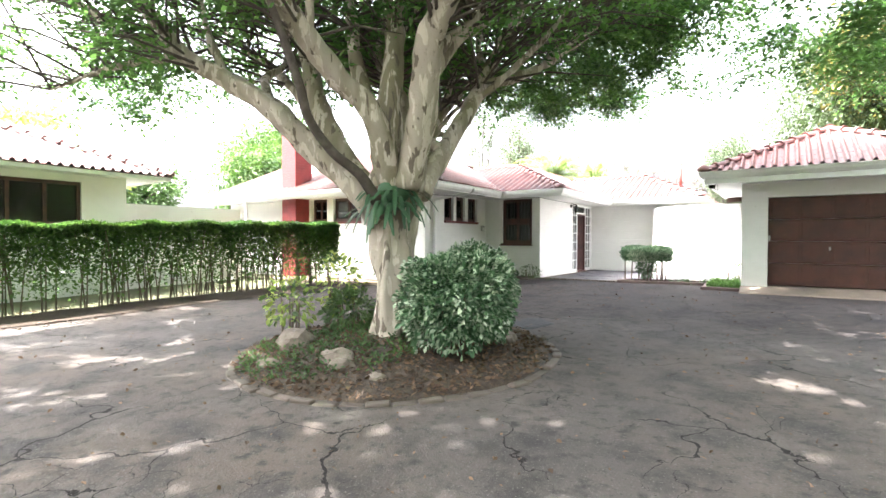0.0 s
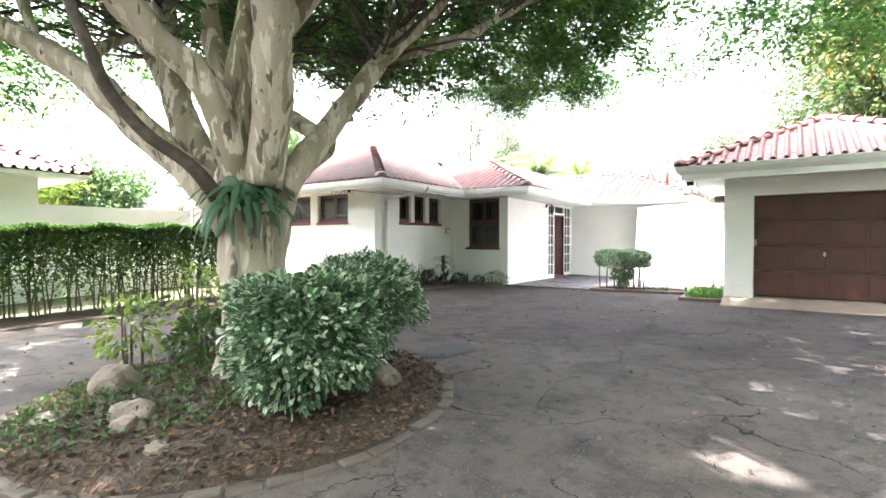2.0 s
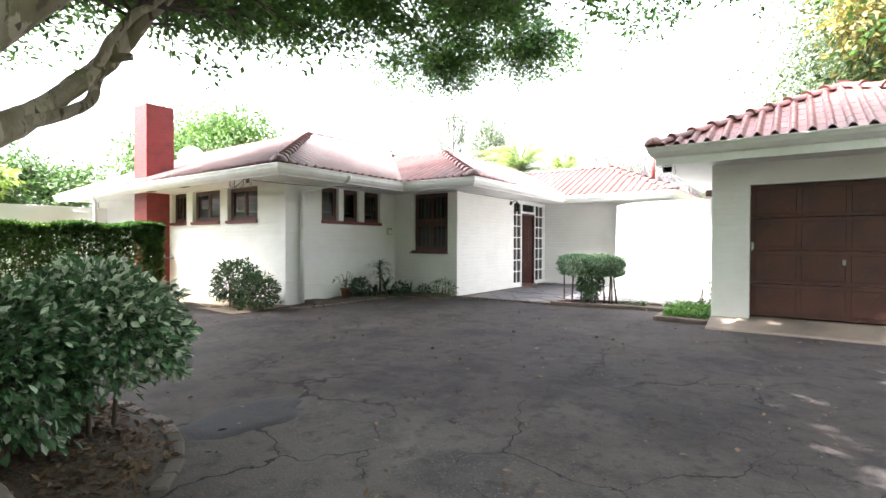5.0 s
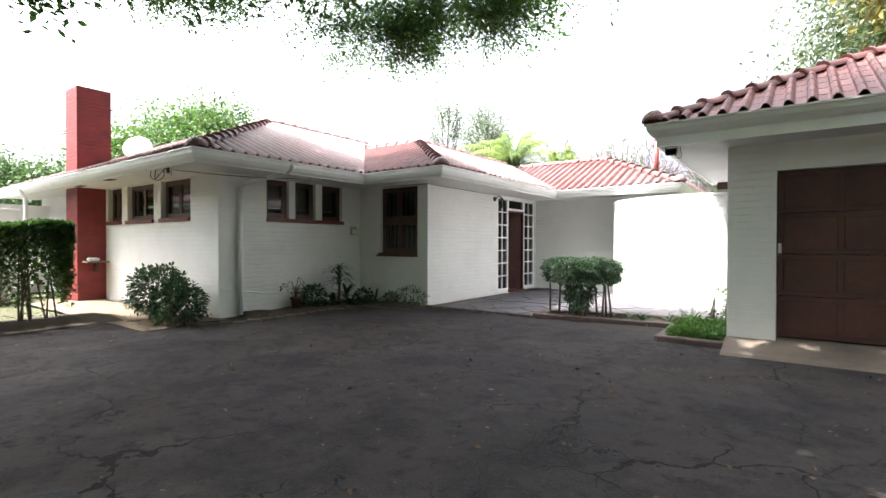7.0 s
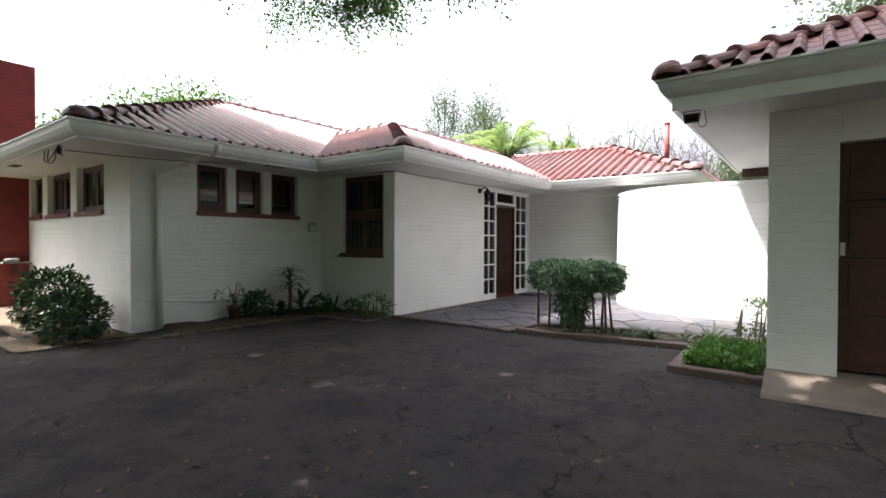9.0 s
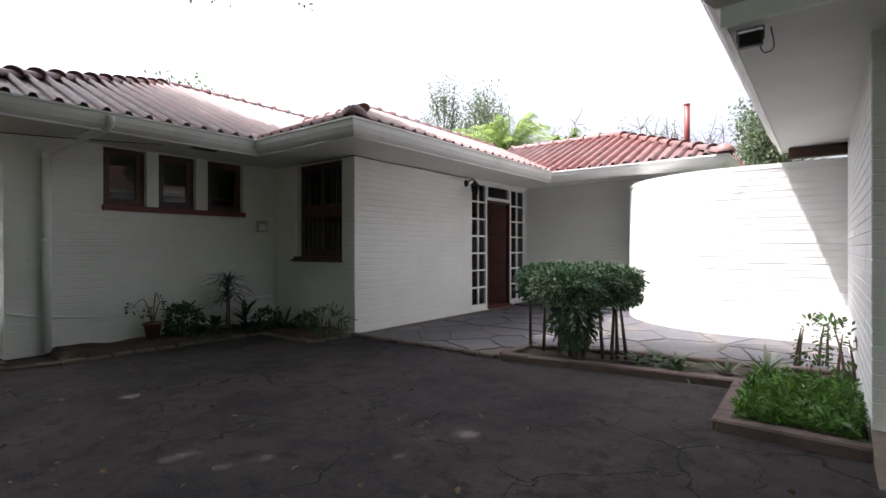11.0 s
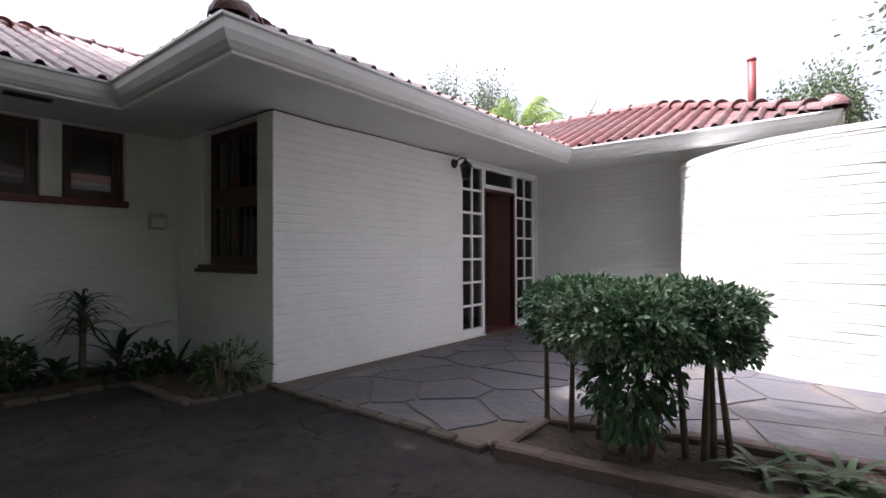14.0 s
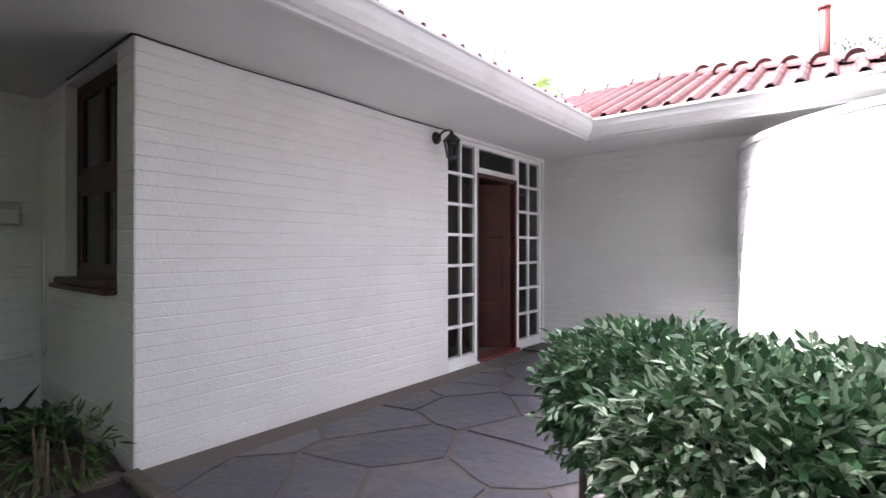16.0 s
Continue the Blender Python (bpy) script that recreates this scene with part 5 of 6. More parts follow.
def flood(name, at, turn, label):
    ob = thing(name, label, "lamp", at=at)
    ob.rotation_euler, ob.scale = (0, 0, radians(turn)), (0.7, 0.7, 0.7)
    body = boxes((-0.09, 0.09, -0.03, 0.03, -0.15, -0.03), bevel=0.008)
    part("housing", body, BLACK, ob)
    part("lens", boxes((-0.075, 0.075, -0.034, -0.031, -0.135, -0.045)), GLASS, ob)
    part("bracket", boxes((-0.1, -0.092, -0.012, 0.012, -0.1, 0.0), (0.092, 0.1, -0.012, 0.012, -0.1, 0.0), (-0.1, 0.1, -0.012, 0.012, 0.0, 0.008)), BLACK, ob)
    part("cable", limb(bmesh.new(), [(0.05, 0.03, -0.1, 0.005), (0.09, 0.05, -0.2, 0.005), (0.16, 0.06, -0.17, 0.005), (0.14, 0.05, 0.0, 0.005)], 5), BLACK, ob)
    return ob


flood("flood_light", (-0.98, 12.17, 2.695), 0, "small black flood light with a cable loop under the soffit")
flood("flood_light", (-7.84, 9.3, 2.71), -20, "small black flood light hung under the house soffit")

loop = thing("cable_loop", "black cable loops hanging from the soffit by the flood light", "cable")
for k, (dx, dz) in enumerate(((0.0, 0.0), (0.16, -0.03))):
    part("wire", limb(bmesh.new(), [(-8.42 + dx, 9.3, 2.71, 0.007), (-8.45 + dx, 9.3, 2.6 + dz, 0.007), (-8.3 + dx, 9.29, 2.54 + dz, 0.007), (-8.14 + dx, 9.3, 2.6 + dz, 0.007), (-7.98, 9.3, 2.67, 0.007), (-7.86, 9.3, 2.69, 0.007)], 6), BLACK, loop)

# ---- cables, downpipes, meter box, vents ----
solid("cable_run", tube(bmesh.new(), [(-7.0, N_Y - 0.02, 2.706), (-5.8, N_Y - 0.02, 2.706), (E_X + 0.02, N_Y, 2.706), (E_X + 0.016, 14.0, 2.695), (E_X + 0.016, 14.7, 2.702), (E_X + 0.016, 15.5, 2.694), (E_X + 0.02, 16.15, 2.7), (E_X + 0.05, 16.3, 2.7)], [0.006] * 8, 5), BLACK, "thin black cable pinned along the top of the wall", "cable")
solid("overhead_cable", tube(bmesh.new(), smoothed([(-7.8, 9.35, 2.66), (-7.2, 10.2, 2.6), (-6.9, 11.4, 2.66)], 4), [0.006] * 9, 5), BLACK, "thin black cable strung below the soffit", "cable")
pipe = thing("downpipe", "white rain downpipe with a swan neck", "downpipe")
part("pipe", tube(bmesh.new(), [(-7.67, 10.45, 0.22), (-7.67, 10.45, 2.45)], [0.042, 0.042], 12), GLOSSW, pipe, smooth=True)
part("swan_neck", tube(bmesh.new(), smoothed([(-7.67, 10.45, 2.4), (-7.67, 10.45, 2.5), (-7.5, 10.5, 2.56), (-6.75, 10.7, 2.68), (-6.57, 10.72, 2.74), (-6.56, 10.72, 2.8)], 4), [0.042] * 21, 12), GLOSSW, pipe, smooth=True)
part("pipe_clip", boxes((-7.745, -7.62, 10.4, 10.5, 1.5, 1.53)), GLOSSW, pipe)
pipe2 = thing("downpipe", "white rain downpipe at the porch end", "downpipe")
part("pipe", tube(bmesh.new(), smoothed([(-14.6, 9.15, 0.1), (-14.6, 9.15, 2.3), (-14.6, 9.1, 2.6), (-14.6, 9.0, 2.78)], 4), [0.045] * 13, 10), GLOSSW, pipe2, smooth=True)
solid("conduit", tube(bmesh.new(), smoothed([(-7.735, 10.1, 0.7), (-7.735, 10.5, 0.62), (-7.735, 11.5, 0.55), (-7.735, 13.38, 0.65)], 4), [0.014] * 13, 6), GLOSSW, "white conduit clipped low along the wall", "conduit")
solid("conduit_riser", tube(bmesh.new(), [(-7.6, N_Y - 0.015, 0.65), (-7.6, N_Y - 0.015, 1.62)], [0.012] * 2, 6), GLOSSW, "thin white conduit rising in the corner", "conduit")
meter = thing("bell_box", "small grey weathered outdoor switch box", "switch box")
part("case", boxes((-7.748, -7.69, 13.12, 13.3, 1.68, 1.86), bevel=0.012), METAL, meter)
part("cover", boxes((-7.69, -7.683, 13.14, 13.28, 1.7, 1.8), bevel=0.003), GLOSSW, meter)
for x, y, rot in ((-7.05, 11.95, 90), (-10.5, 9.44, 0), (-12.2, 9.5, 0)):
    v = thing("soffit_vent", "small slatted vent in the soffit", "vent", "soffit vents", at=(x, y, SOFF - 0.006))
    v.rotation_euler = (0, 0, radians(rot))
    part("frame", boxes((-0.16, 0.16, -0.06, -0.045, -0.004, 0.004), (-0.16, 0.16, 0.045, 0.06, -0.004, 0.004), (-0.16, -0.145, -0.045, 0.045, -0.004, 0.004), (0.145, 0.16, -0.045, 0.045, -0.004, 0.004)), BLACK, v)
    for k in range(5):
        part("slat", boxes((-0.145, 0.145, -0.042 + k * 0.018, -0.034 + k * 0.018, -0.003, 0.003)), BLACK, v)

# ---- garage door and apron ----
gdoor = thing("garage_door", "brown timber sectional garage door with raised panels", "garage door")
SEC = 4
hh = (GD[3] - GD[2] - 0.02) / SEC
for k in range(SEC):
    z0 = GD[2] + 0.012 + k * hh
    sec = part("section", frame_on(M_G, boxes((GD[0] + 0.006, GD[1] - 0.006, -0.14, -0.1, z0 + 0.003, z0 + hh - 0.003), bevel=0.004)), GARWOOD, gdoor)
    for j in range(4):
        a0 = GD[0] + 0.07 + j * (GD[1] - GD[0] - 0.08) / 4
        a1 = a0 + (GD[1] - GD[0] - 0.08) / 4 - 0.06
        bm = frame_on(M_G, boxes((a0, a1, -0.1, -0.093, z0 + 0.06, z0 + hh - 0.06), bevel=0.006))
        part("panel", bm, GARWOOD, sec)
part("lock", frame_on(M_G, boxes((1.21, 1.25, -0.1, -0.07, 1.17, 1.25), bevel=0.006)), METAL, gdoor, "small steel lock handle")
part("side_bolt", frame_on(M_G, boxes((GD[0] + 0.01, GD[0] + 0.05, -0.1, -0.07, 1.38, 1.5), bevel=0.006)), METAL, gdoor)
ap = bmesh.new()
prof = [(12.05, 0.19), (12.1, 0.225), (12.66, 0.33), (12.8, 0.355)]
rows = [[ap.verts.new((x, y, z)) for y, z in prof] for x in (-0.42, 0.4, 1.2, 2.0, 3.2)]
for p, q in zip(rows, rows[1:]):
    for k in range(3):
        ap.faces.new((p[k], q[k], q[k + 1], p[k + 1]))
ext = bmesh.ops.extrude_face_region(ap, geom=list(ap.faces))
bmesh.ops.translate(ap, verts=[e for e in ext["geom"] if isinstance(e, bmesh.types.BMVert)], vec=(0, 0, -0.15))
bmesh.ops.recalc_face_normals(ap, faces=ap.faces)
solid("apron", ap, CONCRETE, "worn concrete ramp before the garage door", "ramp", kind="structure")

# ---- flue pipe on the far roof ----
flue = thing("flue_pipe", "red-painted metal flue pipe on the roof", "flue")
part("pipe", tube(bmesh.new(), [(-2.8, 19.5, 3.2), (-2.8, 19.5, 4.27)], [0.055, 0.055], 12), FLUE, flue, smooth=True)
part("cowl", tube(bmesh.new(), [(-2.8, 19.5, 4.25), (-2.8, 19.5, 4.29)], [0.062, 0.062], 12), FLUE, flue)

# ---- planting helpers ----
def shell_points(n, centre, radii, seed, low=-1.0, boxy=2.0, depth=0.22):
    """Places near the outside of a rounded block, uneven, with their outward ways."""
    r = np.random.default_rng(seed)
    d = r.normal(0, 1, (n * 2, 3))
    d /= (np.abs(d) ** boxy).sum(1, keepdims=True) ** (1 / boxy)
    d = d[d[:, 2] > low][:n]
    bump = np.array([1 + 0.28 * noise.noise(Vector(q) * 2.3 + Vector((seed, 0, 0))) for q in d])
    k = (1 - np.abs(r.normal(0, depth, len(d)))).clip(0.25, 1.05) * bump
    return np.array(centre) + d * np.array(radii) * k[:, None], d


def stem_set(ob, rows, mat=STEM):
    for pts in rows:
        part("stem", limb(bmesh.new(), pts, sides=6, n=3), mat, ob)


def shrub(name, centre, radii, label, leaf, n, size, seed, boxy=2.4, low=-0.8, second=None, share=0.3, stems=7, width=0.6, droop=0.25):
    ob = thing(name, label, "shrub")
    p, w = shell_points(n, centre, radii, seed, low, boxy)
    cut = int(len(p) * (share if second else 0))
    part("foliage", leaf_mesh("foliage", leaf, p[cut:], w[cut:], size, seed, width, droop, 0.55), leaf, ob)
    if cut:
        part("pale_foliage", leaf_mesh("pale_foliage", second, p[:cut], w[:cut], size * 1.05, seed + 1, width, droop, 0.55), second, ob, "cream-edged leaves")
    r = random.Random(seed)
    base = ground_z(centre[0], centre[1])
    rows = []
    for _ in range(stems):
        a, f = r.uniform(0, 6.28), r.uniform(0.1, 0.75)
        top = (centre[0] + radii[0] * f * math.cos(a), centre[1] + radii[1] * f * math.sin(a), centre[2] + radii[2] * r.uniform(0.1, 0.6))
        foot = (centre[0] + 0.12 * math.cos(a), centre[1] + 0.12 * math.sin(a), base)
        rows.append([(*foot, 0.016), ((foot[0] * 2 + top[0]) / 3, (foot[1] * 2 + top[1]) / 3, (foot[2] + top[2]) / 2, 0.012), (*top, 0.005)])
    stem_set(ob, rows)
    return ob


def strap_plant(name, at, label, category, n, length, wide, rise, seed, mat, droop=1.0, trunk=0.0):
    """A rosette of strap leaves on a short stem."""
    ob = thing(name, label, category)
    r = random.Random(seed)
    top = Vector(at) + Vector((0, 0, trunk))
    if trunk:
        part("stem", limb(bmesh.new(), [(*at, 0.03), (at[0] + 0.02, at[1], at[2] + trunk * 0.5, 0.026), (*top, 0.022)], 7), STEM, ob)
    for k in range(n):
        a = 2.4 * k + r.uniform(-0.3, 0.3)
        up = rise * r.uniform(0.3, 1.2)
        l = length * r.uniform(0.7, 1.1)
        bm, d, side = bmesh.new(), Vector((math.cos(a), math.sin(a), 0)), Vector((-math.sin(a), math.cos(a), 0))
        prev = None
        for i in range(6):
            u = i / 5
            c = top - Vector((0, 0, trunk * 0.55 * (k % 5) / 5)) + d * l * u * math.cos(up * (1 - 0.3 * u)) + Vector((0, 0, l * (math.sin(up) * u - droop * 0.55 * u * u)))
            w = wide * (0.6 + 0.9 * u) * (1 - u) ** 0.6 + 0.002
            q = [bm.verts.new(c - side * w), bm.verts.new(c + Vector((0, 0, -0.25 * w))), bm.verts.new(c + side * w)]
            if prev:
                bm.faces.new((prev[0], prev[1], q[1], q[0])).smooth = True
                bm.faces.new((prev[1], prev[2], q[2], q[1])).smooth = True
            prev = q
        part("leaf", bm, mat, ob)
    return ob


# ---- bed round the great tree ----
RC, RR = (-3.42, 3.75), 1.83


def bed_z(x, y):
    d = math.hypot(x - RC[0], y - RC[1]) / RR
    return ground_z(x, y) + 0.02 + 0.2 * max(0.0, 1 - d) ** 0.8 + 0.03 * noise.noise(Vector((x * 2, y * 2, 0)))


mound = bmesh.new()
rings = []
for i in range(1, 13):
    r = RR * i / 12
    rings.append([mound.verts.new((RC[0] + r * math.cos(a), RC[1] + r * math.sin(a), bed_z(RC[0] + r * math.cos(a), RC[1] + r * math.sin(a)) - (0.06 if i == 12 else 0))) for a in [2 * math.pi * k / 48 for k in range(48)]])
mid = mound.verts.new((*RC, bed_z(*RC)))
for k in range(48):
    mound.faces.new((mid, rings[0][k], rings[0][(k + 1) % 48])).smooth = True
for p, q in zip(rings, rings[1:]):
    for k in range(48):
        mound.faces.new((p[k], q[k], q[(k + 1) % 48], p[(k + 1) % 48])).smooth = True
tree_bed = solid("tree_bed", mound, SOIL, "round bed of dark soil and leaf litter under the tree", "flower bed", kind="structure")
kb = bmesh.new()
box(kb, -0.105, 0.105, -0.05, 0.05, -0.06, 0.045, 0.012)
kerb_me = mesh_of("kerb_brick", kb, KERB)
ring_kerb = thing("ring_kerb", "ring of worn mossy bricks edging the tree bed", "kerb", kind="structure")
rk = random.Random(4)
for k in range(52):
    a = 2 * math.pi * k / 52
    r = RR + 0.02 + rk.uniform(-0.015, 0.015)
    x, y = RC[0] + r * math.cos(a), RC[1] + r * math.sin(a)
    ob = part("brick", kerb_me, KERB, ring_kerb)
    ob.matrix_local = pose(x, y, ground_z(x, y) - 0.022 + rk.uniform(-0.022, 0.01), rk.uniform(-4, 4), rk.uniform(-4, 4), math.degrees(a) + 90 + rk.uniform(-4, 4))


def rock(at, size, seed, label):
    bm = bmesh.new()
    bmesh.ops.create_icosphere(bm, subdivisions=3, radius=1)
    for v in bm.verts:
        c = v.co.copy()
        v.co = Vector([c[i] * size[i] for i in range(3)]) * (1 + 0.32 * noise.noise(c * 1.3 + Vector((seed, 0, 0))) + 0.1 * noise.noise(c * 4 + Vector((0, seed, 0)))) + Vector(at)
    return solid("rock", bm, ROCK, label, "rock", "rocks in the tree bed")


rock((-3.4, 2.74, 0.1), (0.26, 0.17, 0.15), 3, "pale angular rock in the soil bed")
rock((-3.22, 2.62, 0.1), (0.14, 0.12, 0.1), 5, "small pale rock leaning on a larger one")
rock((-4.4, 3.0, 0.15), (0.25, 0.2, 0.16), 8, "brown lumpy rock in the soil bed")
rock((-4.05, 2.4, 0.06), (0.16, 0.11, 0.07), 11, "low brown rock sunk in the soil")
rock((-2.42, 4.36, 0.2), (0.27, 0.19, 0.17), 14, "smooth grey boulder at the bed's edge")
rock((-2.72, 2.6, 0.08), (0.12, 0.09, 0.06), 17, "small dark rock sunk in the soil")

shrub("variegated_shrub", (-2.5, 3.62, 0.7), (0.58, 0.56, 0.53), "dense clipped shrub with grey-green cream-edged leaves", LEAF_SHRUB, 9600, 0.062, 31, second=LEAF_VAR, share=0.34, width=0.62)
shrub("variegated_shrub", (-3.0, 4.55, 0.74), (0.5, 0.48, 0.5), "dense dark green shrub beside the tree trunk", LEAF_SHRUB, 5400, 0.062, 32, second=LEAF_VAR, share=0.25, width=0.62)
shrub("variegated_shrub", (-3.2, 5.15, 0.8), (0.56, 0.52, 0.48), "clipped shrub with cream-edged leaves on bare stems", LEAF_SHRUB, 8200, 0.062, 33, low=-0.55, second=LEAF_VAR, share=0.34, width=0.62)
shrub("lime_shrub", (-4.95, 3.36, 0.55), (0.3, 0.3, 0.36), "small lime-green shrub in the tree bed", LEAF_LIME, 300, 0.09, 34, second=LEAF_FERN, share=0.2, stems=5)
shrub("lime_shrub", (-4.65, 3.95, 0.75), (0.26, 0.28, 0.42), "lanky lime-green shrub in the tree bed", LEAF_LIME, 260, 0.09, 35, second=LEAF_FERN, share=0.2, stems=6)
shrub("green_shrub", (-4.28, 3.8, 0.45), (0.3, 0.3, 0.27), "small dark green shrub by the trunk", LEAF_FERN, 700, 0.08, 36, stems=5)
shrub("green_shrub", (-8.3, 9.35, 0.68), (0.46, 0.42, 0.44), "dark green loose shrub by the house corner", LEAF_FERN, 2600, 0.062, 37, second=LEAF_DARK, share=0.6, stems=6)
shrub("green_shrub", (-7.72, 9.4, 0.5), (0.44, 0.38, 0.36), "low dark green shrub by the house corner", LEAF_FERN, 2100, 0.062, 38, second=LEAF_DARK, share=0.6, stems=5)

LEAF_STAG = leafy("staghorn_leaf", (0.055, 0.13, 0.06), (0.035, 0.09, 0.045), rough=0.45, through=0.2)
# staghorn fern on the trunk
stag = thing("staghorn_fern", "staghorn fern with strap fronds growing on the trunk", "fern")
rs = random.Random(9)
for k in range(40):
    a = -0.95 + rs.gauss(0, 0.75)
    d = Vector((math.cos(a), math.sin(a), 0))
    root = Vector((-3.62, 3.86, 1.8)) + d * 0.27 + Vector((0, 0, rs.uniform(-0.1, 0.16)))
    l, out = rs.uniform(0.32, 0.6), rs.uniform(0.3, 0.85)
    bm, side, prev = bmesh.new(), Vector((-d.y, d.x, 0)), None
    lean = rs.gauss(0, 0.25)
    for i in range(7):
        u = i / 6
        c = root + d * l * out * u + side * lean * u * u * l + Vector((0, 0, 0.2 * u - l * 1.0 * u * u * (1.25 - out * 0.6)))
        w = 0.03 * (0.4 + 1.4 * u) * (1.02 - u) ** 0.5 + 0.004
        q = [bm.verts.new(c - side * w), bm.verts.new(c + d * 0.01), bm.verts.new(c + side * w)]
        if prev:
            bm.faces.new((prev[0], prev[1], q[1], q[0])).smooth = True
            bm.faces.new((prev[1], prev[2], q[2], q[1])).smooth = True
        prev = q
    part("frond", bm, LEAF_STAG, stag)
for k in range(4):
    a = -0.95 + 0.38 * (k - 1.5)
    d = Vector((math.cos(a), math.sin(a), 0))
    sh = bmesh.new()
    bmesh.ops.create_uvsphere(sh, u_segments=12, v_segments=8, radius=1, matrix=Matrix.LocRotScale(Vector((-3.62, 3.86, 1.9 + 0.05 * (k % 2))) + d * 0.28, Euler((0, 0, a)), (0.03, 0.1, 0.12)))
    part("shield_frond", sh, LEAF_STAG if k else TERRACOTTA, stag, "rounded shield frond", smooth=True)

# ---- bed along the house ----
bed = bmesh.new()
for x0, x1, y0, y1 in ((-7.75, -7.0, 10.4, 13.44), (-7.0, -5.9, 12.75, 13.44)):
    n1, n2 = 10, 24
    grid = [[bed.verts.new((x0 + (x1 - x0) * i / n1, y0 + (y1 - y0) * j / n2, 0.235 + (0.05 * noise.noise(Vector((i * 0.7, j * 0.5, x0))) + 0.02 if 0 < i < n1 and 0 < j < n2 else -0.075))) for j in range(n2 + 1)] for i in range(n1 + 1)]
    for p, q in zip(grid, grid[1:]):
        for k in range(n2):
            bed.faces.new((p[k], q[k], q[k + 1], p[k + 1])).smooth = True
solid("house_bed", bed, SOIL, "narrow bed of dark soil along the house wall", "flower bed", kind="structure")
edge = thing("bed_edging", "low dark brick edging of the house bed", "kerb", kind="structure")
line = [(-8.6, 9.0), (-7.35, 9.6), (-6.98, 10.4), (-6.95, 12.7), (-5.85, 12.72), (-5.85, 13.4)]
for (xa, ya), (xb, yb) in zip(line, line[1:]):
    n = max(1, round(math.hypot(xb - xa, yb - ya) / 0.23))
    for k in range(n):
        u = (k + 0.5) / n
        ob = part("brick", kerb_me, KERB, edge)
        x, y = xa + (xb - xa) * u, ya + (yb - ya) * u
        ob.matrix_local = pose(x, y, ground_z(x, y) - 0.015 + rk.uniform(-0.015, 0.01), rk.uniform(-4, 4), 0, math.degrees(math.atan2(yb - ya, xb - xa)) + rk.uniform(-4, 4))
strap_plant("dracaena", (-7.3, 12.4, 0.25), "dark spiky dracaena on a thin stem by the wall", "plant", 80, 0.46, 0.014, 1.15, 3, LEAF_DARK, 1.25, 0.7)
strap_plant("cordyline", (-7.45, 12.75, 0.25), "small broad-leaved plant in the house bed", "plant", 9, 0.4, 0.05, 1.2, 5, LEAF_DARK, 0.6, 0.15)
strap_plant("clivia", (-7.3, 12.05, 0.25), "low dark strap-leaved clump in the house bed", "plant", 16, 0.4, 0.022, 1.0, 6, LEAF_DARK, 0.9)
strap_plant("clivia", (-7.2, 12.62, 0.25), "low dark strap-leaved clump in the house bed", "plant", 18, 0.42, 0.03, 1.0, 16, LEAF_DARK, 0.9)
strap_plant("cordyline", (-7.25, 12.2, 0.25), "small broad-leaved plant in the house bed", "plant", 10, 0.36, 0.055, 1.1, 15, LEAF_DARK, 0.8, 0.1)
shrub("ground_plant", (-7.1, 12.9, 0.36), (0.2, 0.18, 0.16), "low dark bushy plant in the house bed", LEAF_DARK, 260, 0.075, 45, stems=4)
strap_plant("spear_plant", (-6.9, 13.05, 0.25), "few upright dark leaves in the house bed", "plant", 5, 0.45, 0.03, 1.4, 7, LEAF_DARK, 0.2)
shrub("house_fern", (-5.98, 13.12, 0.42), (0.28, 0.24, 0.2), "small green fern at the wall corner", LEAF_FERN, 200, 0.1, 41, stems=6, width=0.22)
shrub("ground_plant", (-6.6, 13.2, 0.33), (0.15, 0.13, 0.12), "tiny dark plant in the house bed", LEAF_DARK, 160, 0.07, 42, stems=3)
shrub("ground_plant", (-7.4, 11.85, 0.42), (0.22, 0.22, 0.22), "low dark bushy plant in the house bed", LEAF_DARK, 420, 0.08, 43, stems=4)
pot = thing("flower_pot", "terracotta pot with a straggly plant", "plant pot", at=(-7.5, 11.5, 0.26))
pb = bmesh.new()
prof = [(0.0, 0.0), (0.075, 0.0), (0.1, 0.17), (0.115, 0.17), (0.115, 0.2), (0.095, 0.2), (0.09, 0.16), (0.0, 0.155)]
rings = [[pb.verts.new((r * math.cos(a), r * math.sin(a), z)) for a in [2 * math.pi * k / 16 for k in range(16)]] for r, z in prof[1:-1]]
for p, q in zip(rings, rings[1:]):
    for k in range(16):
        pb.faces.new((p[k], p[(k + 1) % 16], q[(k + 1) % 16], q[k])).smooth = True
pb.faces.new(rings[0][::-1])
pb.faces.new(rings[-1])
part("pot", pb, TERRACOTTA, pot)
for k, (dx, dy, h) in enumerate(((0.0, -0.25, 0.35), (0.05, 0.2, 0.3), (0.1, 0.05, 0.42), (0.12, -0.12, 0.25))):
    st = part("stem", limb(bmesh.new(), [(0, 0, 0.15, 0.008), (dx * 0.4, dy * 0.4, 0.15 + h, 0.007), (dx, dy, 0.12 + h * 0.8, 0.004)], 5), STEM, pot)
    lp = np.array([(dx, dy, 0.12 + h * 0.8)] * 14) + np.random.default_rng(k).normal(0, 0.035, (14, 3))
    part("leaves", leaf_mesh("leaves", LEAF_DARK, lp, lp - lp.mean(0), 0.06, k), LEAF_DARK, st)

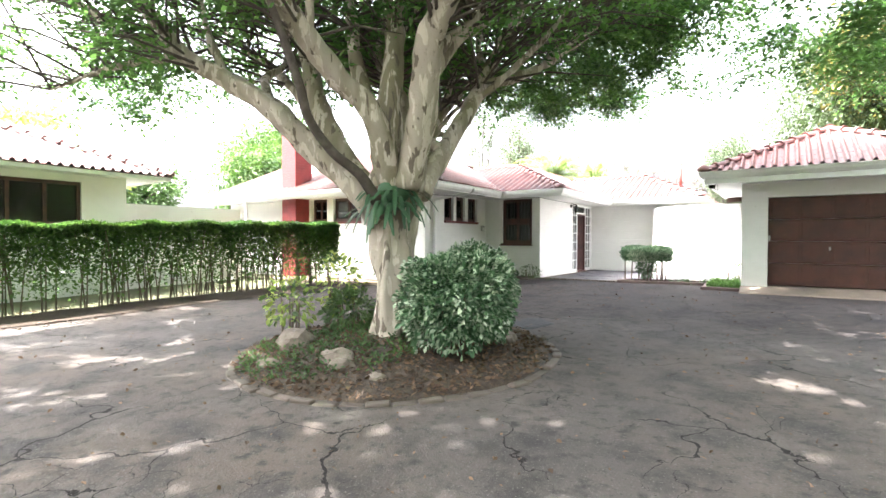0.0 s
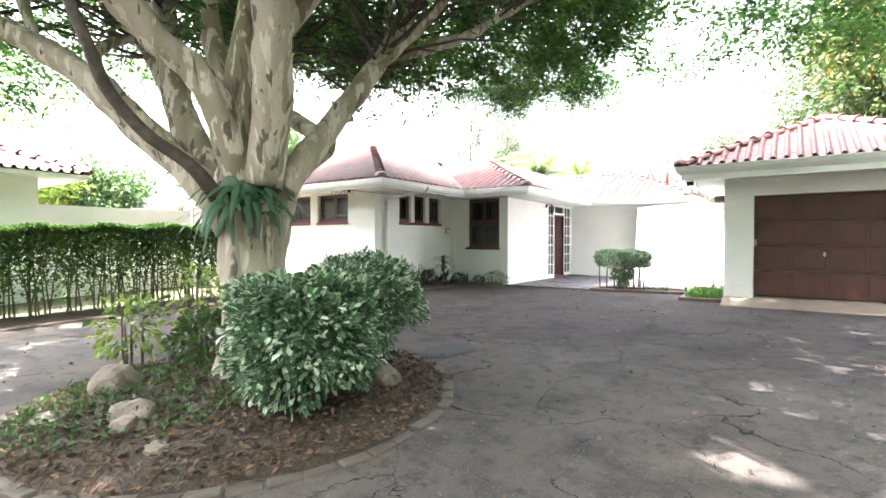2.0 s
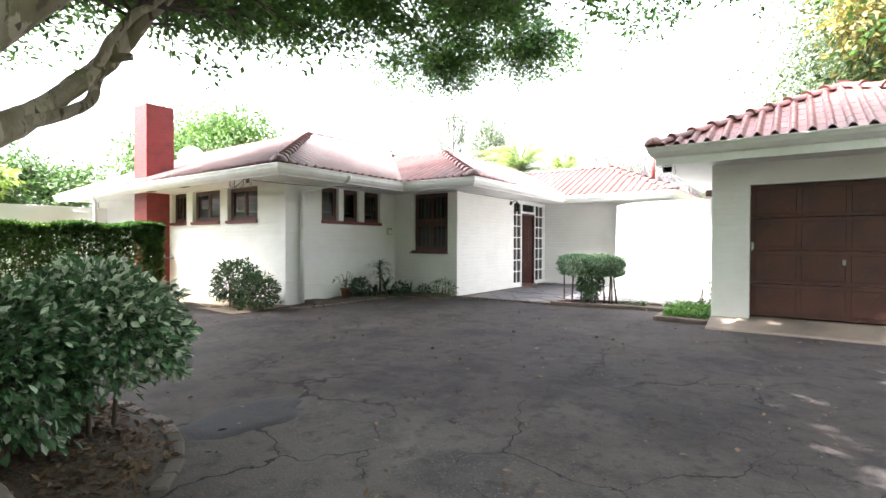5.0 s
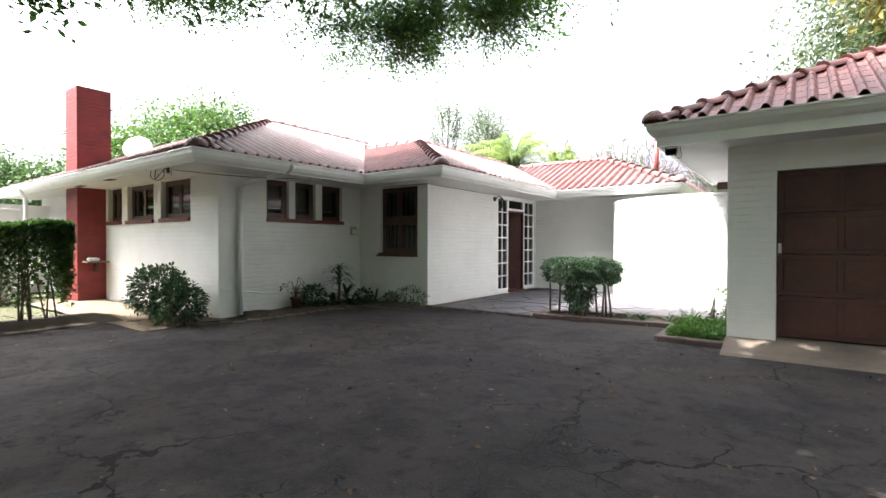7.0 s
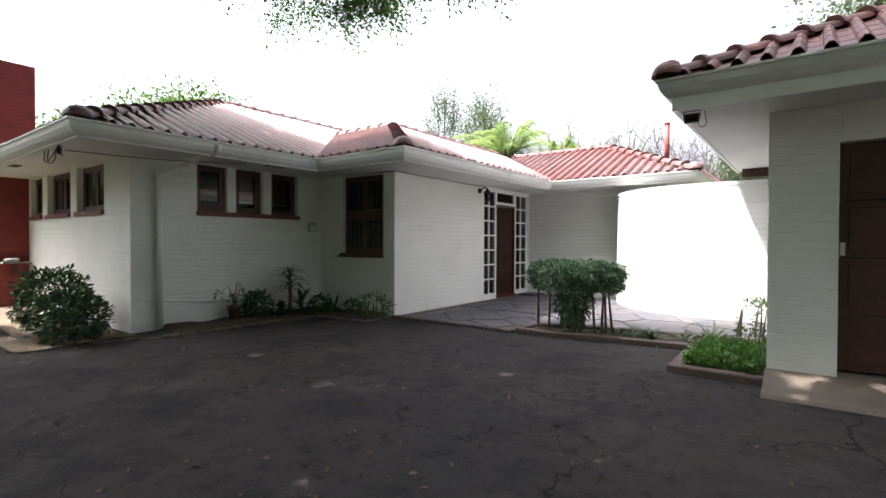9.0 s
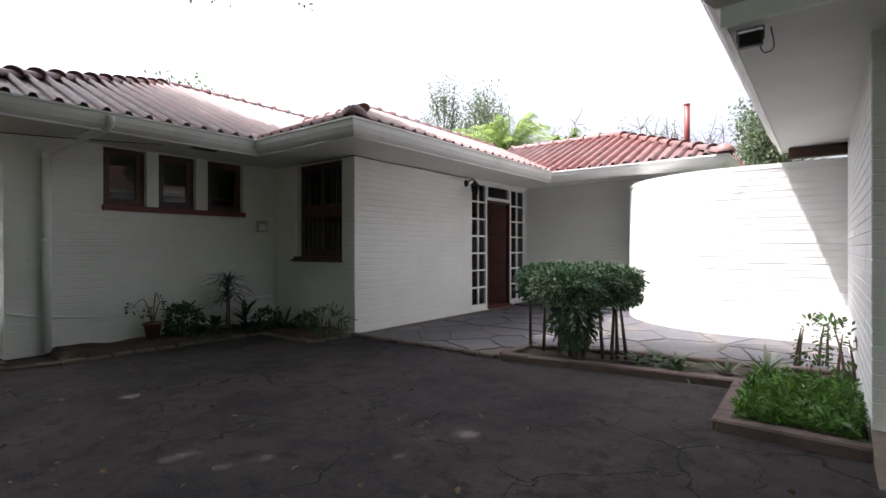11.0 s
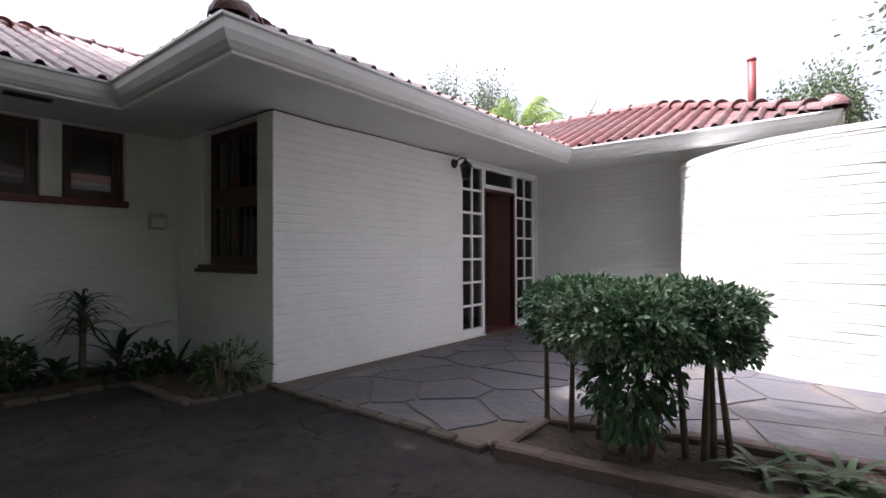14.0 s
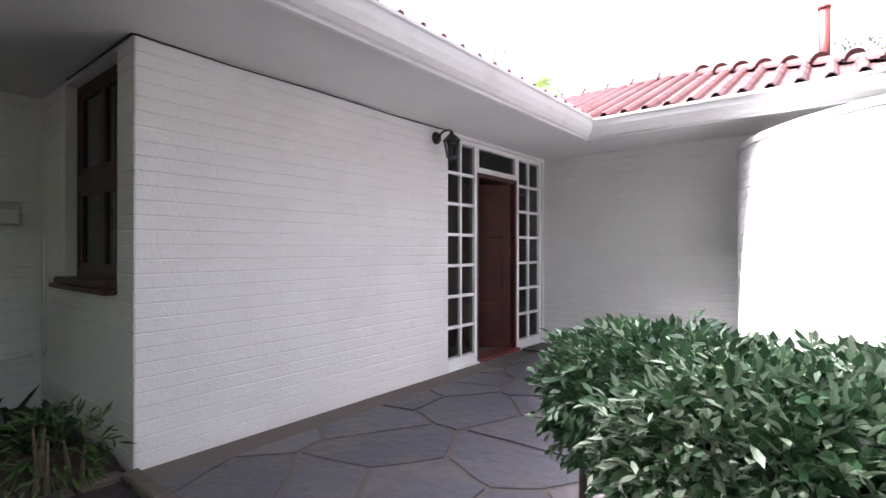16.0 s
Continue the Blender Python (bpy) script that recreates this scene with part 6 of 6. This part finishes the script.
# ---- planter before the entrance ----
planter = thing("planter_kerb", "rounded brown concrete kerb round the planting bed", "kerb", kind="structure")
KL = [(-3.42, 14.0), (-3.4, 13.42), (-1.2, 13.72), (-1.18, 12.5), (-0.43, 12.5)]
kk = bmesh.new()
box(kk, -0.153, 0.153, -0.06, 0.06, -0.1, 0.06, 0.014)
plk = mesh_of("kerb_stone", kk, CONCRETE)
KERB2 = material("red_brown_kerb", (0.12, 0.083, 0.072), 0.85, vary=[(4, (0.075, 0.055, 0.048), 0.42, 0.66, 5), (25, (0.17, 0.13, 0.11), 0.6, 0.8, 4)], bump=[(45, 0.006)], rand=0.05)
plk.materials[0] = KERB2
for line in (KL, [(-3.4, 14.03), (-2.4, 14.32), (-0.43, 14.6)]):
    for (xa, ya), (xb, yb) in zip(line, line[1:]):
        n = max(1, math.ceil(math.hypot(xb - xa, yb - ya) / 0.3))
        for k in range(n):
            u = (k + 0.5) / n
            ob = part("kerb_stone", plk, KERB2, planter)
            ob.matrix_local = pose(xa + (xb - xa) * u, ya + (yb - ya) * u, 0.215 + rk.uniform(-0.004, 0.004), rk.uniform(-1, 1), 0, math.degrees(math.atan2(yb - ya, xb - xa)) + rk.uniform(-1, 1))
sb = bmesh.new()
grid = [[sb.verts.new((x, y, 0.235 + 0.03 * noise.noise(Vector((x * 3, y * 3, 1))))) for y in steps(0, 1, 8)] for x in steps(-3.38, -0.43, 40)]
for col in grid:
    x = col[0].co.x
    lo = 13.45 + (x + 3.4) * 0.136 if x < -1.22 else 12.53
    hi = min(14.03 + (x + 3.4) * 0.2, 14.58)
    for v in col:
        v.co.y = lo + (hi - lo) * v.co.y
for p, q in zip(grid, grid[1:]):
    for k in range(8):
        sb.faces.new((p[k], q[k], q[k + 1], p[k + 1])).smooth = True
solid("planter_bed", sb, SOIL, "dark soil in the planting bed by the entrance", "flower bed", kind="structure")

bush = thing("topiary_bush", "flat-topped clipped bush with cream-edged leaves on bare trunks", "shrub")
r5 = np.random.default_rng(77)
for i, (cx, cy, rx, ry, z0, n) in enumerate(((-3.14, 14.0, 0.33, 0.3, 1.02, 5600), (-2.78, 13.78, 0.42, 0.34, 1.0, 10500), (-2.5, 13.98, 0.36, 0.32, 1.01, 8200))):
    p, w = shell_points(n, (cx, cy, z0), (rx, ry, 0.205), 50 + i, -0.95, 3.2, 0.2)
    c = int(n * (0.14, 0.55, 0.34)[i])
    part("foliage", leaf_mesh("foliage", LEAF_SHRUB, p[c:], w[c:], 0.043, 60 + i, 0.62, 0.2, 0.6), LEAF_SHRUB, bush)
    part("pale_foliage", leaf_mesh("pale_foliage", LEAF_VAR, p[:c], w[:c], 0.043, 70 + i, 0.45, 0.2, 0.6), LEAF_VAR, bush, "cream-edged leaves")
p, w = shell_points(1150, (-2.76, 13.8, 0.68), (0.26, 0.21, 0.36), 58, -1, 2.0, 0.3)
part("hanging_foliage", leaf_mesh("hanging_foliage", LEAF_SHRUB, p, w, 0.065, 59, 0.55, 0.7, 0.5), LEAF_SHRUB, bush)
stem_set(bush, [[(x, y, 0.2, 0.022), (x + dx * 0.4, y + dy * 0.4, 0.5, 0.018), (x + dx, y + dy, 0.95, 0.01)] for x, y, dx, dy in
                ((-3.38, 14.0, -0.02, 0.02), (-3.2, 13.98, 0.02, 0.0), (-3.0, 13.95, 0.05, -0.05), (-2.8, 13.8, -0.1, 0.05), (-2.72, 13.75, 0.02, 0.05), (-2.66, 13.78, 0.12, 0.05), (-2.5, 13.95, -0.05, 0.0), (-2.42, 13.98, 0.03, 0.02), (-2.38, 14.05, 0.0, -0.05), (-2.3, 14.1, -0.08, 0.0))])
for x, y, s in ((-2.15, 14.0, 1), (-1.95, 13.95, 2), (-1.8, 14.05, 3), (-1.72, 13.85, 4)):
    strap_plant("spider_lily", (x, y, 0.24), "low strap-leaved green plant in the planting bed", "plant", 13, 0.38, 0.022, 0.8, s, LEAF_FERN, 0.8)
for x, y, s in ((-1.06, 14.2, 5), (-1.35, 14.0, 8)):
    strap_plant("aloe", (x, y, 0.25), "pale green spiky aloe rosette", "plant", 15, 0.34 if s == 5 else 0.22, 0.022, 0.9, s, LEAF_GREY, 0.25)
r6 = np.random.default_rng(12)
gp = np.c_[r6.uniform(-1.12, -0.45, 2600), r6.uniform(12.58, 13.9, 2600), 0.25 + np.abs(r6.normal(0, 0.06, 2600))]
LEAF_BRIGHT = leafy("bright_leaf", (0.09, 0.2, 0.03), (0.055, 0.135, 0.025))
gc = new("ground_cover", leaf_mesh("ground_cover", LEAF_BRIGHT, gp, np.c_[r6.normal(0, 1, (2600, 2)), np.full(2600, 0.7)], 0.075, 14, 0.35, 0.1, 0.4))
tagged(gc, "bright green feathery ground cover in the bed", "plant", kind="stuff")
for k, (x, y) in enumerate(((-0.6, 14.9), (-0.75, 14.75), (-0.5, 14.3))):
    shrub("wispy_plant", (x, y, 0.52), (0.12, 0.12, 0.26), "thin wispy plant by the garage wall", LEAF_FERN, 60, 0.06, 80 + k, stems=3, low=-1)

# ---- crazy paving at the entrance ----
paved = [(-5.85, 13.46), (-3.48, 13.46), (-3.48, 14.1), (-0.4, 14.68), (-0.4, 18.5), (-5.85, 18.5)]
pv = bmesh.new()
pv.faces.new([pv.verts.new((x, y, 0.222)) for x, y in paved])
ext = bmesh.ops.extrude_face_region(pv, geom=list(pv.faces))
bmesh.ops.translate(pv, verts=[e for e in ext["geom"] if isinstance(e, bmesh.types.BMVert)], vec=(0, 0, -0.2))
bmesh.ops.recalc_face_normals(pv, faces=pv.faces)
paving = solid("entrance_paving", pv, MORTAR, "brown mortar bed of the crazy paving", "paving", kind="structure")


def clip_poly(poly, n, c):
    """The part of a polygon with n . p <= c."""
    out = []
    for p, q in zip(poly, poly[1:] + poly[:1]):
        dp, dq = n[0] * p[0] + n[1] * p[1] - c, n[0] * q[0] + n[1] * q[1] - c
        if dp <= 0:
            out.append(p)
        if dp * dq < 0:
            u = dp / (dp - dq)
            out.append((p[0] + (q[0] - p[0]) * u, p[1] + (q[1] - p[1]) * u))
    return out


rv = random.Random(23)
seeds = []
for _ in range(4000):
    q = (rv.uniform(-5.9, -0.4), rv.uniform(13.4, 18.5))
    if all(math.hypot(q[0] - s[0], (q[1] - s[1]) * 1.1) > rv.choice((0.4, 0.62, 0.85)) for s in seeds):
        seeds.append(q)
for s in seeds:
    cell = [(-5.56, 13.47), (-0.42, 13.47), (-0.42, 18.44), (-5.56, 18.44)]
    for o in seeds:
        if o != s and math.hypot(o[0] - s[0], o[1] - s[1]) < 2.2:
            n = (o[0] - s[0], o[1] - s[1])
            cell = clip_poly(cell, n, (o[0] ** 2 + o[1] ** 2 - s[0] ** 2 - s[1] ** 2) / 2 - 0.014 * math.hypot(*n))
            if len(cell) < 3:
                break
    if s[0] > -3.5:
        cell = clip_poly(cell, (0.19, -1.0), -(14.12 + 0.19 * 3.48)) if len(cell) > 2 else cell
    if len(cell) < 3:
        continue
    mx, my = sum(p[0] for p in cell) / len(cell), sum(p[1] for p in cell) / len(cell)
    area = abs(sum(p[0] * q[1] - q[0] * p[1] for p, q in zip(cell, cell[1:] + cell[:1]))) / 2
    if area < 0.02:
        continue
    bm = bmesh.new()
    ring = []
    for p, q in zip(cell, cell[1:] + cell[:1]):
        for u in (0.0, 0.33, 0.66):
            x, y = p[0] + (q[0] - p[0]) * u, p[1] + (q[1] - p[1]) * u
            ring.append((x + 0.022 * noise.noise(Vector((x * 6, y * 6, 0))), y + 0.022 * noise.noise(Vector((x * 6, y * 6, 9)))))
    lev = rv.uniform(0.006, 0.014)
    low = [bm.verts.new((x - mx, y - my, -0.012)) for x, y in ring]
    top = [bm.verts.new(((x - mx) * 0.985, (y - my) * 0.985, lev)) for x, y in ring]
    bm.faces.new(top)
    for k in range(len(ring)):
        bm.faces.new((low[k], low[(k + 1) % len(ring)], top[(k + 1) % len(ring)], top[k]))
    bmesh.ops.recalc_face_normals(bm, faces=bm.faces)
    ob = part("flagstone", bm, SLATE, paving)
    ob.location = (mx, my, 0.222)
strip = thing("paving_edge", "row of worn bricks edging the crazy paving", "kerb", kind="structure")
for k in range(10):
    ob = part("brick", kerb_me, KERB, strip)
    ob.matrix_local = pose(-5.72 + 0.235 * k, 13.42, 0.197, 0, 0, rk.uniform(-2, 2))

# ---- tar patch beside the ring kerb ----
TAR = material("tar_patch", (0.02, 0.02, 0.022), 0.75, vary=[(6, (0.013, 0.013, 0.015), 0.42, 0.66, 5), (50, (0.06, 0.056, 0.052), 0.6, 0.74, 3)], bump=[(60, 0.006)], spec=0.3)
tp = bmesh.new()
rings = []
for i in range(1, 6):
    ring = []
    for k in range(32):
        a = 2 * math.pi * k / 32
        u = i / 5 * (1 + 0.28 * noise.noise(Vector((math.cos(a) * 1.6, math.sin(a) * 1.6, 2))))
        x, y = -2.75 + 0.34 * u * math.cos(a), 6.0 + 0.5 * u * math.sin(a)
        ring.append(tp.verts.new((x, y, ground_z(x, y) + 0.012 * noise.noise(Vector((x * 1.3, y * 1.3, 3))) + (0.014 if i < 5 else -0.01))))
    rings.append(ring)
tp.faces.new(rings[0])
for p, q in zip(rings, rings[1:]):
    for k in range(32):
        tp.faces.new((p[k], q[k], q[(k + 1) % 32], p[(k + 1) % 32])).smooth = True
solid("tar_patch", tp, TAR, "dark tar patch in the grey drive", "tar patch", kind="structure")

# ---- litter on the drive ----
r8 = np.random.default_rng(8)
lp = np.c_[r8.uniform(-8, 4, 1900), r8.uniform(-1.5, 12.4, 1900), np.zeros(1900)]
lp[:, 2] = [ground_z(x, y) + 0.014 for x, y, _ in lp]
lit = new("fallen_leaves", leaf_mesh("fallen_leaves", LEAF_DRY, lp, np.c_[r8.normal(0, 1, (1900, 2)), np.full(1900, 0.15)], 0.034, 3, 0.7, 0.0, 0.15, 0.7))
tagged(lit, "dry brown leaves scattered over the drive", "leaf litter", kind="stuff")
a8, d8 = r8.uniform(0, 6.283, 5200), RR * np.sqrt(r8.uniform(0.02, 1.0, 5200))
bp = np.c_[RC[0] + d8 * np.cos(a8), RC[1] + d8 * np.sin(a8), np.zeros(5200)]
bp[:, 2] = [bed_z(x, y) + 0.012 for x, y, _ in bp]
bl = new("bed_litter", leaf_mesh("bed_litter", LEAF_DRY, bp, np.c_[r8.normal(0, 1, (5200, 2)), np.full(5200, 0.2)], 0.055, 4, 0.6, 0.0, 0.2))
tagged(bl, "dry leaves and twigs covering the soil bed", "leaf litter", kind="stuff")
cp = bp[(np.hypot(bp[:, 0] + 3.75, bp[:, 1] - 3.05) < 1.0)][:620]
gcv = new("low_greenery", leaf_mesh("low_greenery", LEAF_FERN, np.repeat(cp, 4, 0) + r8.normal(0, 0.03, (len(cp) * 4, 3)), np.c_[r8.normal(0, 1, (len(cp) * 4, 2)), np.full(len(cp) * 4, 0.6)], 0.055, 5, 0.5, 0.0, 0.3))
tagged(gcv, "low dull green creeper over the soil", "plant", kind="stuff")
hp8 = np.c_[r8.uniform(-11.3, -9.2, 1500), r8.uniform(-1, 8.6, 1500), np.zeros(1500)]
hp8[:, 2] = [ground_z(x, y) + 0.01 for x, y, _ in hp8]
hl = new("hedge_litter", leaf_mesh("hedge_litter", LEAF_DRY, hp8, np.c_[r8.normal(0, 1, (1500, 2)), np.zeros(1500)], 0.05, 6, 0.6, 0.0, 0.1))
tagged(hl, "dry leaves under the hedge", "leaf litter", kind="stuff")
hs = bmesh.new()
grid = [[hs.verts.new((-11.4 + 0.114 * (y + 1.5) + u * 1.5, y, ground_z(0, y) + 0.02 + 0.04 * math.sin(u * 3.14) + 0.02 * noise.noise(Vector((u * 4, y * 2, 0))))) for u in steps(0, 1, 8)] for y in steps(-6, 9.0, 60)]
for p, q in zip(grid, grid[1:]):
    for k in range(8):
        hs.faces.new((p[k], p[k + 1], q[k + 1], q[k])).smooth = True
solid("hedge_bed", hs, SOIL, "strip of bare soil under the hedge", "flower bed", kind="structure")

# ---- trees round the place ----
def tree(name, at, height, crown, label, leaf, seed, n=2600, size=0.3, trunk=0.16, low=0.35, gaps=-0.15, bark=DARKBARK, clumps=70, second=None, twigs=0):
    ob = thing(name, label, "tree")
    r = np.random.default_rng(seed)
    base = np.array([*at, ground_z(*at) - 0.1])
    c = base + (0, 0, height * (1 + low) / 2)
    rad = np.array([crown, crown, height * (1 - low) / 2])
    part("trunk", limb(bmesh.new(), [(*base, trunk * 1.3), (base[0] + 0.1, base[1], base[2] + height * low * 0.6, trunk), (c[0], c[1], c[2], trunk * 0.5), (c[0] + 0.2, c[1], c[2] + rad[2] * 0.6, trunk * 0.15)], 8), bark, ob)
    d = r.normal(0, 1, (clumps, 3))
    d /= np.linalg.norm(d, axis=1, keepdims=True)
    cen = c + d * rad * r.uniform(0.35, 0.95, (clumps, 1))
    for q in cen[:14]:
        s = base + (0, 0, height * low * r.uniform(0.6, 1.3))
        part("limb", limb(bmesh.new(), [(*s, trunk * 0.5), (*(s * 0.5 + q * 0.5 + (0, 0, 0.15)), trunk * 0.3), (*q, trunk * 0.08)], 6), bark, ob)
    if twigs:
        web = bmesh.new()
        for q in cen:
            for _ in range(twigs):
                w = r.normal(0, 1, 3) * (0.5, 0.5, 0.7) * crown * 0.32 + (0, 0, crown * 0.1)
                tube(web, [c + (q - c) * 0.55, q, q + w * 0.6, q + w + r.normal(0, 0.08, 3)], [0.03, 0.022, 0.016, 0.008], 4, caps=False)
        part("twig_web", web, bark, ob)
    per = n // clumps
    off = r.normal(0, 1, (clumps, per, 3)) * (crown * 0.15, crown * 0.15, height * 0.045)
    pts = (cen[:, None] + off).reshape(-1, 3)
    cut = len(pts) // 2 if second else 0
    part("crown", leaf_mesh("crown", leaf, pts[cut:], off.reshape(-1, 3)[cut:], size, seed, 0.6, 0.3, 0.6), leaf, ob)
    if second:
        part("yellow_crown", leaf_mesh("yellow_crown", second, pts[:cut], off.reshape(-1, 3)[:cut], size, seed + 1, 0.6, 0.3, 0.6), second, ob)
    return ob


tree("round_tree", (-25.2, 19.2), 8.8, 3.6, "dense rounded green tree behind the house", LEAF_HEDGE, 101, 26000, 0.2, clumps=110)
tree("garden_tree", (-29, 11.5), 6.0, 3.0, "leafy green tree beyond the garden wall", LEAF_FERN, 102, 11000, 0.22)
tree("garden_tree", (-27.5, 8.0), 5.5, 2.4, "broad-leaved green tree beyond the garden wall", LEAF_LIME, 103, 7000, 0.28)
tree("garden_tree", (-24, 5.0), 6.5, 3.2, "pale sunlit tree behind the neighbouring house", LEAF_LIME, 104, 11000, 0.22)
tree("garden_tree", (-21, 14.5), 6.2, 2.6, "green tree behind the chimney", LEAF_HEDGE, 105, 12000, 0.17)
tree("bamboo_tree", (4.6, 21.5), 10.5, 3.3, "tall yellow-green feathery tree behind the garage", LEAF_BAMBOO, 106, 46000, 0.19, second=LEAF_YELLOW, clumps=150)
tree("grey_tree", (2.2, 26.0), 10.5, 3.2, "tall grey-green tree behind the garage", LEAF_GREY, 107, 20000, 0.15, clumps=110)
tree("slim_tree", (-18.6, 32.0), 12.0, 1.5, "slim sparse grey-green tree far behind the roof", LEAF_GREY, 108, 3800, 0.13, 0.1, 0.3, clumps=30, twigs=3)
tree("far_tree", (-15.6, 32.0), 10.3, 1.9, "grey-green tree far behind the roof", LEAF_GREY, 109, 12000, 0.13, 0.12, twigs=2)
tree("far_tree", (-2.2, 32.5), 8.0, 1.5, "grey-green tree far behind the flue", LEAF_GREY, 110, 12000, 0.13, 0.12)
for k, (x, h) in enumerate(((-22, 9.0), (-12.5, 8.2), (-10.3, 7.8), (-8, 7.7), (-6, 7.4), (-4.4, 7.2), (-24.5, 9.2), (-3.2, 7.2), (-7.0, 7.9), (-11.4, 8.4), (-20.0, 9.0))):
    tree("bare_tree", (x, 34 + k % 3), h, 1.8, "sparse pale far tree with bare twigs", LILAC if k in (4, 5) else LEAF_GREY, 120 + k, 1500, 0.1, 0.1, 0.3, clumps=46, bark=PALEBARK, twigs=5)
# added unseen trees behind and beside the walker: block skylight, close the garden
for k, (x, y, h, c, lo) in enumerate(((13, 1, 9.5, 4.2, 0.15), (13, 12, 9, 4.0, 0.15), (5, -13, 9, 4.5, 0.1), (-3, -15, 10, 5.0, 0.1), (-11, -14, 9, 4.5, 0.1), (-18, -11, 9, 4.5, 0.1), (11, -8, 9, 4.2, 0.1), (9.2, 6.5, 10.5, 4.3, 0.12), (9.4, -2.5, 10.5, 4.3, 0.12))):
    tree("shade_tree", (x, y), h, c, "large leafy tree added out of view to shade the drive", LEAF_HEDGE, 140 + k, 5000, 0.45, 0.2, lo)


LEAF_PALM = leafy("palm_leaf", (0.24, 0.32, 0.09), (0.15, 0.23, 0.06), through=0.45)
def palm_at(x, y, z, n, reach, seed, label):
    """Arching feather fronds on a ringed trunk."""
    ob = thing("palm", label, "palm", "palms behind the roof")
    part("trunk", limb(bmesh.new(), [(x, y, 0, 0.16), (x, y, z * 0.55, 0.14), (x, y, z, 0.12)], 9), DARKBARK, ob)
    r = random.Random(seed)
    for k in range(n):
        a, up, l = 2.4 * k, r.uniform(0.45, 1.5), reach * r.uniform(0.8, 1.1)
        d, verts, faces = Vector((math.cos(a), math.sin(a), 0)), [], []
        side = Vector((-d.y, d.x, 0))
        for i in range(30):
            u = (i + 1) / 30
            c = Vector((x, y, z)) + d * l * u * math.cos(up) * 1.1 + Vector((0, 0, l * (math.sin(up) * u - 0.5 * u * u)))
            for sgn in (-1, 1):
                tip = c + side * sgn * 0.5 * (1 - u * 0.6) * r.uniform(0.8, 1.1) + d * 0.22 + Vector((0, 0, -0.18 + r.uniform(-0.05, 0.05)))
                k0 = len(verts)
                verts += [c - d * 0.02, c + d * 0.03, tip, tip - d * 0.012]
                faces.append((k0, k0 + 1, k0 + 2, k0 + 3))
        part("frond", array_mesh("frond", verts, faces, LEAF_PALM), LEAF_PALM, ob)


palm_at(-9.9, 24.7, 4.9, 32, 2.9, 6, "feathery yellow-green palm behind the house roof")
palm_at(-7.9, 25.2, 4.3, 22, 2.4, 8, "smaller feathery palm beside a taller one")

dish = thing("satellite_dish", "small pale satellite dish on the roof", "dish")
db = bmesh.new()
bmesh.ops.create_uvsphere(db, u_segments=14, v_segments=8, radius=0.35, matrix=Matrix.LocRotScale((-13.6, 11.2, 3.95), Euler((0, radians(70), radians(-40))), (1, 1, 0.22)))
part("reflector", db, GLOSSW, dish, smooth=True)
part("mast", tube(bmesh.new(), [(-13.6, 11.2, 3.5), (-13.6, 11.2, 3.95)], [0.02, 0.02], 6), METAL, dish)

# ---- bricks of the painted walls ----
bricks_on(wall_e, M_E, brick_rows(N_Y + 0.002, B_Y, FLOOR, 2.71, [DOOR]), BRICKW, singles=lambda a, z: a < 16.27 and z < 2.3, limit=300, seed=3)
bricks_on(wall_n, M_N, brick_rows(W_X, E_X, FLOOR, 2.71, [(T_WIN[0] - 0.1, T_WIN[1] + 0.01, 1.2, 2.71)]), BRICKW, seed=4)
bricks_on(wall_w, M_W, brick_rows(S_Y, N_Y, FLOOR - 0.08, 2.71, [(W_WIN[0] - 0.02, W_WIN[1] + 0.02, SILL - 0.07, 2.71)]), BRICKW, seed=5, proud=0.004)
bricks_on(wall_s, M_S, brick_rows(-12.5, W_X, 0.1, 2.71, [(a - 0.02, b + 0.02, SILL - 0.07, 2.71) for a, b in S_WIN]), BRICKW, seed=6, proud=0.004)
bricks_on(wall_b, M_B, brick_rows(E_X, -3.2, FLOOR, 2.71, []), BRICKW, seed=7)
bricks_on(wall_g, M_G, brick_rows(G_X0, GD[0], 0.15, 2.69, []), BRICKW, singles=lambda a, z: True, seed=8, proud=0.004)
bricks_on(wall_gs, M_GS, brick_rows(-16.4, -G_Y, 0.15, 2.69, []), BRICKW, seed=9)
made = 0
verts, faces = [], []
rb = random.Random(10)
for row in range(27):
    z0 = 0.19 + row * COURSE
    z1 = min(z0 + COURSE, COURT_TOP - 0.062)
    s = -BRICK / 2 * (row % 2)
    while s < COURT_LEN - 0.02 and z1 - z0 > 0.03:
        s0, s1 = max(s, 0.0), min(s + BRICK, COURT_LEN)
        s += BRICK
        if s1 - s0 < 0.04:
            continue
        (x, y), (nx, ny) = court_line((s0 + s1) / 2)
        m = place_on((x + nx * rb.uniform(-0.003, 0.002), y + ny * rb.uniform(-0.003, 0.002)), (-ny, nx), (nx, ny)) @ Matrix.Translation((0, -0.001, (z0 + z1) / 2))
        w, h = round(s1 - s0, 3), round(z1 - z0, 3)
        vs, fs = brick_shape(w, h, 0.008 if s0 > 1.0 else 0.004)
        fs = [f[::-1] for f in fs]
        if s0 > 1.0 and made < 300:
            key = ("court", w, h)
            if key not in brick_meshes:
                brick_meshes[key] = array_mesh("brick", vs, fs, BRICKW)
            part("brick", brick_meshes[key], BRICKW, wall_c).matrix_local = m
            made += 1
        else:
            k = len(verts)
            verts += [m @ Vector(v) for v in vs]
            faces += [[i + k for i in f] for f in fs]
part("bricks", array_mesh("bricks", verts, faces, BRICKW), BRICKW, wall_c)["kind"] = "stuff"
